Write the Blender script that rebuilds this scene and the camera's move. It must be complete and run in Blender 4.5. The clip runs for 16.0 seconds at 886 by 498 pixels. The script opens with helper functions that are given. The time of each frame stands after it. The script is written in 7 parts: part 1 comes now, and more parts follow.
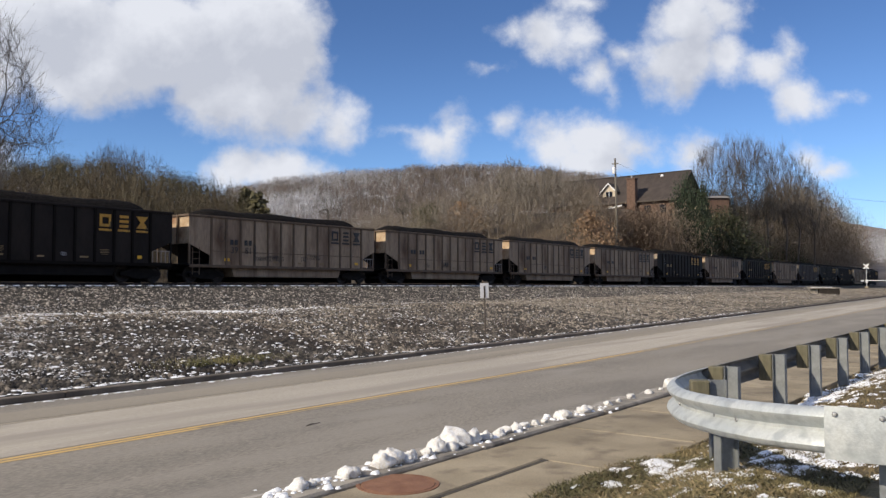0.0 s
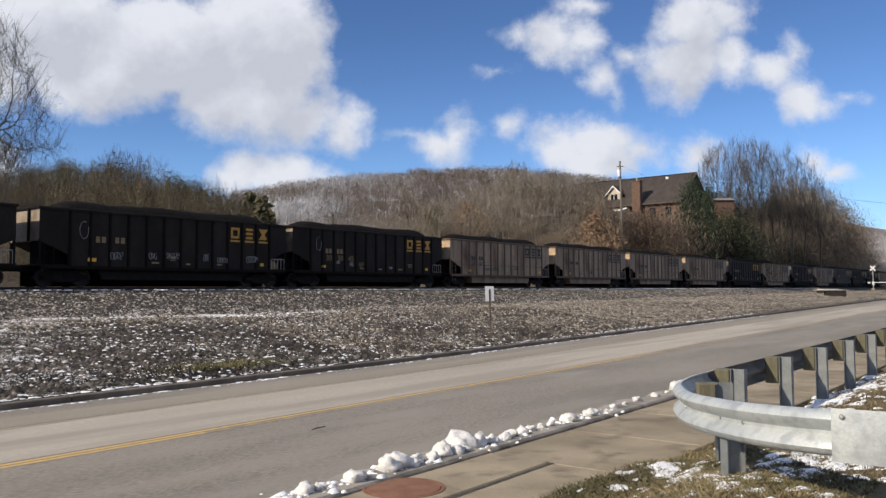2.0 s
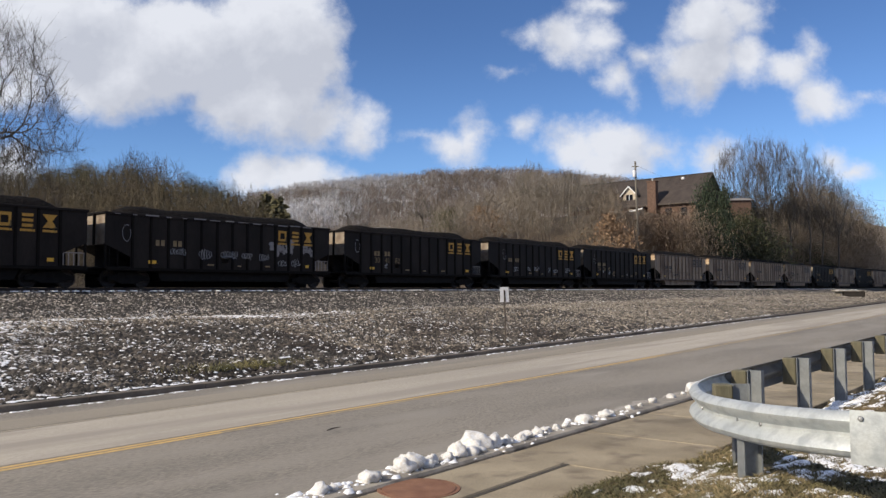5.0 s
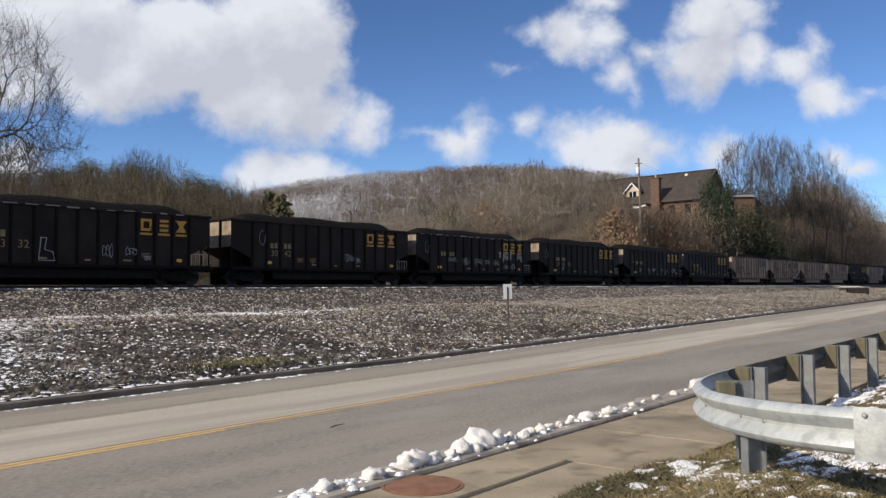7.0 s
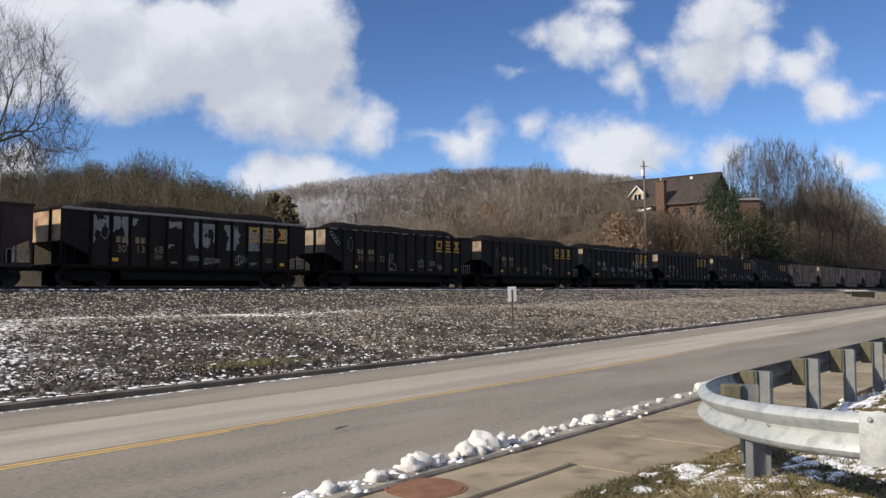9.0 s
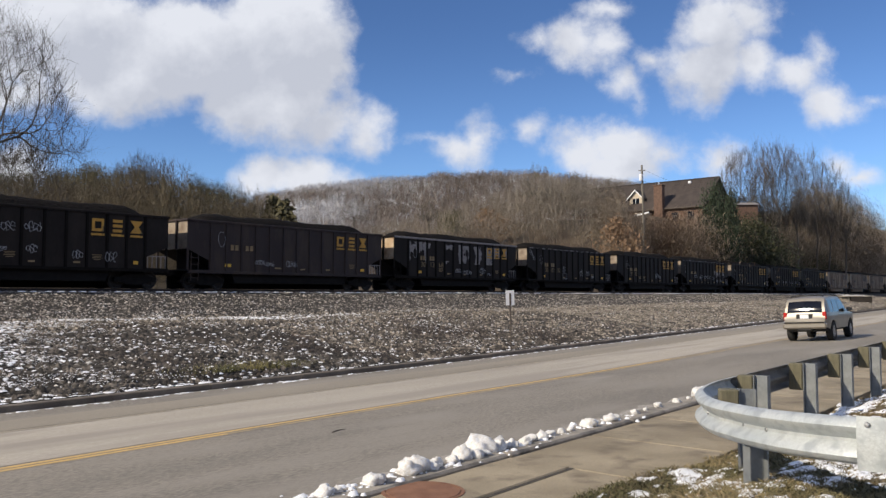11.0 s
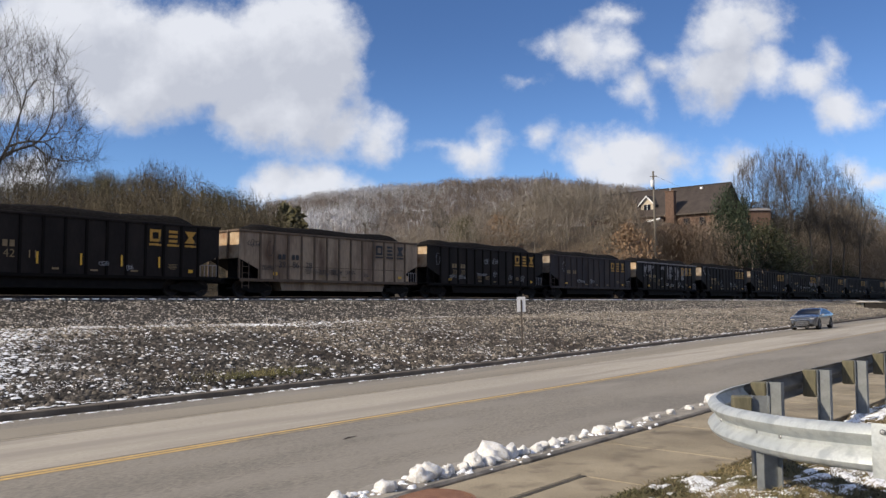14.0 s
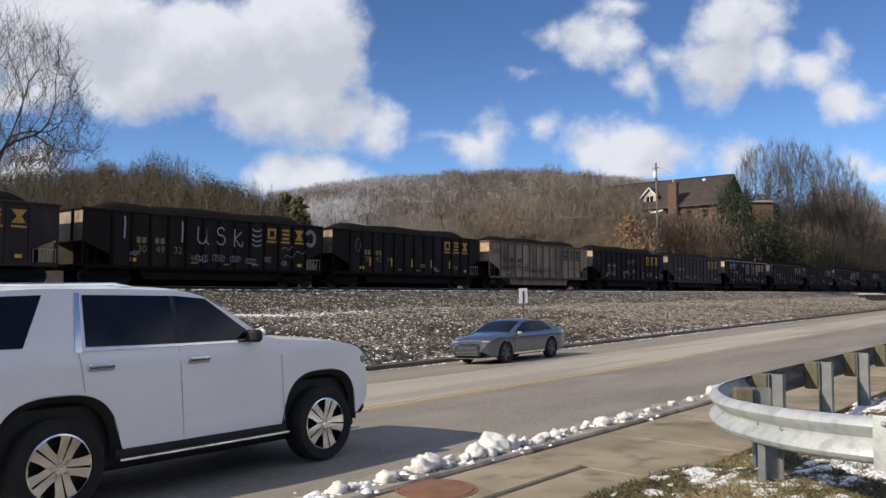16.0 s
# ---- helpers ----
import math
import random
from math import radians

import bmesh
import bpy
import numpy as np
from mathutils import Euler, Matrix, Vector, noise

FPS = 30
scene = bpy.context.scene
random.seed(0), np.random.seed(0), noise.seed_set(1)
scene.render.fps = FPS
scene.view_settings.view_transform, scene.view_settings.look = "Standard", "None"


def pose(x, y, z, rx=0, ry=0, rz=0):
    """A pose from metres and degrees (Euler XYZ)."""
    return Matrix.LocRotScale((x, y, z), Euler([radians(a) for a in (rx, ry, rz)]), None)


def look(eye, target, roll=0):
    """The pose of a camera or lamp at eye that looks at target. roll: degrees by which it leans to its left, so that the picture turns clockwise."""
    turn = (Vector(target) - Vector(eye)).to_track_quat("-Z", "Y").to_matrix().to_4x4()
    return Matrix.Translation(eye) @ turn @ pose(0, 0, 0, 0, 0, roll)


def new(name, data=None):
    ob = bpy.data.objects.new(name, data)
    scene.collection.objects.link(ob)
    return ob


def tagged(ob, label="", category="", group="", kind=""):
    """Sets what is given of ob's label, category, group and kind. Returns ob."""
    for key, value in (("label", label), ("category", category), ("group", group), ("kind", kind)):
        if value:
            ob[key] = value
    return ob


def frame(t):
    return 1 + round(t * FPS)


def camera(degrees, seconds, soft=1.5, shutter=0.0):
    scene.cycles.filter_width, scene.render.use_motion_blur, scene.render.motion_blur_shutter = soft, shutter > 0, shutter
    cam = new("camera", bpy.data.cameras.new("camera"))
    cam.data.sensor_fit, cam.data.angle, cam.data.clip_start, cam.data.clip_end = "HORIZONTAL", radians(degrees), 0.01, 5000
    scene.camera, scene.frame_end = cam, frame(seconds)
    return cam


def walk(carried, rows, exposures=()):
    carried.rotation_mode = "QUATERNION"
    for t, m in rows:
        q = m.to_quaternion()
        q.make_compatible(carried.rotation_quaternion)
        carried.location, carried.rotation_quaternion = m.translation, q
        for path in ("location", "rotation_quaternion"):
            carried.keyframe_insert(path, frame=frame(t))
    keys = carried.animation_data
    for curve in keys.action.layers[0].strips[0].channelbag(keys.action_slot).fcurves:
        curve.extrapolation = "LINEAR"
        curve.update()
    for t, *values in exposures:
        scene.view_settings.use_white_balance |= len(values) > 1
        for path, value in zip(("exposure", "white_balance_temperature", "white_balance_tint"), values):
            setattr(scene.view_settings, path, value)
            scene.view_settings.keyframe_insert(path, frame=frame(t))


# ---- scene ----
# Places: X runs along the railway, Y across the road towards it, Z up.
cam = camera(57.8, 16.0, soft=1.4, shutter=0.0)
EYE = (0.0, 0.0, 2.0)
TURNS = [
    (0, 92.492, 0.300, -52.348), (0.5, 92.615, 0.314, -52.266), (1, 92.679, 0.399, -52.312), (1.5, 92.712, 0.499, -52.272),
    (2, 92.732, 0.489, -51.982), (2.5, 92.732, 0.502, -51.622), (3, 92.723, 0.550, -51.267), (3.5, 92.815, 0.549, -51.065),
    (4, 92.917, 0.512, -51.095), (6.5, 92.569, 0.540, -50.647), (7, 92.592, 0.582, -50.702), (7.5, 92.616, 0.543, -50.623),
    (8, 92.702, 0.507, -50.635), (8.5, 92.808, 0.367, -50.550), (9, 92.759, 0.372, -50.387), (11.5, 93.077, 0.084, -50.481),
    (12, 93.135, -0.016, -50.193), (12.5, 93.211, -0.120, -49.926), (13, 93.261, -0.046, -49.821), (13.5, 93.418, 0.095, -49.721),
    (14, 93.480, 0.259, -49.743), (14.5, 93.439, 0.325, -49.749), (15, 93.333, 0.272, -49.698), (15.5, 93.137, 0.203, -49.667),
    (16, 92.851, 0.100, -49.598)]
walk(cam, [(t, pose(*EYE, a, b, c)) for t, a, b, c in TURNS], [(0, 0.0), (16, 0.0)])

# ---- sun and sky ----
SUN_AZ, SUN_EL = radians(160), radians(33)
to_sun = Vector((math.cos(SUN_AZ) * math.cos(SUN_EL), math.sin(SUN_AZ) * math.cos(SUN_EL), math.sin(SUN_EL)))
lamp = bpy.data.lights.new("sun", "SUN")
lamp.energy, lamp.angle, lamp.color = 5.0, radians(0.5), (1.0, 0.875, 0.69)
sun = new("sun", lamp)
sun.matrix_world = look(to_sun * 50, (0, 0, 0))

world = bpy.data.worlds.new("winter_sky")
scene.world = world
world.use_nodes = True
wt = world.node_tree
wt.nodes.clear()


def wmath(op, a, b=None, c=None, clamp=False):
    n = wt.nodes.new("ShaderNodeMath")
    n.operation, n.use_clamp = op, clamp
    for i, v in enumerate((a, b, c)):
        if v is None:
            continue
        if isinstance(v, (int, float)):
            n.inputs[i].default_value = v
        else:
            wt.links.new(v, n.inputs[i])
    return n.outputs[0]


def wdot(a, vec):
    n = wt.nodes.new("ShaderNodeVectorMath")
    n.operation = "DOT_PRODUCT"
    wt.links.new(a, n.inputs[0])
    n.inputs[1].default_value = vec
    return n.outputs["Value"]


def wnoise(vec, scale, detail, rough=0.55, offset=(0, 0, 0)):
    m = wt.nodes.new("ShaderNodeMapping")
    m.inputs["Location"].default_value = offset
    wt.links.new(vec, m.inputs["Vector"])
    n = wt.nodes.new("ShaderNodeTexNoise")
    n.inputs["Scale"].default_value, n.inputs["Detail"].default_value, n.inputs["Roughness"].default_value = scale, detail, rough
    wt.links.new(m.outputs[0], n.inputs["Vector"])
    return n.outputs["Fac"]


def wramp(v, lo, hi, a=0.0, b=1.0):
    n = wt.nodes.new("ShaderNodeMapRange")
    n.interpolation_type = "SMOOTHSTEP"
    wt.links.new(v, n.inputs[0])
    for i, x in enumerate((lo, hi, a, b)):
        n.inputs[i + 1].default_value = x
    return n.outputs[0]


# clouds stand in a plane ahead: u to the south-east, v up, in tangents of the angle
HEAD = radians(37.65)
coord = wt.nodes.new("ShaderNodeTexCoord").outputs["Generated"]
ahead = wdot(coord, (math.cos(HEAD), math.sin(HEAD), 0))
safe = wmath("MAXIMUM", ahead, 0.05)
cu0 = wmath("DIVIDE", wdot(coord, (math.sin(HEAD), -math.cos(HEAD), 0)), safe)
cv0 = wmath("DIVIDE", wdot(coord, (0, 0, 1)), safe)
plane = wt.nodes.new("ShaderNodeCombineXYZ")
wt.links.new(cu0, plane.inputs[0]), wt.links.new(cv0, plane.inputs[1])
cu = wmath("ADD", cu0, wmath("MULTIPLY", wmath("SUBTRACT", wnoise(plane.outputs[0], 13.0, 5.0, 0.6, (1.0, 5.0, 0)), 0.5), 0.05))
cv = wmath("ADD", cv0, wmath("MULTIPLY", wmath("SUBTRACT", wnoise(plane.outputs[0], 13.0, 5.0, 0.6, (8.0, 2.0, 0)), 0.5), 0.045))
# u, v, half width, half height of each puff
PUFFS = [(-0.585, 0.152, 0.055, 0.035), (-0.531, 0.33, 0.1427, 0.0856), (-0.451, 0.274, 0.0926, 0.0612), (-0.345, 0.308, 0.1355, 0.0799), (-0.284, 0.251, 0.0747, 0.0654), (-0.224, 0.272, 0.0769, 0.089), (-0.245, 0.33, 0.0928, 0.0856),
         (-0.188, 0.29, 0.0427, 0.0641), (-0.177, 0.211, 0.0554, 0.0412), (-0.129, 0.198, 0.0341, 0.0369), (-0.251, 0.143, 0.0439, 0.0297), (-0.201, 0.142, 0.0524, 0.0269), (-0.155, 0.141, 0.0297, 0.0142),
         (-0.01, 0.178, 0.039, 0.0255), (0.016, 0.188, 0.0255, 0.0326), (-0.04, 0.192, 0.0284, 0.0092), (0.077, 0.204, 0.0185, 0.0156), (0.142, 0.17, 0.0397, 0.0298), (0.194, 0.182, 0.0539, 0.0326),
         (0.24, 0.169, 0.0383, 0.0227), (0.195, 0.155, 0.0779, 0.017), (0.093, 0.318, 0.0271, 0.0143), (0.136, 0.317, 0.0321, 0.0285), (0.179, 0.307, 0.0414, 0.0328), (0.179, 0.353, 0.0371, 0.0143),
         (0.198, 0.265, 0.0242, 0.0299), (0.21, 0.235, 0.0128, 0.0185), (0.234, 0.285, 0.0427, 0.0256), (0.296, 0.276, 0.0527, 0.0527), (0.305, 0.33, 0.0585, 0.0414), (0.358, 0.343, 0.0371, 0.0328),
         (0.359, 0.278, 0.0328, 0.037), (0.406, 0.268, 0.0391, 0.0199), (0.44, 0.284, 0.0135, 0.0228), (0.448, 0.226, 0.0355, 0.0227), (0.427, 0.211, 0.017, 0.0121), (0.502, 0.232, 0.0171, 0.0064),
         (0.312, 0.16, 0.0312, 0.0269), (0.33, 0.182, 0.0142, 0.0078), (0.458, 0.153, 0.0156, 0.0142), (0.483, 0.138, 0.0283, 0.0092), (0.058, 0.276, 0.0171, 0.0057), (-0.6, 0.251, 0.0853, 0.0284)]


def cloud_field(u, v, puffs, sharp=0.08):
    """How deep in the clouds a direction lies."""
    field = None
    for pu, pv, ru, rv in puffs:
        du = wmath("MULTIPLY", wmath("SUBTRACT", u, pu), 1 / ru)
        dv = wmath("MULTIPLY", wmath("SUBTRACT", v, pv), 1 / rv)
        e = wmath("SQRT", wmath("ADD", wmath("MULTIPLY", du, du), wmath("MULTIPLY", dv, dv)))
        d = wmath("MULTIPLY", wmath("SUBTRACT", 1.0, e), min(1.0, (ru * rv) ** 0.5 / sharp))
        field = d if field is None else wmath("SMOOTH_MAX", field, d, 0.15)
    return field


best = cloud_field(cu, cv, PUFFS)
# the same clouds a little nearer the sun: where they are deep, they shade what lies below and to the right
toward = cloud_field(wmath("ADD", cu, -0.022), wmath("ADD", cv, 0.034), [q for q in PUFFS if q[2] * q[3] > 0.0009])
fine = wnoise(plane.outputs[0], 11.0, 9.0, 0.62)
big = wnoise(plane.outputs[0], 3.6, 6.0, 0.55, (3.1, 1.7, 0))
body = wmath("ADD", best, wmath("ADD", wmath("MULTIPLY", wmath("SUBTRACT", fine, 0.5), 1.2), wmath("MULTIPLY", wmath("SUBTRACT", big, 0.5), 0.4)))
near_mask = wramp(body, -0.15, 0.36)
# unseen clouds outside the view, spread wider to add fill light
far_n = wnoise(coord, 2.6, 6.0, 0.55, (7.0, 2.0, 4.0))
far_mask = wramp(far_n, 0.45, 0.58)
front = wramp(ahead, 0.62, 0.74)
mask = wmath("ADD", wmath("MULTIPLY", near_mask, front), wmath("MULTIPLY", far_mask, wmath("SUBTRACT", 1.0, front)))
# grey bases, bright sunlit rims
shade_n = wnoise(plane.outputs[0], 5.0, 7.0, 0.55, (0.35, 0.22, 0.4))
lit_n = wnoise(plane.outputs[0], 5.0, 7.0, 0.55, (0.31, 0.25, 0.4))
relief = wmath("SUBTRACT", shade_n, lit_n)
lump = wnoise(plane.outputs[0], 13.0, 6.0, 0.55, (2.2, 0.4, 0.7))
lump_lit = wnoise(plane.outputs[0], 13.0, 6.0, 0.55, (2.05, 0.62, 0.7))
relief = wmath("ADD", wmath("MULTIPLY", relief, 2.4), wmath("MULTIPLY", wmath("SUBTRACT", lump, lump_lit), 1.1))
thick = wmath("MULTIPLY", wramp(body, -0.15, 0.2), wmath("ADD", wmath("ADD", wmath("MULTIPLY", wramp(toward, -0.1, 0.75), 0.8), wmath("MULTIPLY", wramp(shade_n, 0.3, 0.7), 0.25)), wmath("MULTIPLY", relief, 1.2)), clamp=True)
grey = wt.nodes.new("ShaderNodeMix")
grey.data_type = "RGBA"
wt.links.new(thick, grey.inputs["Factor"])
grey.inputs["A"].default_value = (0.775, 0.80, 0.87, 1)
grey.inputs["B"].default_value = (0.55, 0.58, 0.665, 1)
sky = wt.nodes.new("ShaderNodeTexSky")
sky.sky_type, sky.sun_disc = "NISHITA", False
sky.sun_elevation, sky.sun_rotation = SUN_EL, math.pi / 2 - SUN_AZ
sky.altitude, sky.air_density, sky.dust_density, sky.ozone_density = 250, 1.0, 0.3, 2.2
skymul = wt.nodes.new("ShaderNodeMix")
skymul.data_type, skymul.blend_type = "RGBA", "MULTIPLY"
skymul.inputs["Factor"].default_value = 1.0
wt.links.new(sky.outputs[0], skymul.inputs["A"])
skymul.inputs["B"].default_value = (0.0605, 0.0795, 0.112, 1)
haze = wt.nodes.new("ShaderNodeVectorMath")
haze.operation = "SCALE"
wt.links.new(skymul.outputs["Result"], haze.inputs[0])
wt.links.new(wramp(wdot(coord, (0, 0, 1)), 0.06, 0.34, 1.30, 0.96), haze.inputs["Scale"])
mixer = wt.nodes.new("ShaderNodeMix")
mixer.data_type = "RGBA"
wt.links.new(mask, mixer.inputs["Factor"])
wt.links.new(haze.outputs[0], mixer.inputs["A"])
wt.links.new(grey.outputs["Result"], mixer.inputs["B"])
bg = wt.nodes.new("ShaderNodeBackground")
wt.links.new(mixer.outputs["Result"], bg.inputs[0])
bg.inputs[1].default_value = 1.0
wt.links.new(bg.outputs[0], wt.nodes.new("ShaderNodeOutputWorld").inputs[0])


# ---- materials ----
def material(name, c1, c2, scale=6.0, rough=0.8, metal=0.0, bump=0.2, fine=60.0, coords="Object", lo=0.35, hi=0.65, island=0.0, spec=0.5, c3=None, patch=0.6, plo=0.5, phi=0.6, stretch=(1, 1, 1), coat=0.0, dist=0.02, grainy=0.22):
    """A two-scale surface: c1 to c2 by broad noise, a fine grain, relief; c3 in patches; island: brightness by piece."""
    m = bpy.data.materials.new(name)
    m.use_nodes = True
    nt = m.node_tree
    b = nt.nodes["Principled BSDF"]
    tc = nt.nodes.new("ShaderNodeTexCoord")
    mp = nt.nodes.new("ShaderNodeMapping")
    mp.inputs["Scale"].default_value = stretch
    nt.links.new(tc.outputs[coords], mp.inputs["Vector"])

    def noise_of(s, d=5.0, off=0.0):
        n = nt.nodes.new("ShaderNodeTexNoise")
        n.inputs["Scale"].default_value, n.inputs["Detail"].default_value = s, d
        if off:
            q = nt.nodes.new("ShaderNodeMapping")
            q.inputs["Location"].default_value = (off, off * 2, off * 3)
            nt.links.new(mp.outputs[0], q.inputs["Vector"])
            nt.links.new(q.outputs[0], n.inputs["Vector"])
        else:
            nt.links.new(mp.outputs[0], n.inputs["Vector"])
        return n.outputs["Fac"]

    def rng(v, a, z, x=0.0, y=1.0):
        n = nt.nodes.new("ShaderNodeMapRange")
        nt.links.new(v, n.inputs[0])
        for i, k in enumerate((a, z, x, y)):
            n.inputs[i + 1].default_value = k
        return n.outputs[0]

    def mix(f, a, z, kind="MIX"):
        n = nt.nodes.new("ShaderNodeMix")
        n.data_type, n.blend_type = "RGBA", kind
        for v, key in ((f, "Factor"), (a, "A"), (z, "B")):
            if isinstance(v, (int, float)):
                n.inputs[key].default_value = v
            elif isinstance(v, tuple):
                n.inputs[key].default_value = (*v, 1)
            else:
                nt.links.new(v, n.inputs[key])
        return n.outputs["Result"]

    col = mix(rng(noise_of(scale), lo, hi), c1, c2)
    grain = noise_of(fine, 3.0, 1.3)
    g = rng(grain, 0.25, 0.75, 1 - grainy, 1 + grainy)
    gn = nt.nodes.new("ShaderNodeCombineColor")
    for i in range(3):
        nt.links.new(g, gn.inputs[i])
    col = mix(1.0, col, gn.outputs[0], "MULTIPLY")
    if c3:
        col = mix(rng(noise_of(patch, 6.0, 4.2), plo, phi), col, c3)
    if island:
        src = nt.nodes.new("ShaderNodeNewGeometry").outputs["Random Per Island"] if island > 0 else nt.nodes.new("ShaderNodeObjectInfo").outputs["Random"]
        v = rng(src, 0, 1, 1 - abs(island), 1 + abs(island))
        vn = nt.nodes.new("ShaderNodeCombineColor")
        for i in range(3):
            nt.links.new(v, vn.inputs[i])
        col = mix(1.0, col, vn.outputs[0], "MULTIPLY")
    nt.links.new(col, b.inputs["Base Color"])
    b.inputs["Metallic"].default_value = metal
    b.inputs["Specular IOR Level"].default_value = spec
    b.inputs["Coat Weight"].default_value = coat
    nt.links.new(rng(grain, 0.2, 0.8, max(0.02, rough - min(0.12, grainy)), min(1, rough + min(0.12, grainy))), b.inputs["Roughness"])
    if bump:
        bn = nt.nodes.new("ShaderNodeBump")
        bn.inputs["Strength"].default_value, bn.inputs["Distance"].default_value = bump, dist
        nt.links.new(grain, bn.inputs["Height"])
        nt.links.new(bn.outputs[0], b.inputs["Normal"])
    return m


M = {}
M["asphalt"] = material("asphalt", (0.180, 0.162, 0.137), (0.230, 0.206, 0.172), 0.35, 0.85, bump=0.5, fine=26, stretch=(0.5, 1.6, 1), c3=(0.262, 0.237, 0.203), patch=0.5, plo=0.48, phi=0.75, grainy=0.5)
M["asphalt_salted"] = material("asphalt_salted", (0.30, 0.275, 0.24), (0.40, 0.37, 0.33), 1.2, 0.85, bump=0.35, fine=45, stretch=(0.4, 1.6, 1), c3=(0.24, 0.217, 0.185), patch=2.0, plo=0.5, phi=0.65, grainy=0.4)
M["asphalt_light"] = material("asphalt_worn_pale", (0.34, 0.307, 0.257), (0.405, 0.366, 0.308), 0.35, 0.85, bump=0.35, fine=45, stretch=(0.25, 1.6, 1), c3=(0.29, 0.26, 0.22), patch=0.4, grainy=0.3)
M["asphalt_dark"] = material("asphalt_shoulder", (0.227, 0.199, 0.159), (0.275, 0.244, 0.196), 0.4, 0.88, bump=0.35, fine=45, stretch=(0.25, 1.6, 1))
M["yellow_paint"] = material("yellow_paint", (0.60, 0.40, 0.145), (0.50, 0.345, 0.145), 5, 0.7, bump=0.2, fine=60, c3=(0.30, 0.235, 0.15), patch=7, plo=0.62, phi=0.8)
M["yellow_worn"] = material("worn_yellow_paint", (0.44, 0.34, 0.19), (0.34, 0.275, 0.175), 3, 0.8, bump=0.3, fine=60, c3=(0.225, 0.20, 0.165), patch=5, plo=0.45, phi=0.7)
M["worn_line"] = material("worn_line", (0.46, 0.40, 0.30), (0.33, 0.29, 0.235), 3, 0.8, bump=0.2, fine=50)
M["concrete"] = material("concrete", (0.325, 0.272, 0.19), (0.215, 0.177, 0.12), 1.1, 0.85, bump=0.35, fine=60, c3=(0.15, 0.12, 0.083), patch=2.2, plo=0.52, phi=0.70, island=-0.08, grainy=0.3)
M["kerb"] = material("kerb_concrete", (0.33, 0.30, 0.255), (0.20, 0.18, 0.155), 2.5, 0.85, bump=0.3, fine=50, c3=(0.11, 0.10, 0.09), patch=2.0, plo=0.5, phi=0.65)
# far kerb concrete, darkened to carry the shade on its road face
M["shaded_kerb"] = material("shaded_kerb", (0.115, 0.094, 0.074), (0.185, 0.155, 0.125), 1.5, 0.9, bump=0.3, fine=40)
# near-black colour for the shade inside the culvert mouth
M["mouth_shade"] = material("shaded_culvert_mouth", (0.016, 0.013, 0.011), (0.028, 0.022, 0.018), 3, 0.9, bump=0.3)
M["joint"] = material("joint_dirt", (0.04, 0.034, 0.028), (0.07, 0.06, 0.045), 6, 0.95, bump=0.2)
M["rust_cover"] = material("rust_cover", (0.17, 0.075, 0.04), (0.23, 0.115, 0.065), 6, 0.8, bump=0.3, fine=90)
M["soil"] = material("soil", (0.085, 0.066, 0.034), (0.14, 0.105, 0.052), 2.2, 0.95, bump=0.6, fine=22, dist=0.05, c3=(0.085, 0.082, 0.036), patch=1.6, plo=0.5, phi=0.7)
M["hill_soil"] = material("hill_soil", (0.065, 0.048, 0.032), (0.10, 0.076, 0.05), 0.12, 0.95, bump=0.6, fine=1.5, dist=0.3)
M["ridge_soil"] = material("ridge_soil", (0.13, 0.105, 0.085), (0.20, 0.17, 0.15), 0.03, 0.95, bump=0.8, fine=0.25, dist=2.0, c3=(0.62, 0.62, 0.65), patch=0.05, plo=0.6, phi=0.68)
# bed coloured near-black as the shade in the gaps between stones
M["shaded_gravel_bed"] = material("shaded_gravel_bed", (0.016, 0.013, 0.011), (0.04, 0.034, 0.028), 3.0, 0.95, bump=1.0, fine=9, dist=0.08, c3=(0.02, 0.017, 0.014), patch=0.5)
M["gravel"] = material("gravel_stone", (0.07, 0.058, 0.046), (0.30, 0.258, 0.205), 2.5, 0.9, bump=0.3, fine=30, island=0.95, c3=(0.075, 0.058, 0.044), patch=0.35, plo=0.54, phi=0.70)
M["pale_gravel"] = material("pale_gravel", (0.14, 0.12, 0.097), (0.37, 0.325, 0.265), 2.5, 0.9, bump=0.3, fine=30, island=0.6)
M["frost_stone"] = material("frosted_stone", (0.32, 0.30, 0.275), (0.60, 0.59, 0.58), 2.5, 0.8, bump=0.2, fine=30, island=0.5)
# lower bank gravel, with the shadows lying there mixed into its colour
M["gravel_shaded"] = material("gravel_shaded", (0.02, 0.0167, 0.0145), (0.135, 0.117, 0.098), 2.5, 0.9, bump=0.3, fine=30, island=0.95, c3=(0.032, 0.024, 0.019), patch=0.35, plo=0.46, phi=0.64)
M["ballast"] = material("ballast_stone", (0.11, 0.095, 0.082), (0.33, 0.297, 0.257), 2.5, 0.9, bump=0.3, fine=30, island=0.9)
M["snow"] = material("snow", (0.80, 0.82, 0.86), (0.86, 0.87, 0.89), 4, 0.6, bump=0.25, fine=40)
M["dirty_snow"] = material("dirty_snow", (0.80, 0.81, 0.83), (0.66, 0.63, 0.58), 5, 0.65, bump=0.5, fine=35)
M["grass"] = material("grass", (0.125, 0.098, 0.05), (0.25, 0.19, 0.105), 1.0, 0.8, bump=0.0, island=0.6)
M["grass_olive"] = material("grass_olive", (0.085, 0.08, 0.035), (0.18, 0.15, 0.072), 1.0, 0.8, bump=0.0, island=0.6)
M["moss_green"] = material("moss_green", (0.075, 0.075, 0.03), (0.16, 0.14, 0.06), 1.0, 0.85, bump=0.0, island=0.5)
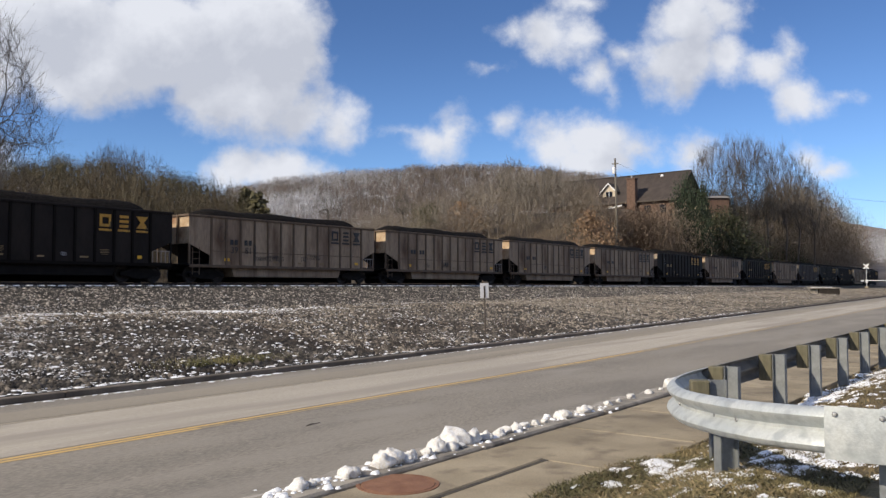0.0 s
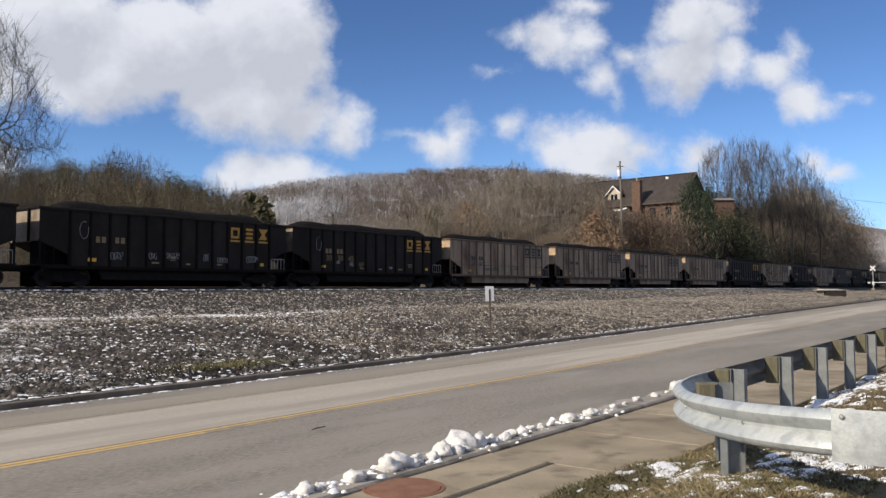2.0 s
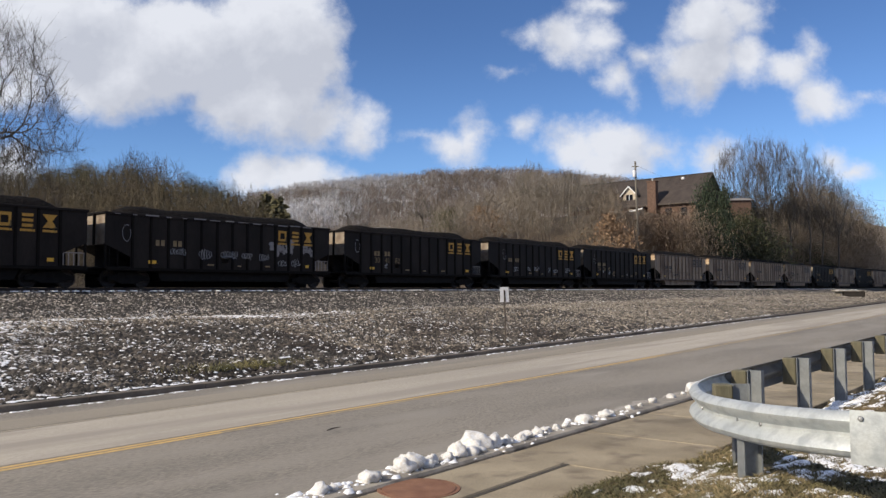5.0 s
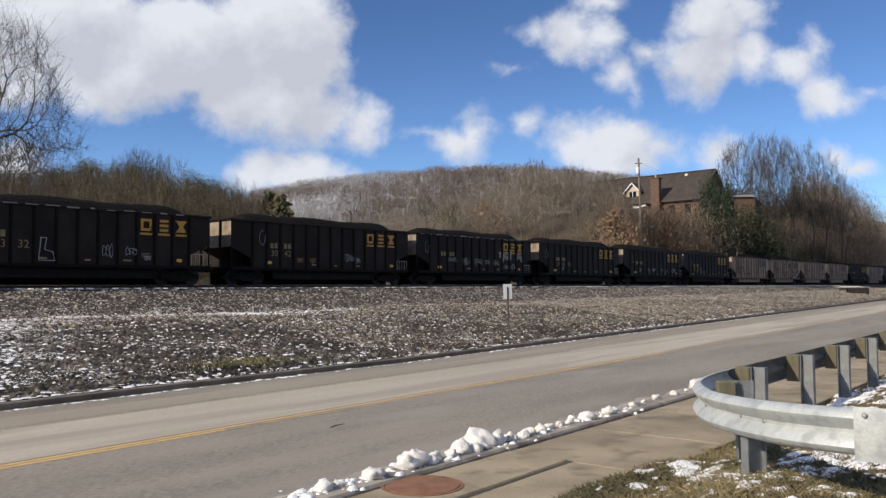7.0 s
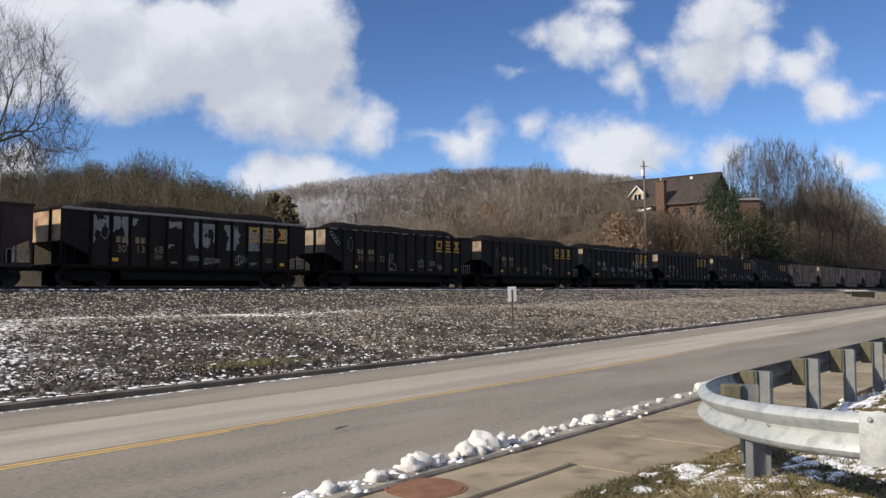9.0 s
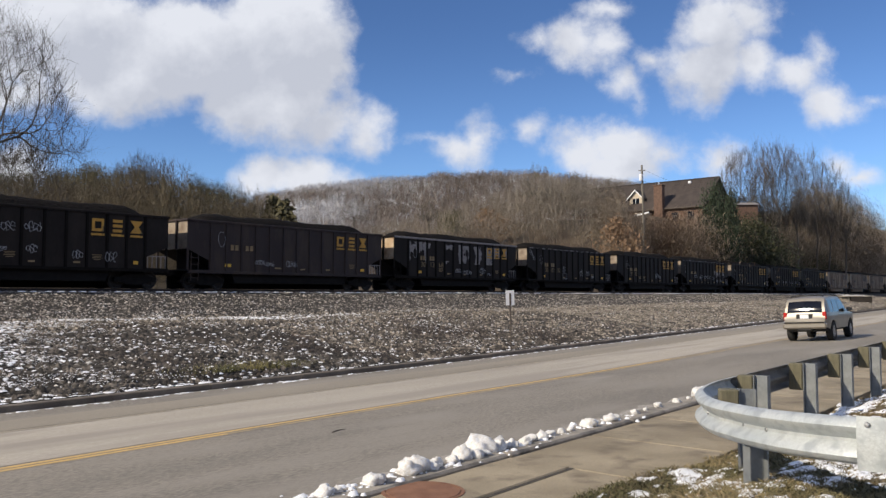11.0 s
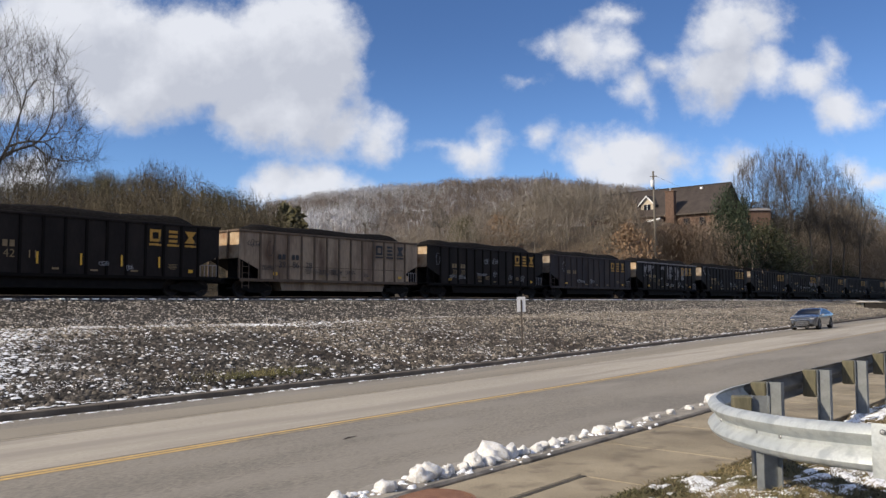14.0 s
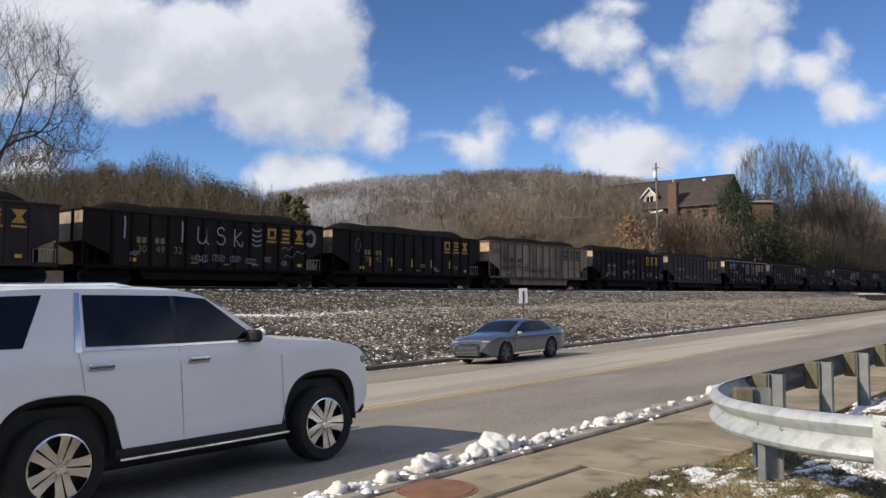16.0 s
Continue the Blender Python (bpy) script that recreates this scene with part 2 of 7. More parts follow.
M["zinc"] = material("galvanised_steel", (0.44, 0.475, 0.485), (0.54, 0.565, 0.56), 3, 0.45, 0.25, bump=0.12, fine=55, c3=(0.36, 0.385, 0.40), patch=9, plo=0.48, phi=0.66, grainy=0.1)
# darker copy of the zinc, with the shade on the beam's back in its colour
M["zinc_shaded"] = material("shaded_galvanised_steel", (0.10, 0.098, 0.092), (0.16, 0.155, 0.145), 4, 0.7, 0.1, bump=0.1, fine=30, grainy=0.1)
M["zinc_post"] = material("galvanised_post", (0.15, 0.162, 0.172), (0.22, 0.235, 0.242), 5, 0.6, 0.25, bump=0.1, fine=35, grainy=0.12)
M["block_wood"] = material("treated_wood", (0.10, 0.092, 0.058), (0.145, 0.13, 0.085), 5, 0.85, bump=0.35, fine=45, stretch=(1, 1, 0.2))
M["bolt"] = material("bolt_steel", (0.30, 0.31, 0.32), (0.4, 0.4, 0.4), 20, 0.5, 0.8)
M["rail_steel"] = material("rail_steel", (0.025, 0.018, 0.015), (0.045, 0.03, 0.024), 8, 0.6, 0.3)
M["tie"] = material("tie_wood", (0.055, 0.045, 0.038), (0.10, 0.085, 0.07), 5, 0.9, bump=0.4, stretch=(1, 0.2, 1), island=-0.3)
M["coal"] = material("coal", (0.006, 0.0052, 0.005), (0.013, 0.011, 0.010), 6, 0.95, bump=1.0, fine=7, dist=0.08, spec=0.08)
M["black_paint"] = material("black_wagon_paint", (0.0165, 0.0135, 0.0125), (0.025, 0.0205, 0.0185), 0.7, 0.6, bump=0.1, fine=10, c3=(0.036, 0.028, 0.024), patch=0.9, plo=0.52, phi=0.8, stretch=(1, 1, 0.35), spec=0.10)
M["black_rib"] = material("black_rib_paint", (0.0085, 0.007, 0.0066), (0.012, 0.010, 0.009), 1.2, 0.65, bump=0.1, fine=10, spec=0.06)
M["brown_paint"] = material("brown_wagon_paint", (0.028, 0.019, 0.019), (0.038, 0.027, 0.026), 0.7, 0.6, bump=0.1, fine=10, c3=(0.05, 0.035, 0.028), patch=0.9, stretch=(1, 1, 0.35), spec=0.25)
M["beige_paint"] = material("beige_wagon_paint", (0.38, 0.29, 0.20), (0.25, 0.18, 0.125), 0.6, 0.65, bump=0.1, fine=10, c3=(0.11, 0.065, 0.04), patch=1.1, plo=0.48, phi=0.72, stretch=(1, 1, 0.22), spec=0.3)
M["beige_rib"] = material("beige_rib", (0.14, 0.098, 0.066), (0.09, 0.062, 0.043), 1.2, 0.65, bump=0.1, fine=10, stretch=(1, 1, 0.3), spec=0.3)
# end plates: rust of their own, base colour paled for the sun on them
M["end_plate"] = material("sunlit_rusted_end_plate", (0.50, 0.40, 0.28), (0.38, 0.25, 0.14), 1.2, 0.6, bump=0.15, fine=10, c3=(0.20, 0.085, 0.035), patch=1.3, plo=0.47, phi=0.7)
M["end_dull"] = material("sunlit_dull_end_plate", (0.33, 0.28, 0.22), (0.25, 0.195, 0.14), 1.2, 0.65, bump=0.15, fine=10, c3=(0.11, 0.07, 0.045), patch=1.1, plo=0.5, phi=0.75)
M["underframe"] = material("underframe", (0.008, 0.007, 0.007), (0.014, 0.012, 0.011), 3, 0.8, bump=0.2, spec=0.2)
M["wheel_steel"] = material("wheel_steel", (0.02, 0.017, 0.016), (0.035, 0.028, 0.025), 6, 0.6, 0.3)
M["logo_yellow"] = material("logo_yellow", (0.56, 0.29, 0.035), (0.45, 0.235, 0.035), 2, 0.6, bump=0.0, c3=(0.12, 0.085, 0.03), patch=3.0, plo=0.58, phi=0.7)
M["logo_black"] = material("logo_black", (0.02, 0.02, 0.025), (0.035, 0.032, 0.03), 2, 0.6, bump=0.0)
M["decal_dull"] = material("decal_dull", (0.19, 0.13, 0.06), (0.26, 0.185, 0.10), 2, 0.7, bump=0.0)
M["decal_white"] = material("decal_white", (0.40, 0.40, 0.41), (0.27, 0.27, 0.29), 3, 0.7, bump=0.0)
M["peeled"] = material("peeled_primer_lit_rail", (0.27, 0.25, 0.245), (0.19, 0.172, 0.17), 4, 0.8, bump=0.1)
M["reflector"] = material("reflector", (0.75, 0.42, 0.03), (0.65, 0.36, 0.03), 4, 0.4, bump=0.0)
M["bark"] = material("bark", (0.07, 0.06, 0.05), (0.11, 0.095, 0.08), 3, 0.9, bump=0.3)
M["bark_grey"] = material("bark_grey", (0.085, 0.074, 0.063), (0.14, 0.123, 0.105), 0.5, 0.9, bump=0.0, island=0.25)
M["bark_pale"] = material("bark_pale", (0.19, 0.165, 0.135), (0.28, 0.245, 0.20), 0.5, 0.9, bump=0.0, island=0.3)
M["bark_brown"] = material("bark_brown", (0.185, 0.152, 0.115), (0.275, 0.23, 0.178), 0.3, 0.9, bump=0.0, island=0.4, c3=(0.135, 0.103, 0.076), patch=0.09, plo=0.45, phi=0.6)
# frost white, brightened and blued further to paint in distance haze
M["frosted"] = material("frosted_hazy_wood", (0.34, 0.33, 0.345), (0.60, 0.61, 0.645), 0.03, 0.9, bump=0.0, island=0.4)
M["ridge_wood"] = material("ridge_wood", (0.165, 0.132, 0.108), (0.24, 0.205, 0.18), 0.03, 0.9, bump=0.0, island=0.4)
M["bark_olive"] = material("bark_olive", (0.115, 0.093, 0.056), (0.175, 0.142, 0.09), 0.3, 0.9, bump=0.0, island=0.4, c3=(0.085, 0.062, 0.036), patch=0.1, plo=0.45, phi=0.6)
M["pine"] = material("pine_needles", (0.065, 0.06, 0.028), (0.105, 0.092, 0.047), 0.5, 0.85, bump=0.0, island=0.45)
M["cedar"] = material("cedar_needles", (0.018, 0.03, 0.016), (0.035, 0.05, 0.025), 0.8, 0.85, bump=0.0, island=0.4)
M["oak_leaf"] = material("dead_oak_leaf", (0.19, 0.118, 0.07), (0.27, 0.178, 0.11), 0.8, 0.85, bump=0.0, island=0.4)
M["bush"] = material("dry_bush", (0.185, 0.143, 0.107), (0.265, 0.21, 0.158), 0.4, 0.9, bump=0.0, island=0.4, c3=(0.12, 0.08, 0.055), patch=0.12, plo=0.45, phi=0.6)
M["evergreen_bush"] = material("evergreen_bush", (0.026, 0.032, 0.014), (0.048, 0.05, 0.022), 0.5, 0.85, bump=0.0, island=0.4)
M["roof"] = material("roof_shingle", (0.036, 0.028, 0.025), (0.055, 0.043, 0.038), 0.8, 0.9, bump=0.4, fine=5)
M["house_brick"] = material("house_brick", (0.10, 0.06, 0.044), (0.14, 0.086, 0.062), 3, 0.9, bump=0.3, fine=12)
M["siding"] = material("cream_siding", (0.52, 0.45, 0.35), (0.45, 0.38, 0.30), 2, 0.7, bump=0.1)
M["glass"] = material("dark_glass", (0.006, 0.007, 0.010), (0.012, 0.013, 0.017), 2, 0.05, bump=0.0, spec=0.38, grainy=0.004)
M["pole_wood"] = material("pole_wood", (0.14, 0.125, 0.105), (0.20, 0.18, 0.15), 3, 0.9, bump=0.3, stretch=(1, 1, 0.1))
M["grey_metal"] = material("grey_metal", (0.40, 0.42, 0.44), (0.5, 0.5, 0.52), 6, 0.5, 0.4)
M["sign_white"] = material("sign_white", (0.74, 0.75, 0.77), (0.68, 0.68, 0.70), 5, 0.5, bump=0.05, grainy=0.02)
M["sign_dark"] = material("sign_dark", (0.05, 0.04, 0.035), (0.09, 0.07, 0.055), 6, 0.7)
M["white_paint"] = material("white_car_paint", (0.90, 0.90, 0.90), (0.86, 0.86, 0.865), 1.2, 0.32, bump=0.0, coat=0.7, grainy=0.004)
M["silver_paint"] = material("silver_car_paint", (0.13, 0.143, 0.166), (0.115, 0.128, 0.147), 2, 0.24, 0.6, bump=0.0, coat=0.9, grainy=0.004)
M["sand_paint"] = material("sand_car_paint", (0.27, 0.246, 0.21), (0.24, 0.216, 0.182), 2, 0.42, 0.35, bump=0.0, coat=0.35, grainy=0.004)
M["tyre"] = material("tyre_rubber", (0.010, 0.010, 0.010), (0.017, 0.017, 0.017), 12, 0.85, bump=0.1)
M["chrome"] = material("chrome", (0.72, 0.75, 0.80), (0.80, 0.82, 0.85), 6, 0.14, 1.0, bump=0.0, grainy=0.004)
M["alloy"] = material("alloy", (0.42, 0.43, 0.45), (0.5, 0.5, 0.52), 6, 0.3, 0.9, bump=0.0, grainy=0.004)
M["dark_alloy"] = material("dark_alloy", (0.10, 0.10, 0.11), (0.14, 0.14, 0.15), 6, 0.35, 0.6, bump=0.0, grainy=0.004)
M["black_plastic"] = material("black_plastic", (0.011, 0.011, 0.012), (0.018, 0.018, 0.019), 6, 0.6, bump=0.1)
M["lens_clear"] = material("headlamp_lens", (0.34, 0.36, 0.39), (0.42, 0.43, 0.46), 6, 0.12, 0.3, bump=0.0, grainy=0.02)
M["lens_red"] = material("tail_lens", (0.42, 0.02, 0.015), (0.35, 0.02, 0.015), 6, 0.2, bump=0.0, grainy=0.02)


# ---- building helpers ----
class Build:
    """Collects the faces of one mesh."""

    def __init__(self):
        self.v, self.f = [], []

    def add(self, verts, faces):
        n = len(self.v)
        self.v += [tuple(p) for p in verts]
        self.f += [tuple(n + i for i in q) for q in faces]
        return self

    def box(self, c, s, bev=0.0, m=None):
        """A box with its edges chamfered by bev."""
        h = [k / 2 for k in s]
        bev = min(bev, min(h) * 0.9)
        if bev <= 0:
            vs = [Vector((x * h[0], y * h[1], z * h[2])) for x in (-1, 1) for y in (-1, 1) for z in (-1, 1)]
            fs = [(0, 1, 3, 2), (4, 6, 7, 5), (0, 4, 5, 1), (2, 3, 7, 6), (0, 2, 6, 4), (1, 5, 7, 3)]
        else:
            vs, ids = [], {}
            for x in (-1, 1):
                for y in (-1, 1):
                    for z in (-1, 1):
                        for a in range(3):
                            p = [x * (h[0] - bev), y * (h[1] - bev), z * (h[2] - bev)]
                            p[a] = (x, y, z)[a] * h[a]
                            ids[x, y, z, a] = len(vs)
                            vs.append(Vector(p))
            fs = []
            ring = [(-1, -1), (1, -1), (1, 1), (-1, 1)]
            for a in range(3):
                b, c2 = (a + 1) % 3, (a + 2) % 3

                def key(sa, sb, sc, ax):
                    k = [0, 0, 0]
                    k[a], k[b], k[c2] = sa, sb, sc
                    return ids[k[0], k[1], k[2], ax]
                for sgn in (-1, 1):
                    q = [key(sgn, i, j, a) for i, j in ring]
                    fs.append(tuple(q if sgn > 0 else q[::-1]))
                for i, j in ring:
                    q = [key(-1, i, j, b), key(1, i, j, b), key(1, i, j, c2), key(-1, i, j, c2)]
                    fs.append(tuple(q if i * j > 0 else q[::-1]))
            for x in (-1, 1):
                for y in (-1, 1):
                    for z in (-1, 1):
                        q = [ids[x, y, z, a] for a in range(3)]
                        fs.append(tuple(q if x * y * z > 0 else q[::-1]))
        m = (m or Matrix()) @ Matrix.Translation(c) if m else Matrix.Translation(c)
        return self.add([m @ p for p in vs], fs)

    def tube(self, pts, radii, sides=8, caps=True):
        """A round bar through the points."""
        pts = [Vector(p) for p in pts]
        if isinstance(radii, (int, float)):
            radii = [radii] * len(pts)
        vs, fs = [], []
        for i, p in enumerate(pts):
            d = (pts[min(i + 1, len(pts) - 1)] - pts[max(i - 1, 0)]).normalized()
            a = d.cross(Vector((0, 0, 1)))
            if a.length < 1e-3:
                a = d.cross(Vector((0, 1, 0)))
            a.normalize()
            b = d.cross(a)
            for k in range(sides):
                w = 2 * math.pi * k / sides
                vs.append(p + (a * math.cos(w) + b * math.sin(w)) * radii[i])
        for i in range(len(pts) - 1):
            for k in range(sides):
                k2 = (k + 1) % sides
                fs.append((i * sides + k, (i + 1) * sides + k, (i + 1) * sides + k2, i * sides + k2))
        if caps:
            fs.append(tuple(range(sides)))
            fs.append(tuple(range((len(pts) - 1) * sides, len(pts) * sides))[::-1])
        return self.add(vs, fs)

    def lathe(self, prof, sides=24, axis="Y", c=(0, 0, 0)):
        """Turns a profile of (radius, along) round an axis."""
        vs, fs = [], []
        for r, h in prof:
            for k in range(sides):
                w = 2 * math.pi * k / sides
                x, z = r * math.cos(w), r * math.sin(w)
                p = {"Y": (x, h, z), "Z": (x, z, h), "X": (h, x, z)}[axis]
                vs.append((p[0] + c[0], p[1] + c[1], p[2] + c[2]))
        n = len(prof)
        for i in range(n - 1):
            for k in range(sides):
                k2 = (k + 1) % sides
                fs.append((i * sides + k, i * sides + k2, (i + 1) * sides + k2, (i + 1) * sides + k))
        return self.add(vs, fs)

    def grid(self, fn, nu, nv):
        """A sheet of fn(i, j)."""
        vs = [fn(i, j) for i in range(nu) for j in range(nv)]
        fs = [(i * nv + j, (i + 1) * nv + j, (i + 1) * nv + j + 1, i * nv + j + 1) for i in range(nu - 1) for j in range(nv - 1)]
        return self.add(vs, fs)

    def prism(self, poly, a, b, axis="Y"):
        """A polygon in two axes drawn out along the third from a to b."""
        put = {"Y": lambda p, h: (p[0], h, p[1]), "X": lambda p, h: (h, p[0], p[1]), "Z": lambda p, h: (p[0], p[1], h)}[axis]
        n = len(poly)
        vs = [put(p, a) for p in poly] + [put(p, b) for p in poly]
        fs = [tuple(range(n)), tuple(range(2 * n - 1, n - 1, -1))] + [(i, n + i, n + (i + 1) % n, (i + 1) % n) for i in range(n)]
        return self.add(vs, fs)

    def mesh(self, name, mat, smooth=False):
        me = bpy.data.meshes.new(name)
        me.from_pydata(self.v, [], self.f)
        me.materials.append(M[mat] if isinstance(mat, str) else mat)
        bm = bmesh.new()
        bm.from_mesh(me)
        bmesh.ops.recalc_face_normals(bm, faces=bm.faces)
        bm.to_mesh(me)
        bm.free()
        if smooth:
            me.shade_smooth()
            me.set_sharp_from_angle(angle=radians(35))
        return me


def thing(name, label, category, group="", kind="", at=None):
    ob = new(name)
    if at is not None:
        ob.matrix_basis = at
    return tagged(ob, label, category, group, kind)


def part(name, build, mat, parent, label="", smooth=False, at=None):
    ob = new(name, build if isinstance(build, bpy.types.Mesh) else build.mesh(name, mat, smooth))
    ob.parent = parent
    if at is not None:
        ob.matrix_basis = at
    return tagged(ob, label)


def solid(name, build, mat, label, category, group="", kind="", smooth=False, at=None):
    ob = new(name, build if isinstance(build, bpy.types.Mesh) else build.mesh(name, mat, smooth))
    if at is not None:
        ob.matrix_basis = at
    return tagged(ob, label, category, group, kind)


def raw_mesh(name, verts, faces, mat, smooth=False):
    """A mesh from arrays, for the many small pieces of stuff."""
    me = bpy.data.meshes.new(name)
    verts, faces = np.asarray(verts, np.float32), np.asarray(faces, np.int32)
    k = faces.shape[1]
    me.vertices.add(len(verts))
    me.vertices.foreach_set("co", verts.ravel())
    me.loops.add(faces.size)
    me.loops.foreach_set("vertex_index", faces.ravel())
    me.polygons.add(len(faces))
    me.polygons.foreach_set("loop_start", np.arange(0, faces.size, k, dtype=np.int32))
    me.update(calc_edges=True)
    me.materials.append(M[mat])
    if smooth:
        me.shade_smooth()
    return me


# ---- the lie of the land ----
def rise(x):
    return 0.006 * np.clip(np.asarray(x, float) - 20, 0, 180)


def road_z(x, y):
    """The carriageway falls away from the pavement and climbs slowly along the railway."""
    return 0.331 - 0.047 * y + rise(x)


def grade(x):
    """The railway falls gently to the east."""
    return -0.0055 * (np.clip(np.asarray(x, float), -150, 260) - 40)


def smooth(a, b, v):
    t = np.clip((np.asarray(v, float) - a) / (b - a), 0, 1)
    return t * t * (3 - 2 * t)


ROAD_NEAR, ROAD_FAR = 5.57, 17.75
TRACK_Y, RAIL_Z = 39.14, 2.06


def bank_z(x, y):
    """The gravel bank between kerb and railway."""
    y = np.asarray(y, float)
    base = np.interp(y, [17.95, 19.0, 26.0, 30.0, 31.2, 35.6, 36.2, 60.0], [-0.37, -0.17, 0.60, 0.74, 0.80, 1.84, 1.87, 1.87])
    lift = rise(x) * np.interp(y, [18.2, 26, 35.6], [1, 0.45, 0])
    return base + lift + grade(x) * np.interp(y, [20, 31, 35.6], [0, 0.6, 1])


def hill_z(x, y):
    """Ground behind the railway: a wooded knoll, a bluff with the house, and a far ridge."""
    x, y = np.asarray(x, float), np.asarray(y, float)
    z = 1.2 + 0 * x
    knoll = 12.5 * np.exp(-(((x - 38) / 42) ** 2 + ((y - 128) / 34) ** 2)) + 9 * np.exp(-(((x + 30) / 60) ** 2 + ((y - 130) / 40) ** 2))
    bluff = 13.0 * smooth(42, 56, y) * smooth(72, 122, x) * (1 - smooth(180, 330, x) * 0.85) * (1 - 0.25 * smooth(85, 150, y))
    mid = 7 * smooth(46, 95, y) * smooth(40, 110, x) * (1 - smooth(120, 200, x))
    return z + knoll + np.maximum(bluff, mid)


# ---- ground, road, pavement ----
def sheet(name, xs, ys, zfn, mat, label, category, smooth_shade=True):
    X, Y = np.meshgrid(np.asarray(xs, float), np.asarray(ys, float), indexing="ij")
    Z = zfn(X, Y)
    v = np.stack([X, Y, Z], -1).reshape(-1, 3)
    n, k = len(xs), len(ys)
    i, j = np.meshgrid(np.arange(n - 1), np.arange(k - 1), indexing="ij")
    a = (i * k + j).ravel()
    f = np.stack([a, a + k, a + k + 1, a + 1], -1)
    ob = new(name, raw_mesh(name, v, f, mat, smooth_shade))
    return tagged(ob, label, category, "", "structure")


def ground_z(x, y):
    # unseen rise beyond y = -22, added to block sky light from that side
    near = np.where(y < 3.3, 0.02 + 24 * smooth(-22, -75, y), np.where(y < 17.9, road_z(x, y) - 0.25, bank_z(x, np.minimum(y, 36)) - 0.3))
    near = np.where((y > 36) & (y < 43), 1.3 + grade(x), near)
    return np.where(y >= 43, hill_z(x, y), near + 0.0 * x)


sheet("ground", np.concatenate([np.linspace(-900, -160, 16), np.linspace(-150, 360, 103), np.linspace(400, 1800, 24)]),
      np.concatenate([np.linspace(-900, -40, 12), [-30, -20, -10, -5, 0, 3.25, 3.35, 5.4, 12, 17.8, 18.0, 22, 26, 30, 31.2, 33, 35.6, 36.2, 42.9, 43.1], np.linspace(45, 180, 46), np.linspace(200, 1500, 30)]),
      ground_z, "hill_soil", "brown winter ground with dead leaves under the bare woods", "ground")

RX = np.concatenate([np.linspace(-160, -12, 30), np.linspace(-10, 60, 71), np.linspace(64, 420, 60)])
sheet("road", RX, np.linspace(ROAD_NEAR - 0.02, ROAD_FAR + 0.02, 14), road_z, "asphalt", "worn grey asphalt two-lane road beside the railway", "road")
road = bpy.data.objects["road"]


def stripe(name, y0, y1, mat, label, x0=-160, x1=420):
    xs = np.concatenate([[x0], RX[(RX > x0) & (RX < x1)], [x1]])
    X, Y = np.meshgrid(xs, [y0, y1], indexing="ij")
    v = np.stack([X, Y, road_z(X, Y) + 0.004], -1).reshape(-1, 3)
    a = np.arange(len(xs) - 1) * 2
    ob = new(name, raw_mesh(name, v, np.stack([a, a + 2, a + 3, a + 1], -1), mat))
    ob.parent = road
    return tagged(ob, label)


stripe("lane_surface", 10.7, 14.2, "asphalt_light", "paler worn lane")
stripe("shoulder_surface", 14.45, 16.1, "asphalt_dark", "darker shoulder beside the lane")
stripe("centre_line", 10.29, 10.42, "yellow_paint", "faded yellow centre line", -160, 7.4)
stripe("centre_line", 10.30, 10.40, "yellow_worn", "half worn yellow centre line", 7.4, 420)
stripe("centre_line", 10.48, 10.61, "yellow_paint", "faded yellow centre line", -160, 24)
stripe("centre_line", 10.48, 10.61, "yellow_worn", "half worn yellow centre line", 24, 420)
sx = np.arange(-20, 80, 0.25)
wave = np.array([6.05 + 0.35 * noise.fractal(Vector((float(q) * 0.6, 2.0, 0)), 0.8, 2.2, 4) for q in sx])
sv = np.stack([np.stack([sx, 0 * sx + 5.64, road_z(sx, 5.64 + 0 * sx) + 0.004], -1), np.stack([sx, wave, road_z(sx, wave) + 0.004], -1)], 1).reshape(-1, 3)
sa = np.arange(len(sx) - 1) * 2
salt = new("salted_edge", raw_mesh("salted_edge", sv, np.stack([sa, sa + 2, sa + 3, sa + 1], -1), "asphalt_salted"))
salt.parent = road
tagged(salt, "pale salt-stained strip along the gutter")
stripe("gutter_seam", 5.56, 5.63, "joint", "dark seam along the kerb")
stripe("edge_line", 14.27, 14.37, "worn_line", "almost worn away lane line")

# near pavement with its kerb, in slabs
kerb = thing("kerb_near", "weathered concrete kerb beside the pavement", "kerb", kind="structure")
far_kerb = thing("kerb_far", "concrete kerb below the gravel bank, darkened for its shaded face", "kerb", kind="structure")
for i in range(-6, 40):
    x0 = i * 3.05 + 1.4
    b = Build()
    z = 0.18 + float(rise(x0 + 1.5))
    b.box((x0 + 1.52, ROAD_NEAR - 0.18, z - 0.15), (3.03, 0.36, 0.30), 0.025)
    part("kerb_stone", b, "kerb", kerb)
for i in range(-14, 80):
    x0 = i * 3.05
    z = float(road_z(x0 + 1.5, ROAD_FAR)) + 0.14
    part("kerb_stone", Build().box((x0 + 1.52, ROAD_FAR + 0.1, z - 0.15), (3.04, 0.22, 0.30), 0.02), "shaded_kerb", far_kerb)

pavement = thing("pavement", "stained beige concrete pavement beside the road", "pavement", kind="structure")
for i in range(-8, 28):
    x0 = 7.45 + i * 1.85
    wide0 = 3.42
    y1 = ROAD_NEAR - 0.375
    z = 0.135 + float(rise(x0))
    s = Build()
    s.box((x0 + 0.92, (wide0 + y1) / 2, z - 0.1), (1.832, y1 - wide0, 0.2), 0.012)
    part("paving_slab", s, "concrete", pavement)
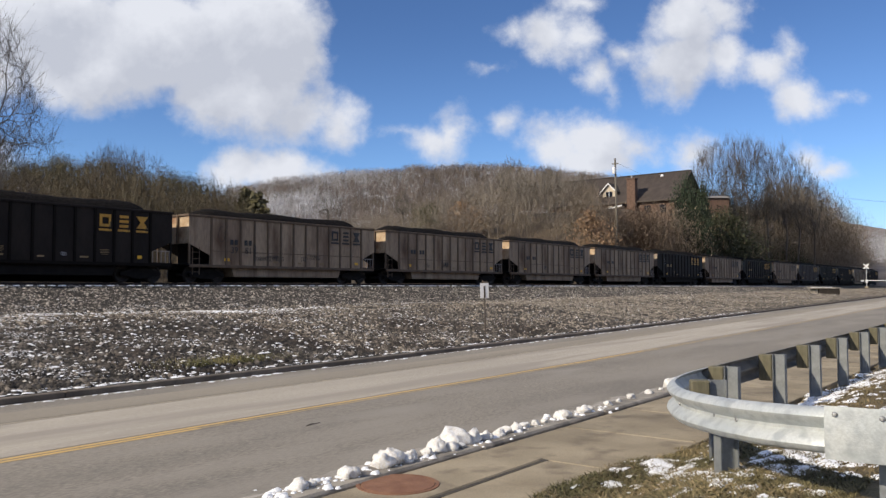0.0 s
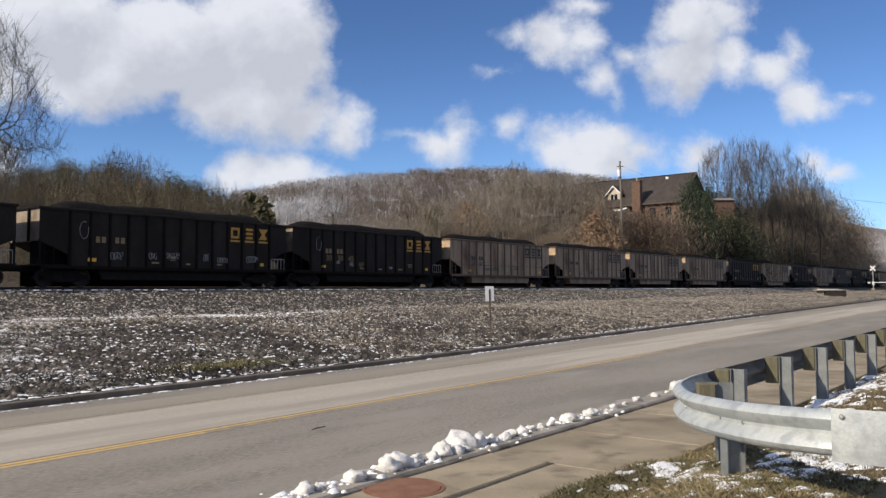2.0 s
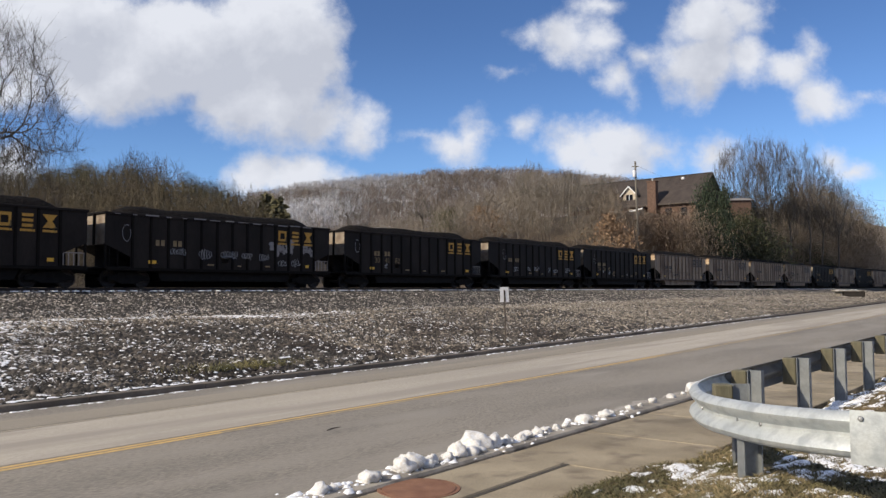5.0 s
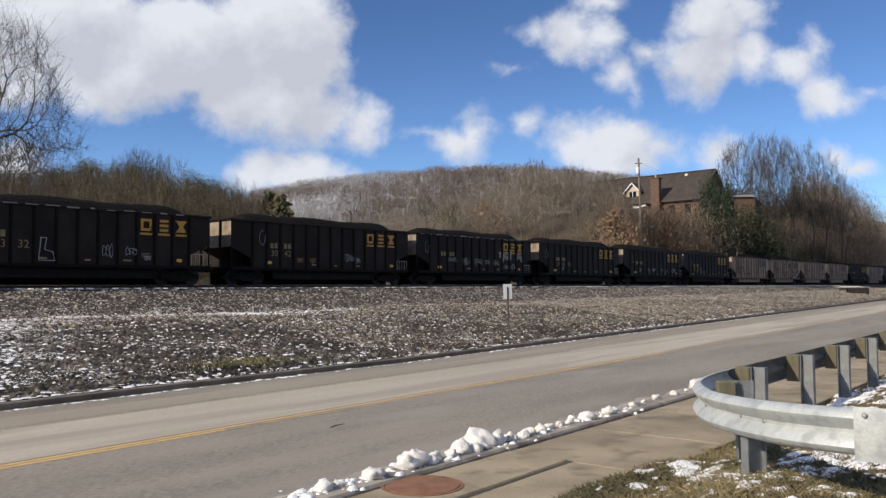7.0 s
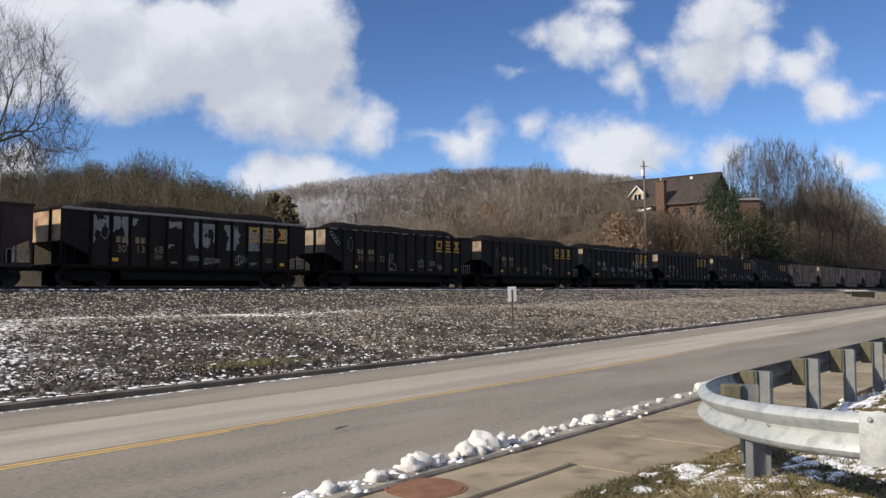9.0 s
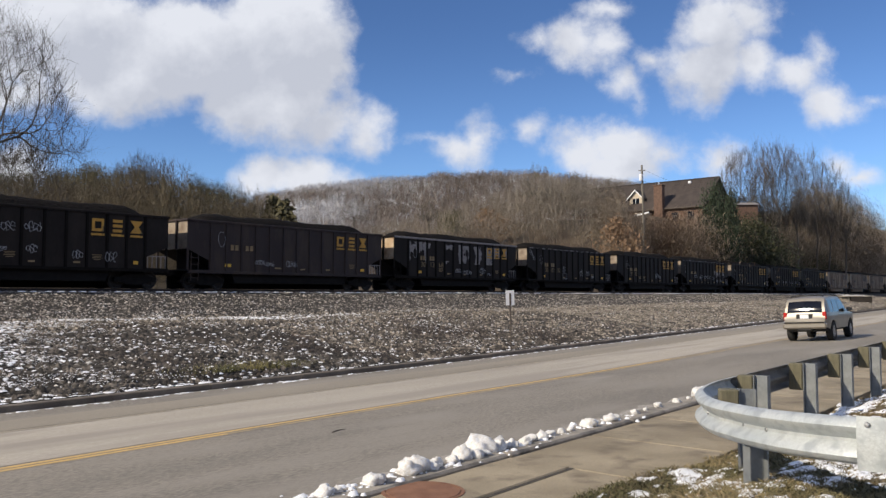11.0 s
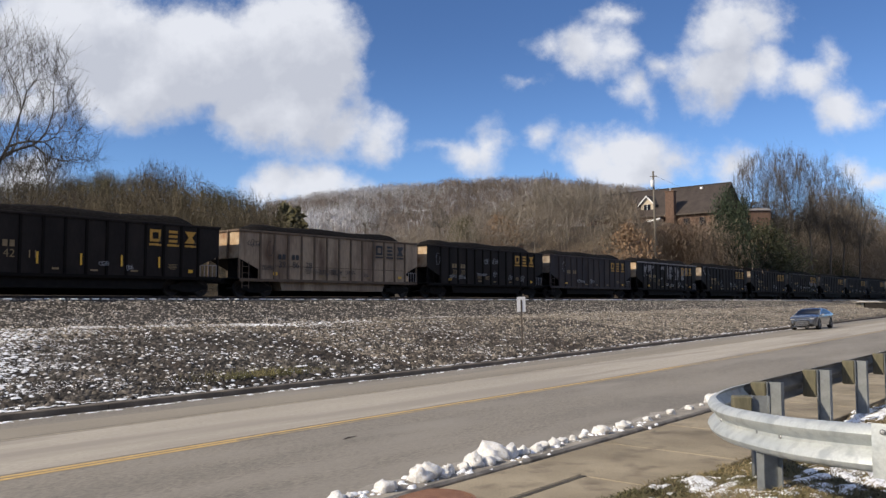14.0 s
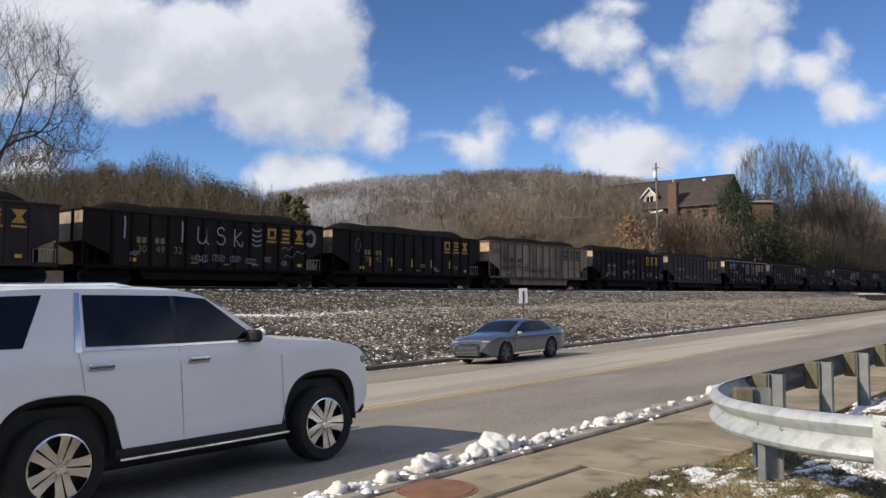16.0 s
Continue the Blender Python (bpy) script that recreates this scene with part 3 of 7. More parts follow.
solid("pavement_bed", Build().box((12, 4.33, 0.0), (80, 1.75, 0.2), 0.0), "joint", "dark dirt in the pavement joints", "dirt", kind="structure")

# storm drain slab with its round cover
drain = thing("storm_drain", "concrete storm drain top with a rusty round iron cover", "drain", at=pose(0, 0, 0))
part("slab", Build().box((5.2, 4.79, 0.057), (4.5, 0.76, 0.19), 0.012), "concrete", drain)
# dark strip painted where the slab's step lies in shade
part("edge_shadow_gap", Build().box((5.2, 4.385, 0.075), (4.5, 0.05, 0.128), 0.0), "joint", drain, "dark strip for the shade at the slab's step")
cover = part("cover", Build().lathe([(0.0, 0.162), (0.30, 0.162), (0.34, 0.160), (0.345, 0.153), (0.345, 0.11)], 40, "Z", (5.68, 4.92, 0)), "rust_cover", drain, "rusty round iron cover", True)
part("cover_rim", Build().lathe([(0.352, 0.145), (0.352, 0.159), (0.385, 0.158), (0.387, 0.145)], 40, "Z", (5.68, 4.92, 0)), "rust_cover", drain, "", True)

# gravel bank
BX = np.concatenate([np.linspace(-40, 10, 90), np.linspace(10.3, 80, 170), np.linspace(81, 330, 110)])
BY = np.concatenate([np.linspace(17.95, 31, 60), np.linspace(31.2, 36.2, 30), np.linspace(36.5, 43.2, 12)])


def bank_rough(x, y):
    z = bank_z(x, y)
    n = np.sin(x * 1.7 + np.sin(y * 1.3) * 2) * np.sin(y * 2.1 + np.sin(x * 0.9) * 1.7) * 0.035 + np.sin(x * 0.33 + y * 0.5) * 0.05 * smooth(18.4, 20, y) * (1 - smooth(30, 34, y))
    return z + n * smooth(17.95, 18.4, y) * (1 - smooth(35.4, 36.0, y))


sheet("gravel_bank", BX, BY, bank_rough, "shaded_gravel_bed", "grey gravel embankment with thin snow below the railway", "embankment")


def stones(name, count, xr, yr, size, mat, zfn, label, seed):
    """Loose broken stones, all in one mesh."""
    g = np.random.default_rng(seed)
    x = xr[0] + (xr[1] - xr[0]) * g.random(count) ** 1.5
    y = g.uniform(*yr, count)
    p = np.stack([x, y, zfn(x, y)], -1)
    base = np.array([(1, 0, 0), (-1, 0, 0), (0, 1, 0), (0, -1, 0), (0, 0, 1)], float)
    f0 = np.array([(0, 2, 4), (2, 1, 4), (1, 3, 4), (3, 0, 4)])
    s = size[0] + (size[1] - size[0]) * g.random(count) ** 2
    v = base[None] * g.uniform(0.6, 1.25, (count, 5, 1)) + g.normal(0, 0.2, (count, 5, 3))
    a = g.uniform(0, 6.28, count)
    c, sn = np.cos(a)[:, None], np.sin(a)[:, None]
    v = np.stack([v[..., 0] * c - v[..., 1] * sn, v[..., 0] * sn + v[..., 1] * c, v[..., 2] * 0.9], -1) * np.array([1.3, 1.0, 1.0])
    v = v * s[:, None, None] + p[:, None]
    f = f0[None] + (np.arange(count) * 5)[:, None, None]
    ob = new(name, raw_mesh(name, v.reshape(-1, 3), f.reshape(-1, 3), mat))
    return tagged(ob, label, "gravel", "", "stuff")


stones("lower_gravel", 40000, (3, 34), (18.05, 28), (0.03, 0.09), "gravel_shaded", bank_rough, "broken stones on the lower bank, coloured dark for shade", 3)
stones("slope_gravel", 40000, (20, 150), (18.05, 27.5), (0.03, 0.09), "gravel", bank_rough, "tan broken stones on the bank", 23)
stones("gravel", 34000, (4, 150), (26.5, 31.5), (0.03, 0.085), "gravel", bank_rough, "grey-brown broken stones covering the bank", 13)
stones("ballast", 36000, (4, 170), (31.2, 37.2), (0.03, 0.075), "ballast", bank_rough, "pale grey ballast stones beside the rails", 4)
stones("pale_gravel", 26000, (42, 170), (18.05, 31), (0.03, 0.07), "pale_gravel", lambda x, y: bank_rough(x, y) + 0.03, "pale tan stones and grit far along the bank", 29)
stones("frosted_stones", 6000, (4, 110), (18.5, 36.4), (0.02, 0.06), "frost_stone", lambda x, y: bank_rough(x, y) + 0.05, "pale frosted stones scattered over the bank", 33)

# snow lying in patches
def snow_patches(name, xr, yr, step, zfn, freq, level, depth, seed, label, gate=None):
    xs, ys = np.arange(xr[0], xr[1], step), np.arange(yr[0], yr[1], step)
    H = np.empty((len(xs), len(ys)))
    for i, x in enumerate(xs):
        for j, y in enumerate(ys):
            q = Vector((x * freq[0] + seed * 7.1, y * freq[1], seed))
            n = noise.fractal(q, 0.9, 2.2, 5) + (gate(x, y) if gate else 0)
            H[i, j] = n - level
    X, Y = np.meshgrid(xs, ys, indexing="ij")
    Z = zfn(X, Y) + np.clip(H, -0.4, 0.5) * depth
    v = np.stack([X, Y, Z], -1).reshape(-1, 3)
    n, k = len(xs), len(ys)
    i, j = np.meshgrid(np.arange(n - 1), np.arange(k - 1), indexing="ij")
    keep = (np.maximum.reduce([H[:-1, :-1], H[1:, :-1], H[:-1, 1:], H[1:, 1:]]) > 0).ravel()
    a = (i * k + j).ravel()[keep]
    f = np.stack([a, a + k, a + k + 1, a + 1], -1)
    used, inv = np.unique(f, return_inverse=True)
    ob = new(name, raw_mesh(name, v[used], inv.reshape(f.shape), "snow", True))
    return tagged(ob, label, "snow", "", "stuff")


# ---- the track ----
track = thing("railway_track", "two steel rails on dark wooden sleepers in pale ballast", "railway track", kind="structure")
for sy in (-0.755, 0.755):
    y = TRACK_Y + sy
    prof = [(-0.07, -0.17), (0.07, -0.17), (0.07, -0.155), (0.012, -0.13), (0.012, -0.05), (0.036, -0.035), (0.036, 0.0), (-0.036, 0.0), (-0.036, -0.035), (-0.012, -0.05), (-0.012, -0.13), (-0.07, -0.155)]
    part("rail", Build().prism([(y + a, RAIL_Z + b) for a, b in prof], -180, 230, "X"), "rail_steel", track, at=pose(40, 0, 0, 0, 0.3151, 0) @ pose(0, 0, 0))
tie_mesh = Build().box((0, 0, 0), (0.23, 2.6, 0.18), 0.012).mesh("sleeper", "tie")
for i in range(300):
    part("sleeper", tie_mesh, "tie", track, at=pose(-8 + i * 0.54, TRACK_Y + random.uniform(-0.04, 0.04), RAIL_Z - 0.26 + float(grade(-8 + i * 0.54)) + random.uniform(-0.006, 0.012), 0, 0.315, random.uniform(-0.8, 0.8)))
g = Build()
for i in range(420):
    g.box((154 + i * 0.54, TRACK_Y, RAIL_Z - 0.26 + float(grade(154 + i * 0.54))), (0.23, 2.6, 0.18))
for i in range(150):
    g.box((-8 - (i + 1) * 0.54, TRACK_Y, RAIL_Z - 0.26 + float(grade(-8 - i * 0.54))), (0.23, 2.6, 0.18))
tagged(part("far_sleepers", g, "tie", track, "dark wooden sleepers far along the track"), kind="stuff")
# snow of the sleeper ends, shifted to the shoulder to catch the sun
g = Build()
for i in range(300):
    if random.random() < 0.8:
        x = -8 + i * 0.54
        w = random.uniform(0.3, 0.55)
        g.box((x + 0.27 + random.uniform(-0.1, 0.1), TRACK_Y - 3.55 + random.uniform(-0.12, 0.06), RAIL_Z - 0.17 + float(grade(x))), (w * 0.5, 0.30, 0.06), 0.025)
solid("sleeper_snow", g, "snow", "snow of the sleeper ends, set out on the ballast shoulder", "snow", kind="stuff")


# ---- coal wagons ----
WAGON, SIDE_Y, TOP_Z = 15.95, 1.6, 3.74
LEN = 14.85           # over the end plates
HALF = LEN / 2
SILL = 0.98


def poly_text(txt, size):
    """Flat letters in the built-in typeface, as a mesh in the XZ plane."""
    c = bpy.data.curves.new("letters", "FONT")
    c.body, c.size, c.align_x = txt, size, "LEFT"
    c.resolution_u = 3
    ob = bpy.data.objects.new("letters", c)
    scene.collection.objects.link(ob)
    me = bpy.data.meshes.new_from_object(ob.evaluated_get(bpy.context.evaluated_depsgraph_get()))
    bpy.data.objects.remove(ob)
    me.transform(Matrix.Rotation(radians(90), 4, "X"))
    return me


NRIB = 13
RIBS = [-HALF + 1.45 + i * (LEN - 2.75) / (NRIB - 1) for i in range(NRIB)]
BAY = RIBS[1] - RIBS[0]


def wagon_meshes():
    w = {}
    y = SIDE_Y - 0.09
    e = HALF
    # side sheet, with the open space under each end cut out
    side = [(-e, TOP_Z), (-e, 2.15), (-e + 1.35, 1.55), (-e + 1.35, SILL), (e - 1.35, SILL), (e - 1.35, 1.55), (e, 2.15), (e, TOP_Z)]
    w["side_sheet"] = Build().prism(side, -0.02, 0.02)
    w["end_sheet"] = Build().prism([(-y, TOP_Z), (y, TOP_Z), (y, 2.15), (-y, 2.15)], -0.02, 0.02, "X")
    w["slope_sheet"] = Build().grid(lambda i, j: (-e + i * 2.6, -y + j * 2 * y, 2.17 - i * 1.2), 2, 2)
    w["chord"] = Build().box((0, 0, 0), (LEN + 0.06, 0.13, 0.13), 0.02)
    w["end_chord"] = Build().box((0, 0, 0), (0.14, 2 * SIDE_Y, 0.12), 0.02)
    w["sill"] = Build().box((0, 0, 0), (LEN - 0.1, 0.12, 0.17), 0.02)
    rib = [(-0.075, -0.0), (-0.055, -0.085), (0.055, -0.085), (0.075, 0.0)]
    w["rib"] = Build().prism(rib, SILL, TOP_Z - 0.06, "Z")
    w["seam"] = Build().box((0, 0, 0), (LEN - 2.9, 0.02, 0.035), 0.004)
    w["corner_post"] = Build().box((0, 0, 1.62), (0.11, 0.12, 1.2), 0.015)
    w["end_rib"] = Build().box((0, 0, (TOP_Z + 2.15) / 2), (0.10, 0.12, TOP_Z - 2.15), 0.015)
    w["platform"] = Build().box((0, 0, 1.02), (1.4, 2 * y, 0.08), 0.01)
    w["floor_sheet"] = Build().box((0, 0, SILL), (LEN - 2.4, 2 * y, 0.06), 0.01)
    w["belly"] = Build().prism([(-4.45, SILL - 0.02), (-4.2, 0.36), (4.2, 0.36), (4.45, SILL - 0.02)], -y + 0.22, y - 0.22)
    w["centre_sill"] = Build().box((0, 0, 0.86), (LEN + 0.3, 0.5, 0.3), 0.02)
    # added dark panel that hides the lit ground beyond the wheels
    w["backing_panel"] = Build().box((0, 0, 0.49), (LEN - 0.2, 0.08, 0.92), 0.01)
    w["coupler"] = Build().box((0, 0, 0.86), (0.95, 0.22, 0.26), 0.05)
    w["ladder"] = Build().box((-0.22, 0, 1.75), (0.05, 0.04, 1.5), 0.008)
    w["stile"] = Build().box((0.22, 0, 1.75), (0.05, 0.04, 1.5), 0.008)
    w["rung"] = Build().box((0, 0, 1.15), (0.46, 0.03, 0.035), 0.008)
    w["end_brace"] = Build().prism([(-e + 0.15, 2.1), (-e + 0.15, 1.05), (-e + 2.4, 1.05)], -0.03, 0.03)
    w["railing"] = Build().box((0, 0, 1.66), (1.1, 0.04, 0.05), 0.01)
    w["baluster"] = Build().box((0, 0, 1.36), (0.05, 0.03, 0.62), 0.008)
    # heaped coal
    g = np.random.default_rng(5)
    nx, ny = 72, 9

    def heap(i, j):
        u, v = i / (nx - 1), j / (ny - 1) * 2 - 1
        edge = min(1, u / 0.14, (1 - u) / 0.12)
        edge = edge * edge * (3 - 2 * edge)
        z = TOP_Z - 0.30 + 0.82 * edge * (1 - abs(v) ** 2.6) + 0.04 * math.sin(u * 17) * edge + g.normal(0, 0.015)
        return (-HALF + 0.12 + u * (LEN - 0.24), v * (y - 0.06), z)
    w["coal"] = Build().grid(heap, nx, ny)
    # one bogie: frame, bolster and two wheelsets
    fr = Build()
    fr.prism([(-1.15, 0.56), (-0.8, 0.62), (-0.45, 0.80), (0.45, 0.80), (0.8, 0.62), (1.15, 0.56), (1.15, 0.36), (0.75, 0.36), (0.4, 0.22), (-0.4, 0.22), (-0.75, 0.36), (-1.15, 0.36)], -0.06, 0.06)
    w["bogie_frame"] = fr
    w["bolster"] = Build().box((0, 0, 0.62), (0.38, 2.2, 0.26), 0.03)
    wh = Build()
    for s in (-1, 1):
        prof = [(0.05, 0.70 * s), (0.16, 0.72 * s), (0.36, 0.74 * s), (0.42, 0.70 * s), (0.47, 0.70 * s), (0.49, 0.69 * s), (0.455, 0.73 * s), (0.45, 0.82 * s), (0.38, 0.82 * s), (0.34, 0.775 * s), (0.17, 0.765 * s), (0.15, 0.81 * s), (0.05, 0.82 * s)]
        wh.lathe(prof, 14)
        wh.box((0.25, 0.79 * s, 0), (0.1, 0.03, 0.1), 0.01)
    wh.tube([(0, -1.05, 0), (0, 1.05, 0)], 0.085, 10)
    w["wheelset"] = wh
    return w


W_BUILD = wagon_meshes()
W_CACHE = {}


def wmesh(key, mat, sm=False):
    if (key, mat) not in W_CACHE:
        W_CACHE[key, mat] = W_BUILD[key].mesh(key, mat, sm)
    return W_CACHE[key, mat]


def decal(boxes, thick=0.012):
    """Flat painted bars (x, z, width, height) on the side sheet."""
    b = Build()
    for x, z, wd, h in boxes:
        b.box((x, 0, z), (wd, thick, h))
    return b


W_BUILD["ring"] = Build().box((-0.23, 0, 0), (0.14, 0.012, 0.62)).box((0.24, 0, 0), (0.12, 0.012, 0.34)).box((0.07, 0, 0.24), (0.46, 0.012, 0.14)).box((0.07, 0, -0.24), (0.46, 0.012, 0.14))
W_BUILD["step"] = Build().box((0, 0, 0.24), (0.5, 0.012, 0.14)).box((0, 0, 0), (0.5, 0.012, 0.14)).box((0, 0, -0.24), (0.5, 0.012, 0.14))
W_BUILD["bow"] = Build().prism([(-0.33, 0.31), (0.33, 0.31), (0.1, 0), (0.33, -0.31), (-0.33, -0.31), (-0.1, 0)], -0.006, 0.006)
W_BUILD["under_bar"] = Build().box((0, 0, -0.46), (0.66, 0.012, 0.11))
W_BUILD["mark_block"] = Build().box((0, 0, 0), (0.21, 0.012, 0.30))


def ribbon(pts, wide):
    """One unbroken painted stroke through the points (x, z)."""
    b = Build()
    for i, (x, z) in enumerate(pts):
        (xa, za), (xb, zb) = pts[max(i - 1, 0)], pts[min(i + 1, len(pts) - 1)]
        d = math.hypot(xb - xa, zb - za) + 1e-6
        nx, nz = -(zb - za) / d * wide / 2, (xb - xa) / d * wide / 2
        b.v += [(x + nx, 0, z + nz), (x - nx, 0, z - nz)]
        if i:
            b.f.append((2 * i - 2, 2 * i - 1, 2 * i + 1, 2 * i))
    return b


def scribble(seed, width, height, wide=0.026):
    """A sprayed tag that cannot be read, in one stroke."""
    g = random.Random(seed)
    n = max(3, int(width / 0.16))
    pts = []
    for k in range(n):
        x0, h0 = k * width / n, g.uniform(0.6, 1.0)
        turn = g.choice((-1, 1))
        for q in range(7):
            a = q / 6 * g.uniform(4.6, 6.4) * turn + g.uniform(-0.4, 0.4)
            pts.append((x0 + width / n * (0.5 + 0.55 * math.cos(a)), height * h0 * 0.5 * math.sin(a) + g.uniform(-0.03, 0.03)))
    return ribbon(pts, wide)


def arc(cx, cz, rx, rz, a0, a1, n=12):
    return [(cx + rx * math.cos(radians(a0 + (a1 - a0) * i / n)), cz + rz * math.sin(radians(a0 + (a1 - a0) * i / n))) for i in range(n + 1)]


# strokes of the big painted letters, about a metre high
BIG_STROKES = {
    "bar": [[(0, 0.5), (0.03, 0.2), (0.0, -0.6)]],
    "U": [[(-0.3, 0.45), (-0.33, -0.1)] + arc(-0.08, -0.15, 0.25, 0.3, 190, 350) + [(0.2, 0.45), (0.2, -0.35), (0.34, -0.48)]],
    "S": [arc(0, 0.25, 0.22, 0.22, 20, 250) + arc(0, -0.2, 0.26, 0.26, 85, -160)],
    "K": [[(-0.22, 0.5), (-0.24, -0.5)], [(0.22, 0.35), (-0.2, -0.02), (0.08, -0.4), (0.24, -0.46), (0.32, -0.2)]],
    "waves": [arc(0, 0.62, 0.3, 0.16, 190, 350), arc(0, 0.32, 0.3, 0.16, 190, 350), arc(0, 0.04, 0.3, 0.16, 190, 350), arc(0, -0.22, 0.3, 0.16, 190, 350)]}


def tag(ob, seed, bay, z, width, height, ink, label="unreadable sprayed strokes", wide=0.026):
    part("graffiti", scribble(seed, width, height, wide), ink, ob, label, at=pose(RIBS[0] + bay * BAY, FACE - 0.06, z))


WHEELSETS, WAGONS = [], []
FACE = -SIDE_Y + 0.062     # side sheet's face towards the road


def wagon(k, paint, number, extra):
    """One loaded coal wagon; k counts from the first pale one."""
    rng = random.Random(100 + k)
    pale = paint == "beige_paint"
    label = {"beige_paint": "beige steel coal wagon, rust-streaked, heaped with coal", "black_paint": "black steel coal wagon heaped with coal, yellow markings",
             "brown_paint": "dark brown steel coal wagon heaped with coal"}[paint]
    ob = thing("coal_wagon", label, "coal wagon", "wagons of the coal train")
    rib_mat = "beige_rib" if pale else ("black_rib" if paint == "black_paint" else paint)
    for s in (-1, 1):
        part("side_sheet", wmesh("side_sheet", paint), paint, ob, at=pose(0, s * (SIDE_Y - 0.085), 0))
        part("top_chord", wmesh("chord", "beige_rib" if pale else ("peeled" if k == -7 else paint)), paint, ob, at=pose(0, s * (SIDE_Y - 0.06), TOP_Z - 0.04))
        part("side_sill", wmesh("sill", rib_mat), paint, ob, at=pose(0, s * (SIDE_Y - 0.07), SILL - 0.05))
        part("end_chord", wmesh("end_chord", rib_mat), paint, ob, at=pose(s * HALF, 0, TOP_Z - 0.03))
        # only the sun-facing end takes the sun-paled colour, the other keeps the paint
        part("end_sheet", wmesh("end_sheet", ("end_plate" if pale or k in (-7, -9) else "end_dull") if s < 0 else paint), paint, ob, "rusty end plate, coloured pale for the sun on it" if s < 0 else "", at=pose(s * (HALF - 0.03), 0, 0))
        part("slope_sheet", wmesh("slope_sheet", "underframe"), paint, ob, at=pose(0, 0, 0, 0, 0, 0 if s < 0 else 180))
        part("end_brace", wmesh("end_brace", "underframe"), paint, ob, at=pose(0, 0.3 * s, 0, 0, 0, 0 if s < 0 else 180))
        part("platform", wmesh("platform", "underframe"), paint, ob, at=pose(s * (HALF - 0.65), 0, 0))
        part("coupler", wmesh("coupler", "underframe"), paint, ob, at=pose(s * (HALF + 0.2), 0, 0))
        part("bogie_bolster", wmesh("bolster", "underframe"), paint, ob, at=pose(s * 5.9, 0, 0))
        for q in (-1, 1):
            part("corner_post", wmesh("corner_post", rib_mat), paint, ob, at=pose(s * (HALF - 0.06), q * (SIDE_Y - 0.13), 0))
            part("bogie_frame", wmesh("bogie_frame", "underframe"), paint, ob, at=pose(s * 5.9, q * 1.02, 0))
            ws = part("wheelset", wmesh("wheelset", "wheel_steel", True), paint, ob, at=pose(s * 5.9 + q * 0.89, 0, 0.455))
            WHEELSETS.append((k, ws, s * 5.9 + q * 0.89))
        for x in RIBS:
            m = pose(x, s * (SIDE_Y - 0.09), 0, 0, 0, 0 if s < 0 else 180)
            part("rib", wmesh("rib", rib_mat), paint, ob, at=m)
    part("end_rib", wmesh("end_rib", rib_mat), paint, ob, at=pose(-HALF - 0.06, -0.55, 0))
    lad = part("ladder", wmesh("ladder", rib_mat), paint, ob, at=pose(-HALF + 0.45, -SIDE_Y + 0.06, -0.55))
    part("stile", wmesh("stile", rib_mat), paint, lad)
    for i in range(4):
        part("rung", wmesh("rung", rib_mat), paint, lad, at=pose(0, 0, i * 0.36))
    # primer colour here stands for sunlight on the bars under the overhang
    rail = part("railing", wmesh("railing", "peeled"), paint, ob, "end railing, coloured pale for sun through the gap", at=pose(HALF - 0.62, -SIDE_Y + 0.1, 0))
    for i in range(5):
        part("baluster", wmesh("baluster", "peeled"), paint, rail, at=pose(-0.5 + i * 0.25, 0, 0))
    if pale:
        part("side_seam", wmesh("seam", rib_mat), paint, ob, "dark seam along the side", at=pose(0, -SIDE_Y + 0.055, 1.78))
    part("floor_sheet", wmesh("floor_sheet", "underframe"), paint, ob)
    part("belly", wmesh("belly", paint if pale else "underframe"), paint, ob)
    part("sill_web", wmesh("backing_panel", "underframe"), paint, ob, at=pose(0, 0.55, 0))
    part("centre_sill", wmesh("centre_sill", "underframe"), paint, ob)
    part("coal_load", wmesh("coal", "coal", True), paint, ob, "heaped black coal")
    # painted marks on the side towards the road
    ink = "logo_black" if pale else "logo_yellow"
    for n, nm in enumerate(("ring", "step", "bow")):
        m = pose(RIBS[9] + BAY / 2 + n * BAY, FACE - 0.05, 3.08)
        part("emblem_block", wmesh(nm, ink), ink, ob, "plain painted emblem block", at=m)
        part("emblem_bar", wmesh("under_bar", ink), ink, ob, at=m)
    dull = "logo_black" if pale else "decal_dull"
    for n, x in enumerate((RIBS[1] + 0.36, RIBS[1] + 0.66, RIBS[2] + 0.36, RIBS[2] + 0.66)):
        part("mark_block", wmesh("mark_block", dull), dull, ob, at=pose(x, FACE - 0.048, 2.32))
    if number:
        for i in range(0, len(number), 2):
            me = poly_text(number[i:i + 2], 0.52)
            me.materials.append(M[dull])
            part("painted_number", me, dull, ob, "painted wagon number", at=pose(RIBS[1] + 0.28 + i / 2 * BAY, FACE - 0.048, 1.70))
    marks = [(RIBS[1] + 0.1, 1.32, 0.42, 0.17), (RIBS[11] + 0.45, 1.3, 0.34, 0.17), (RIBS[4] + 0.5, 1.25, 0.42, 0.09), (RIBS[6] + 0.4, 1.22, 0.34, 0.08), (RIBS[8] + 0.45, 1.24, 0.4, 0.09)]
    for q in marks:
        part("reflector", decal([(q[0] + rng.uniform(-0.1, 0.1), q[1], q[2] * rng.uniform(0.7, 1.1), q[3])]), "reflector" if q[3] > 0.1 else "decal_dull", ob, "yellow reflector strip", at=pose(0, FACE - 0.05, 0))
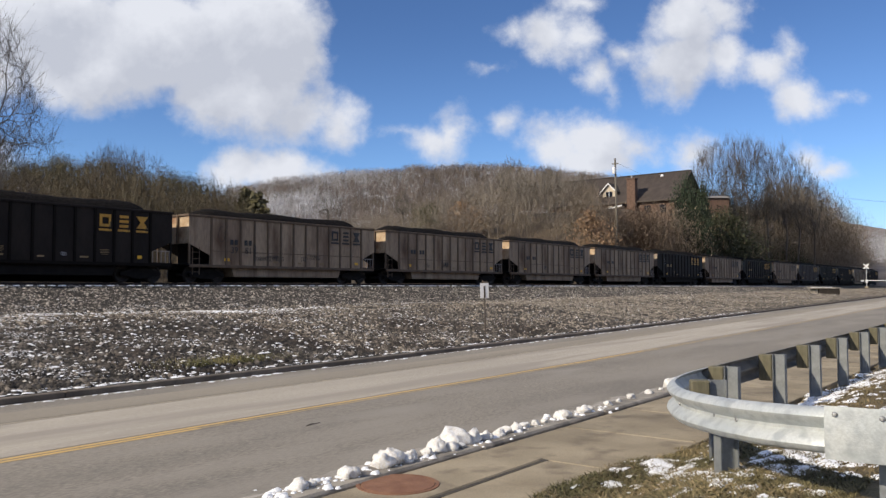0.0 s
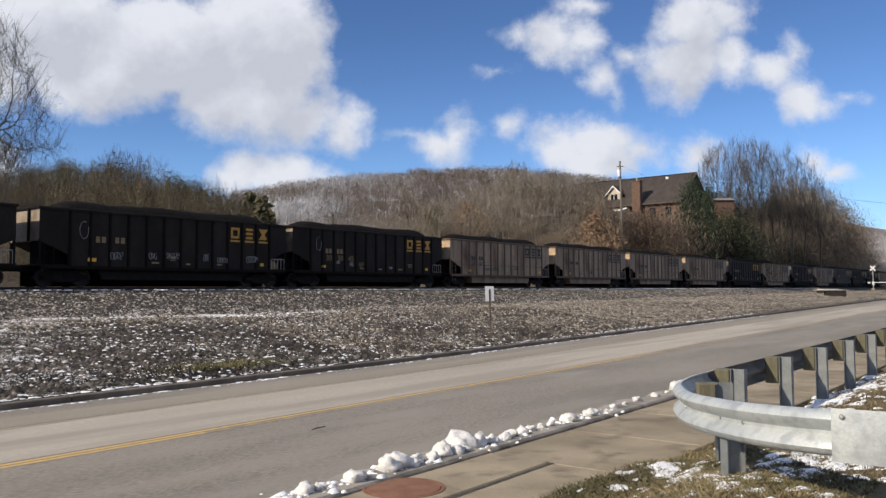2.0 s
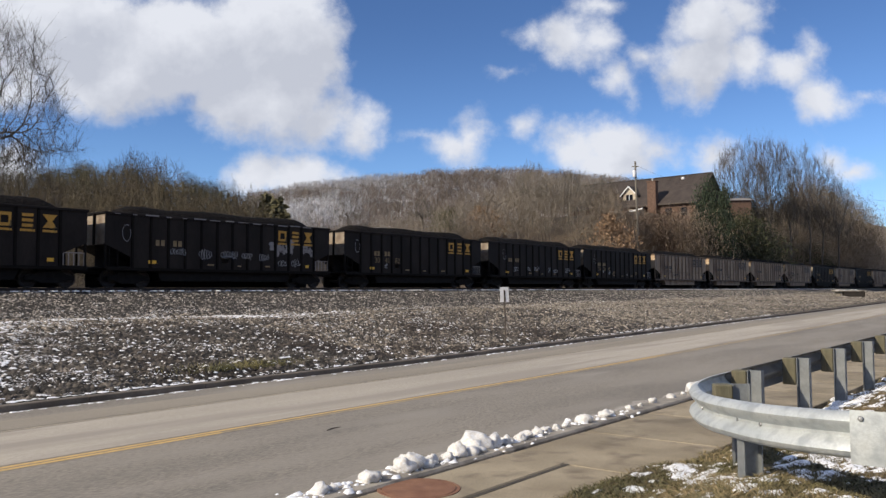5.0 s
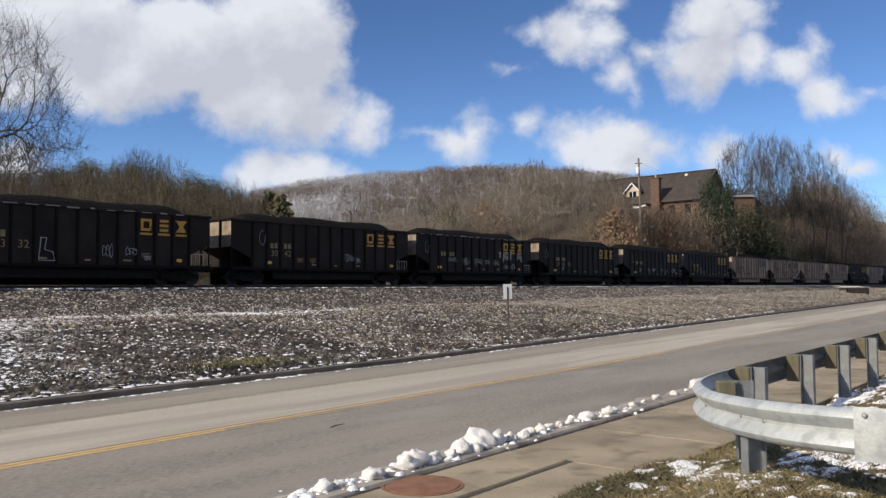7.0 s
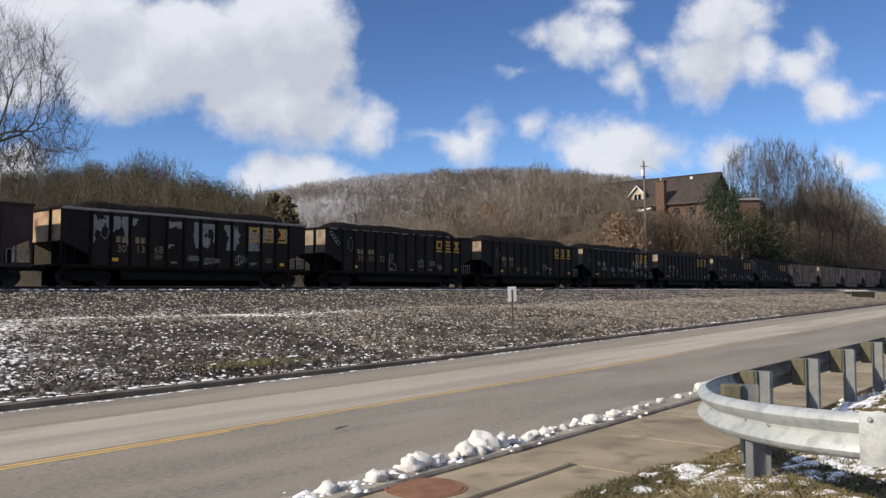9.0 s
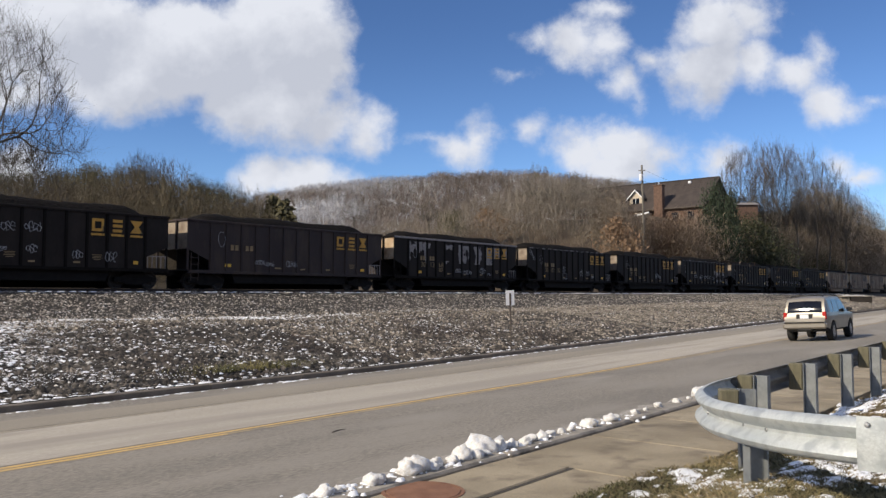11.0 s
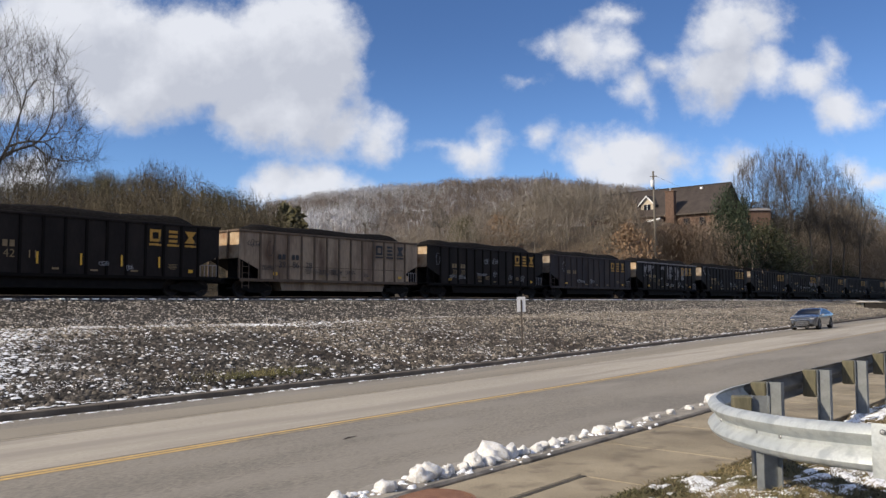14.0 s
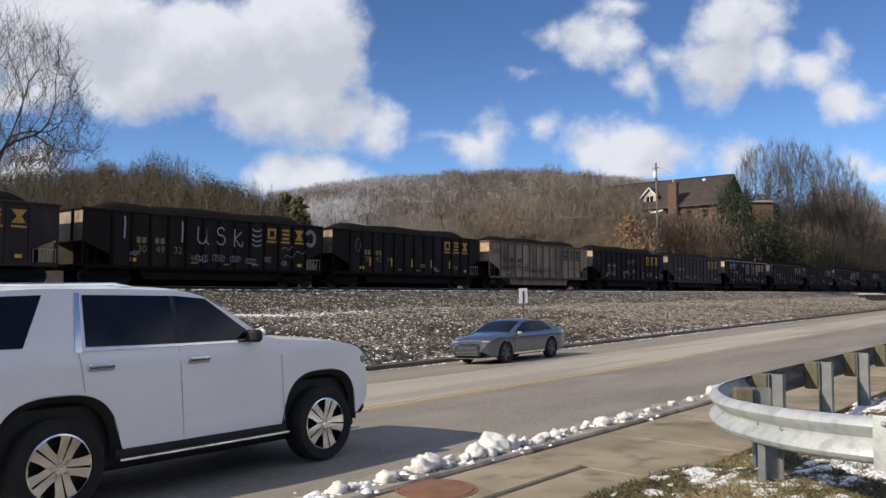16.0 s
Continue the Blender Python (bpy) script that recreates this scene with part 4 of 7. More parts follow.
    for i in range(rng.choice((1, 2, 3))):
        part("data_panel", decal([(0, 0.12, 0.5, 0.03), (0, 0.05, 0.4, 0.03), (0, -0.02, 0.5, 0.03), (0, -0.1, 0.34, 0.03)]), dull, ob, "small unreadable painted lines", at=pose(RIBS[rng.choice((3, 4, 5, 9, 10))] + 0.5, FACE - 0.048, 1.5))
    tone = "logo_black" if pale else "decal_white"
    if k == -11:
        for i in (1, 3, 5, 7, 9):
            part("reflector", decal([(0, 0, 0.10, 0.55)]), "reflector", ob, "upright yellow reflector strip", at=pose(RIBS[i] + 0.75, FACE - 0.05, 1.72))
    for bay, z, wd, h in TAGS.get(k, ()):
        tag(ob, int(k * 31 + bay * 7 + z * 100), bay, z, wd, h, tone)
    if extra == "graffiti" and k not in TAGS:
        for i in range(rng.choice((2, 3))):
            tag(ob, k * 9 + i, rng.uniform(2.5, 9), rng.uniform(1.3, 1.6), rng.uniform(0.4, 0.9), rng.uniform(0.25, 0.4), tone)
    if extra == "big":
        for bay, z, key, wd in ((0.6, 2.95, "bar", 0.09), (3.75, 2.9, "bar", 0.09), (5.0, 2.75, "U", 0.075), (6.1, 2.75, "S", 0.07), (7.2, 2.7, "K", 0.075), (8.45, 2.7, "waves", 0.075)):
            for pts in BIG_STROKES[key]:
                part("painted_stroke", ribbon(pts, wd), tone, ob, "tall pale painted stroke", at=pose(RIBS[0] + bay * BAY, FACE - 0.06, z))
        part("painted_crescent", ribbon(arc(0, 0, 0.33, 0.42, 150, -140, 22), 0.22), "peeled", ob, "pale painted crescent", at=pose(RIBS[12] + 0.35, FACE - 0.06, 2.95))
        for i, (bay, z) in enumerate(((10.2, 2.2), (11.2, 2.0), (10.4, 1.75))):
            part("painted_stroke", ribbon([(q * 0.16, 0.12 * math.sin(q * 1.4) + q * 0.03) for q in range(6)], 0.03), tone, ob, "thin pale drip", at=pose(RIBS[0] + bay * BAY, FACE - 0.06, z))
    if extra not in ("plain", "big"):
        ring = arc(0, 0, 0.22, 0.42, 60, 385, 20)
        part("chalk_ring", ribbon(ring, 0.02), tone, ob, "thin drawn oval", at=pose(RIBS[0 if k in (-3, -4, -9) else 1] - 0.35, FACE - 0.06, 2.75))
    if k == -6:
        for n in range(4):
            part("chalk_loop", ribbon(arc(0, 0, 0.13, 0.13, 0, 350, 12), 0.03), tone, ob, "small drawn loop", at=pose(-HALF + 0.45 + n * 0.19, FACE - 0.03, 3.4 - n * 0.2))
        part("painted_stroke", ribbon([(-0.2, 0.45), (0.1, 0.45), (0.02, -0.1), (0.4, -0.2), (0.5, -0.6), (-0.25, -0.6), (-0.15, 0.45)], 0.04), tone, ob, "pale painted outline", at=pose(RIBS[4] + 0.45, FACE - 0.06, 1.75))
    for bay, top, deep, seed in PEELED.get(k, ()):
        x0, cell = RIBS[0] + bay * BAY + 0.10, 0.045
        nu, nv = int((BAY - 0.20) / cell), int(deep / cell)
        pale_cells = set()
        for a in range(nu):
            for c in range(nv):
                rim = min(a, nu - 1 - a) / nu
                n = noise.fractal(Vector((a * cell * 2.6 + seed * 3.3, c * cell * 1.5, seed * 1.7)), 0.9, 2.2, 4)
                if n + 0.34 * (1 - 4 * rim) + 0.25 * (1 - 2 * c / nv) > 0.0:
                    pale_cells.add((a, c))
        best_run = []
        while pale_cells:
            run, todo = [], [pale_cells.pop()]
            while todo:
                q = todo.pop()
                run.append(q)
                for step in ((1, 0), (-1, 0), (0, 1), (0, -1)):
                    w = (q[0] + step[0], q[1] + step[1])
                    if w in pale_cells:
                        pale_cells.remove(w)
                        todo.append(w)
            best_run = run if len(run) > len(best_run) else best_run
        g = random.Random(seed)
        knots, patch = {}, Build()
        for a, c in sorted(best_run):
            quad = []
            for q in ((a, c), (a + 1, c), (a + 1, c + 1), (a, c + 1)):
                if q not in knots:
                    knots[q] = len(patch.v)
                    patch.v.append((x0 + q[0] * cell + g.uniform(-0.012, 0.012), 0, top - q[1] * cell + g.uniform(-0.012, 0.012)))
                quad.append(knots[q])
            patch.f.append(tuple(quad))
        part("peeled_patch", patch, "peeled", ob, "ragged patch of bare pale primer", at=pose(0, FACE - 0.046, 0))
    if k in (-6, -4):
        g = random.Random(k)
        for n in range(14):
            part("worn_chord", Build().box((0, 0, 0), (g.uniform(0.15, 0.8), 0.012, g.uniform(0.03, 0.08))), "peeled", ob, "chipped pale paint on the top rail", at=pose(-HALF + 0.6 + n * 0.95, -SIDE_Y - 0.0, TOP_Z - 0.04 + g.uniform(-0.03, 0.02)))
    WAGONS.append((k, ob))
    return ob


# bay, height, width and tallness of each sprayed tag, by wagon
TAGS = {0: [(2.9, 1.7, 0.16, 1.2), (3.1, 1.45, 1.2, 0.35), (4.6, 1.45, 0.6, 0.3), (6.6, 1.5, 0.5, 0.4), (7.3, 1.6, 0.9, 0.3)],
        -1: [(2.2, 1.6, 0.3, 0.25), (3.4, 1.5, 0.35, 0.35), (7.3, 1.35, 0.3, 0.2)],
        -2: [(2.0, 1.55, 0.7, 0.5), (4.1, 1.6, 0.45, 0.45), (5.1, 1.65, 0.8, 0.42), (7.4, 1.62, 0.35, 0.5), (8.3, 1.5, 0.7, 0.4), (10.3, 1.6, 0.8, 0.45)],
        -3: [(2.2, 1.5, 0.3, 0.4)],
        -4: [(2.1, 1.9, 0.9, 0.45), (3.8, 1.8, 0.8, 0.6), (5.2, 1.85, 1.1, 0.45), (6.6, 1.8, 0.7, 0.4), (7.8, 1.75, 0.7, 0.4), (9.2, 1.45, 0.6, 0.5), (10.2, 1.5, 0.7, 0.5)],
        -5: [(7.2, 1.75, 0.75, 0.5), (8.2, 1.6, 0.35, 0.4)],
        -6: [(7.2, 1.7, 0.55, 0.7), (8.4, 1.7, 0.6, 0.5), (9.4, 1.4, 0.4, 0.25)],
        -7: [(5.2, 1.5, 0.7, 0.4), (6.2, 1.4, 1.0, 0.35), (8.2, 1.55, 0.75, 0.5), (9.2, 1.3, 0.5, 0.2)],
        -9: [(5.1, 2.75, 0.6, 0.6), (6.1, 2.8, 0.75, 0.5), (1.0, 1.55, 0.75, 0.3), (2.0, 1.5, 0.85, 0.3), (4.2, 1.75, 1.2, 0.2), (6.2, 1.8, 0.5, 0.4), (8.3, 1.6, 0.5, 0.5), (9.9, 1.55, 0.6, 0.5)],
        -10: [(-0.9, 3.0, 0.95, 0.5), (0.1, 1.65, 0.8, 0.3), (3.9, 1.5, 1.3, 0.4), (5.3, 1.5, 1.0, 0.45), (6.5, 1.55, 0.9, 0.3), (8.0, 1.4, 0.5, 0.25)],
        -11: [(6.6, 1.55, 0.5, 0.3), (8.0, 1.4, 0.35, 0.3)],
        -12: [(0.9, 1.65, 0.5, 0.3), (4.6, 1.5, 0.7, 0.55), (5.6, 1.55, 0.75, 0.45), (6.7, 1.55, 0.7, 0.4), (7.7, 1.45, 0.7, 0.4), (9.0, 1.6, 0.45, 0.45), (10.2, 1.4, 0.4, 0.35)]}
# bay, upper edge, depth and seed of each patch of bare primer
PEELED = {-7: [(0, 3.45, 1.5, 3), (1, 3.45, 1.45, 4), (2, 3.4, 0.45, 5), (4, 3.4, 0.4, 6), (4, 2.2, 0.25, 7), (5, 3.45, 1.4, 8), (6, 3.4, 1.35, 9), (7, 3.4, 1.4, 10), (8, 3.42, 1.4, 11), (9, 3.42, 1.4, 12), (10, 3.42, 1.4, 13), (11, 3.42, 0.8, 14)],
          -4: [(9, 2.55, 0.75, 23), (10, 2.9, 0.9, 24), (11, 2.55, 0.7, 25), (8, 2.7, 0.5, 28)]}
BLK, BEI, BRN = "black_paint", "beige_paint", "brown_paint"
TRAIN = {0: (BEI, "3981", "graffiti"), 1: (BEI, "", "graffiti"), 2: (BEI, "", ""), 3: (BEI, "", ""), 4: (BLK, "", ""), 5: (BEI, "", "plain"), 6: (BLK, "", "plain"),
         7: (BEI, "", "plain"), 8: (BRN, "", "plain"), 9: (BLK, "", "plain"), 10: (BLK, "", "plain"), 11: (BEI, "", "plain"), 12: (BLK, "", "plain"),
         -1: (BLK, "303845", "graffiti"), -2: (BLK, "", "graffiti"), -3: (BLK, "304182", ""), -4: (BLK, "", "graffiti"), -5: (BLK, "3042", "graffiti"), -6: (BLK, "300332", "graffiti"),
         -7: (BLK, "301368", "peeled"), -8: (BRN, "", "graffiti"), -9: (BLK, "3020", "graffiti"), -10: (BEI, "398628", "graffiti"), -11: (BLK, "394211", ""),
         -12: (BLK, "304932", "big"), -13: (BRN, "", "plain"), -14: (BLK, "", "plain")}
for k in sorted(TRAIN):
    wagon(k, *TRAIN[k])
# how far each wagon stands from even spacing
SLACK = {0: -0.1, -1: -0.05, -2: 0.5, -3: 0.55, -4: 0.3, -5: 0.5, -6: 0.2, -7: -0.35, -8: -0.5, -9: -0.55, -10: -0.5, -11: -0.7, -12: -0.5, -13: -0.5, -14: -0.5}
SPEED, START = 11.47, 26.2   # metres a second; the near end of wagon 0 at the start


# ---- woods ----
def bearing(px, dist):
    """A place dist metres out, px counted across the view."""
    a = HEAD - math.atan((px - 784) / 1420)
    return dist * math.cos(a), dist * math.sin(a)


def top_at(px, py, dist):
    """The height that stands py up the view at that distance."""
    return 2.0 + (503 - py) / 1420 * dist * math.cos(math.atan((px - 784) / 1420))


def strips(seg, sides):
    """Turns segments (a, b, ra, rb) into three-sided bars, or flat twigs when sides is 1."""
    a, b, ra, rb = (np.asarray(q, float) for q in seg)
    d = b - a
    d /= np.linalg.norm(d, axis=1)[:, None] + 1e-9
    ref = np.where(np.abs(d[:, 2:3]) > 0.9, np.array([[1.0, 0, 0]]), np.array([[0, 0, 1.0]]))
    u = np.cross(d, ref)
    u /= np.linalg.norm(u, axis=1)[:, None] + 1e-9
    w = np.cross(d, u)
    n = len(a)
    if sides == 1:
        v = np.stack([a - u * ra[:, None], a + u * ra[:, None], b + u * rb[:, None], b - u * rb[:, None]], 1)
        return v.reshape(-1, 3), (np.arange(n) * 4)[:, None] + np.array([[0, 1, 2, 3]])
    ring = []
    for k in range(sides):
        t = 2 * math.pi * k / sides
        ring.append(u * math.cos(t) + w * math.sin(t))
    v = np.concatenate([np.stack([a + q * ra[:, None] for q in ring], 1), np.stack([b + q * rb[:, None] for q in ring], 1)], 1)
    f0 = np.array([(k, (k + 1) % sides, sides + (k + 1) % sides, sides + k) for k in range(sides)])
    f = (np.arange(n) * 2 * sides)[:, None, None] + f0[None]
    return v.reshape(-1, 3), f.reshape(-1, 4)


def leafy(seed, height, width, count, leaf, cone=0.0, low=0.1, clumps=14):
    """A crown of many small leaf or needle sprays in clumps, with a stem."""
    g = np.random.default_rng(seed)
    v, f = [], []
    for c in range(clumps):
        t = low + (1 - low) * (c + g.random()) / clumps
        r = width * (1 - t * cone) * (1 if cone else math.sin(math.pi * min(0.97, 0.15 + 0.8 * t)) + 0.15)
        ang = g.uniform(0, 6.28)
        ctr = np.array([math.cos(ang) * r * 0.5, math.sin(ang) * r * 0.5, t * height * 0.96])
        n = count // clumps
        p = ctr + np.clip(g.normal(0, 1, (n, 3)), -1.5, 1.5) * np.array([r * 0.42, r * 0.42, height * 0.075])
        a = g.normal(0, 1, (n, 3))
        a /= np.linalg.norm(a, axis=1)[:, None]
        b = np.cross(a, g.normal(0, 1, (n, 3)))
        b /= np.linalg.norm(b, axis=1)[:, None] + 1e-9
        s = leaf * g.uniform(0.5, 1.4, (n, 1))
        q = np.stack([p - a * s, p + b * s * 0.45, p + a * s, p - b * s * 0.45], 1).reshape(-1, 3)
        f.append(len(np.concatenate(v)) * 0 + np.arange(n * 4).reshape(-1, 4) + sum(len(x) for x in v) if v else np.arange(n * 4).reshape(-1, 4))
        v.append(q)
    v, f = np.concatenate(v), np.concatenate(f)
    sv, sf = strips(([np.zeros(3)], [np.array([0, 0, height * 0.9])], [height * 0.018], [0.02]), 3)
    return np.concatenate([v, sv]), np.concatenate([f, sf + len(v)])


def plant(name, temps, places, mat, label, category="woods"):
    """Joins many turned and scaled copies of the templates into one mesh of stuff. places: x, y, z, height, index."""
    g = np.random.default_rng(len(places))
    V, F, n = [], [], 0
    for x, y, z, h, i in places:
        v, f = temps[i % len(temps)]
        a, s = g.uniform(0, 6.28), h
        c, sn = math.cos(a) * s, math.sin(a) * s
        w = np.stack([v[:, 0] * c - v[:, 1] * sn + x, v[:, 0] * sn + v[:, 1] * c + y, v[:, 2] * s + z], -1)
        V.append(w), F.append(f + n)
        n += len(w)
    ob = new(name, raw_mesh(name, np.concatenate(V), np.concatenate(F), mat))
    return tagged(ob, label, category, "", "stuff")


def fuzzy(seed, width=0.3, base=0.3, clumps=10, twigs=320, length=0.10, r=0.0016, limb_r=0.0045, out=1.0, limbs=True):
    """A bare tree one unit high: trunk, limbs to each clump, and clumps of fine twigs that point outwards."""
    g = np.random.default_rng(seed)
    seg = []
    bend = g.normal(0, 0.02, 2)
    spine = [np.zeros(3), np.array([bend[0], bend[1], base]), np.array([bend[1] * 2, bend[0], 0.45 + base * 0.5]), np.array([bend[0] * 2, bend[1], 0.86])]
    for i, k in enumerate((2.6, 1.9, 1.2)):
        seg.append((spine[i], spine[i + 1], limb_r * k, limb_r * (1.9, 1.2, 0.4)[i]))
    A, B = [], []
    for c in range(clumps):
        t = (c + g.random()) / clumps
        z = base + (1 - base) * (0.16 + 0.72 * t)
        rad = width * math.sqrt(g.uniform(0.12, 1)) * math.sin(math.pi * min(0.84, 0.30 + 0.58 * t))
        w = c * 2.4 + g.uniform(-0.6, 0.6)
        p = np.array([rad * math.cos(w), rad * math.sin(w), z])
        root = np.array([bend[0], bend[1], max(base * 0.6, z - g.uniform(0.22, 0.34))])
        if limbs:
            mid = (root + p) / 2 + np.array([p[0], p[1], 0]) * 0.14
            seg += [(root, mid, limb_r * 0.9, limb_r * 0.6), (mid, p, limb_r * 0.6, limb_r * 0.25)]
        n = twigs // clumps
        q = p + np.clip(g.normal(0, 1, (n, 3)), -1.8, 1.8) * np.array([width * 0.30, width * 0.30, (1 - base) * 0.105])
        d = (q - root) * out / (np.linalg.norm(q - root, axis=1)[:, None] + 1e-6) * np.array([1, 1, 0.75]) + g.normal(0, 0.62, (n, 3))
        d /= np.linalg.norm(d, axis=1)[:, None]
        L = length * g.uniform(0.45, 1.35, (n, 1))
        A.append(q - d * L * 0.5)
        B.append(q + d * L * 0.5)
    A, B = np.concatenate(A), np.concatenate(B)
    A[:, 2] = np.maximum(A[:, 2], 0.0)
    v1, f1 = strips([np.array(k) for k in zip(*seg)], 3)
    v2, f2 = strips((A, B, np.full(len(A), r), np.full(len(A), r * 0.4)), 1)
    v = np.concatenate([v1, v2])
    return v / np.array([1, 1, v[:, 2].max()]), np.concatenate([f1, f2 + len(v1)])


UNIT_BARE = [fuzzy(20 + i, 0.30 + 0.04 * (i % 3), 0.20, 22, 820, 0.036, 0.0014, 0.0013, 0.4) for i in range(7)]
UNIT_BRUSH = [fuzzy(40 + i, 0.62, 0.04, 20, 820, 0.055, 0.0019, 0.0022, 0.4) for i in range(5)]
UNIT_THICKET = [fuzzy(240 + i, 0.48, 0.05, 20, 560, 0.06, 0.0020, 0.0018, 0.5) for i in range(5)]
UNIT_PINE = [leafy(80 + i, 1.0, 0.34, 3000, 0.0095, cone=0.0, low=0.2, clumps=34) for i in range(4)]
UNIT_CEDAR = [leafy(90 + i, 1.0, 0.24, 900, 0.05, cone=0.72, low=0.06, clumps=26) for i in range(3)]
UNIT_SHRUB = [leafy(99 + i, 1.0, 0.5, 2600, 0.016, cone=0.0, low=0.02, clumps=26) for i in range(3)]


def belt(seed, count, pxs, pys, dist, lo=0.72, hi=1.0, most=20.0, least=2.0, near_top=None):
    """Places for a belt of trees whose tops follow a skyline."""
    g = random.Random(seed)
    out = []
    for i in range(count):
        px = g.uniform(pxs[0], pxs[-1])
        d = g.uniform(*dist)
        x, y = bearing(px, d)
        if y < 43.3:
            continue
        z = float(hill_z(x, y)) - 0.2
        py = float(np.interp(px, pxs, pys))
        h = (top_at(px, py, d) - z) * g.uniform(lo, hi)
        if h < least:
            continue
        out.append((x, y, z, min(h, most), g.randrange(50)))
    return out


def vase(seed, height, width, ends, base=0.2, trunk_r=0.2, twig_r=0.012, fine=3, low=0.0):
    """A bare tree that forks again and again to reach ends spread through its crown. Gives limbs and twigs apart."""
    g = np.random.default_rng(seed)
    d = g.normal(0, 1, (ends, 3))
    d /= np.linalg.norm(d, axis=1)[:, None]
    d[:, 2] = np.where(d[:, 2] < -0.2, d[:, 2] * 0.4, d[:, 2])
    rad = g.random(ends) ** 0.16
    lift = base + (1 - base) * 0.5
    tips = d * rad[:, None] * np.array([width / 2, width / 2, height * (1 - base) * 0.5]) + np.array([0, 0, height * lift])
    lump = np.array([noise.noise(Vector((float(a) * 2.3, float(b) * 2.3, float(c) * 2.3 + seed))) for a, b, c in d])
    tips = np.array([0, 0, height * lift]) + (tips - np.array([0, 0, height * lift])) * (0.92 + 0.28 * lump)[:, None]
    limb, twig = [], []

    def fork(p, idx, r, way):
        pts = tips[idx]
        if len(idx) <= 2:
            for t in pts:
                mid = (p + t) / 2 + g.normal(0, 0.06, 3) * np.linalg.norm(t - p)
                twig.append((p, mid, max(r, twig_r), max(r * 0.8, twig_r)))
                twig.append((mid, t, max(r * 0.8, twig_r), twig_r * 0.6))
                far = np.linalg.norm(t - p)
                for _ in range(fine):
                    s = p + (t - p) * g.uniform(0.3, 1.0)
                    e = (t - p) / (far + 1e-6) + g.normal(0, 0.55, 3) + np.array([0, 0, 0.15])
                    twig.append((s, s + e * height * g.uniform(0.02, 0.05), twig_r * 0.8, twig_r * 0.4))
            return
        goal = pts.mean(0) - np.array([0, 0, low * height])
        q = p + (goal - p) * g.uniform(0.3, 0.46) + way * np.linalg.norm(goal - p) * 0.12 + g.normal(0, 0.02, 3) * np.linalg.norm(goal - p)
        mid = (p + q) / 2 + way * np.linalg.norm(q - p) * 0.07
        limb.append((p, mid, r, r * 0.93))
        limb.append((mid, q, r * 0.93, r * 0.86))
        way = (q - mid) / (np.linalg.norm(q - mid) + 1e-9)
        rel = pts - q
        rel = rel - way * (rel @ way)[:, None]
        axis = np.linalg.svd(rel - rel.mean(0), full_matrices=False)[2][0] + g.normal(0, 0.15, 3)
        k = np.argsort(rel @ axis)
        cut = max(1, min(len(k) - 1, int(len(k) * g.uniform(0.32, 0.68))))
        for part_ in (k[:cut], k[cut:]):
            fork(q, idx[part_], max(r * 0.92 * (len(part_) / len(k)) ** 0.40, twig_r), way)

    first = np.array([g.normal(0, 0.02), g.normal(0, 0.02), base * 0.7]) * height
    limb.append((np.zeros(3), first, trunk_r, trunk_r * 0.85))
    fork(first, np.arange(ends), trunk_r * 0.85, np.array([0, 0, 1.0]))
    pack = lambda L: tuple(np.array(c) for c in zip(*L))
    return pack(limb), pack(twig)


def vase_unit(seed, width, ends, base, trunk_r, twig_r, fine):
    """A forking bare tree one unit high, for the joined woods."""
    limb, twig = vase(seed, 1.0, width, ends, base, trunk_r, twig_r, fine)
    v1, f1 = strips(limb, 3)
    v2, f2 = strips(twig, 1)
    v = np.concatenate([v1, v2])
    return v / np.array([1, 1, v[:, 2].max()]), np.concatenate([f1, f2 + len(v1)])


UNIT_FORK = [vase_unit(400 + i, 0.55 + 0.05 * (i % 3), 150, 0.12, 0.0045, 0.0012, 5) for i in range(6)]

SKY_A = ([-110, 0, 50, 100, 150, 200, 250, 300, 330, 360, 410, 440, 475], [286, 280, 270, 272, 265, 271, 282, 295, 303, 314, 330, 344, 388])
plant("left_woods", UNIT_BARE, belt(1, 300, *SKY_A, (92, 150), 0.74, 0.98, 16), "bark_olive", "bare olive-brown winter woods on a knoll behind the railway")
plant("left_forked_woods", UNIT_FORK, belt(19, 150, *SKY_A, (90, 135), 0.7, 1.02, 16), "bark_olive", "bare forked trees on the knoll behind the railway")
plant("left_pines", UNIT_PINE, belt(2, 62, *SKY_A, (112, 150), 0.86, 0.99, 13), "pine", "dull olive pines among the bare woods")
plant("left_brush", UNIT_BRUSH, belt(3, 110, [-110, 300, 480], [350, 372, 420], (78, 98), 0.6, 1.0, 8), "bark_olive", "dry olive brush behind the railway")
plant("knoll_top_trees", UNIT_FORK, belt(4, 9, [185, 215, 250, 275], [248, 238, 240, 262], (118, 132), 0.95, 1.0, 16), "bark", "thin bare trees standing above the knoll")
plant("knoll_end_trees", UNIT_FORK, belt(24, 7, [355, 385, 420], [292, 298, 318], (110, 125), 0.95, 1.0, 14), "bark", "thin bare trees at the end of the knoll")
plant("left_cedars", UNIT_CEDAR, belt(5, 9, [425, 445, 472], [338, 330, 368], (100, 120), 0.9, 1.0, 10), "pine", "olive green cedars at the end of the knoll")

SKY_B = ([440, 520, 600, 700, 780, 820, 860, 900, 940, 1000, 1045], [408, 396, 380, 362, 338, 322, 308, 300, 298, 306, 318])
plant("middle_woods", UNIT_BARE, belt(6, 260, *SKY_B, (105, 170), 0.6, 1.0, 14), "bark_brown", "bare brown winter woods climbing the hillside")
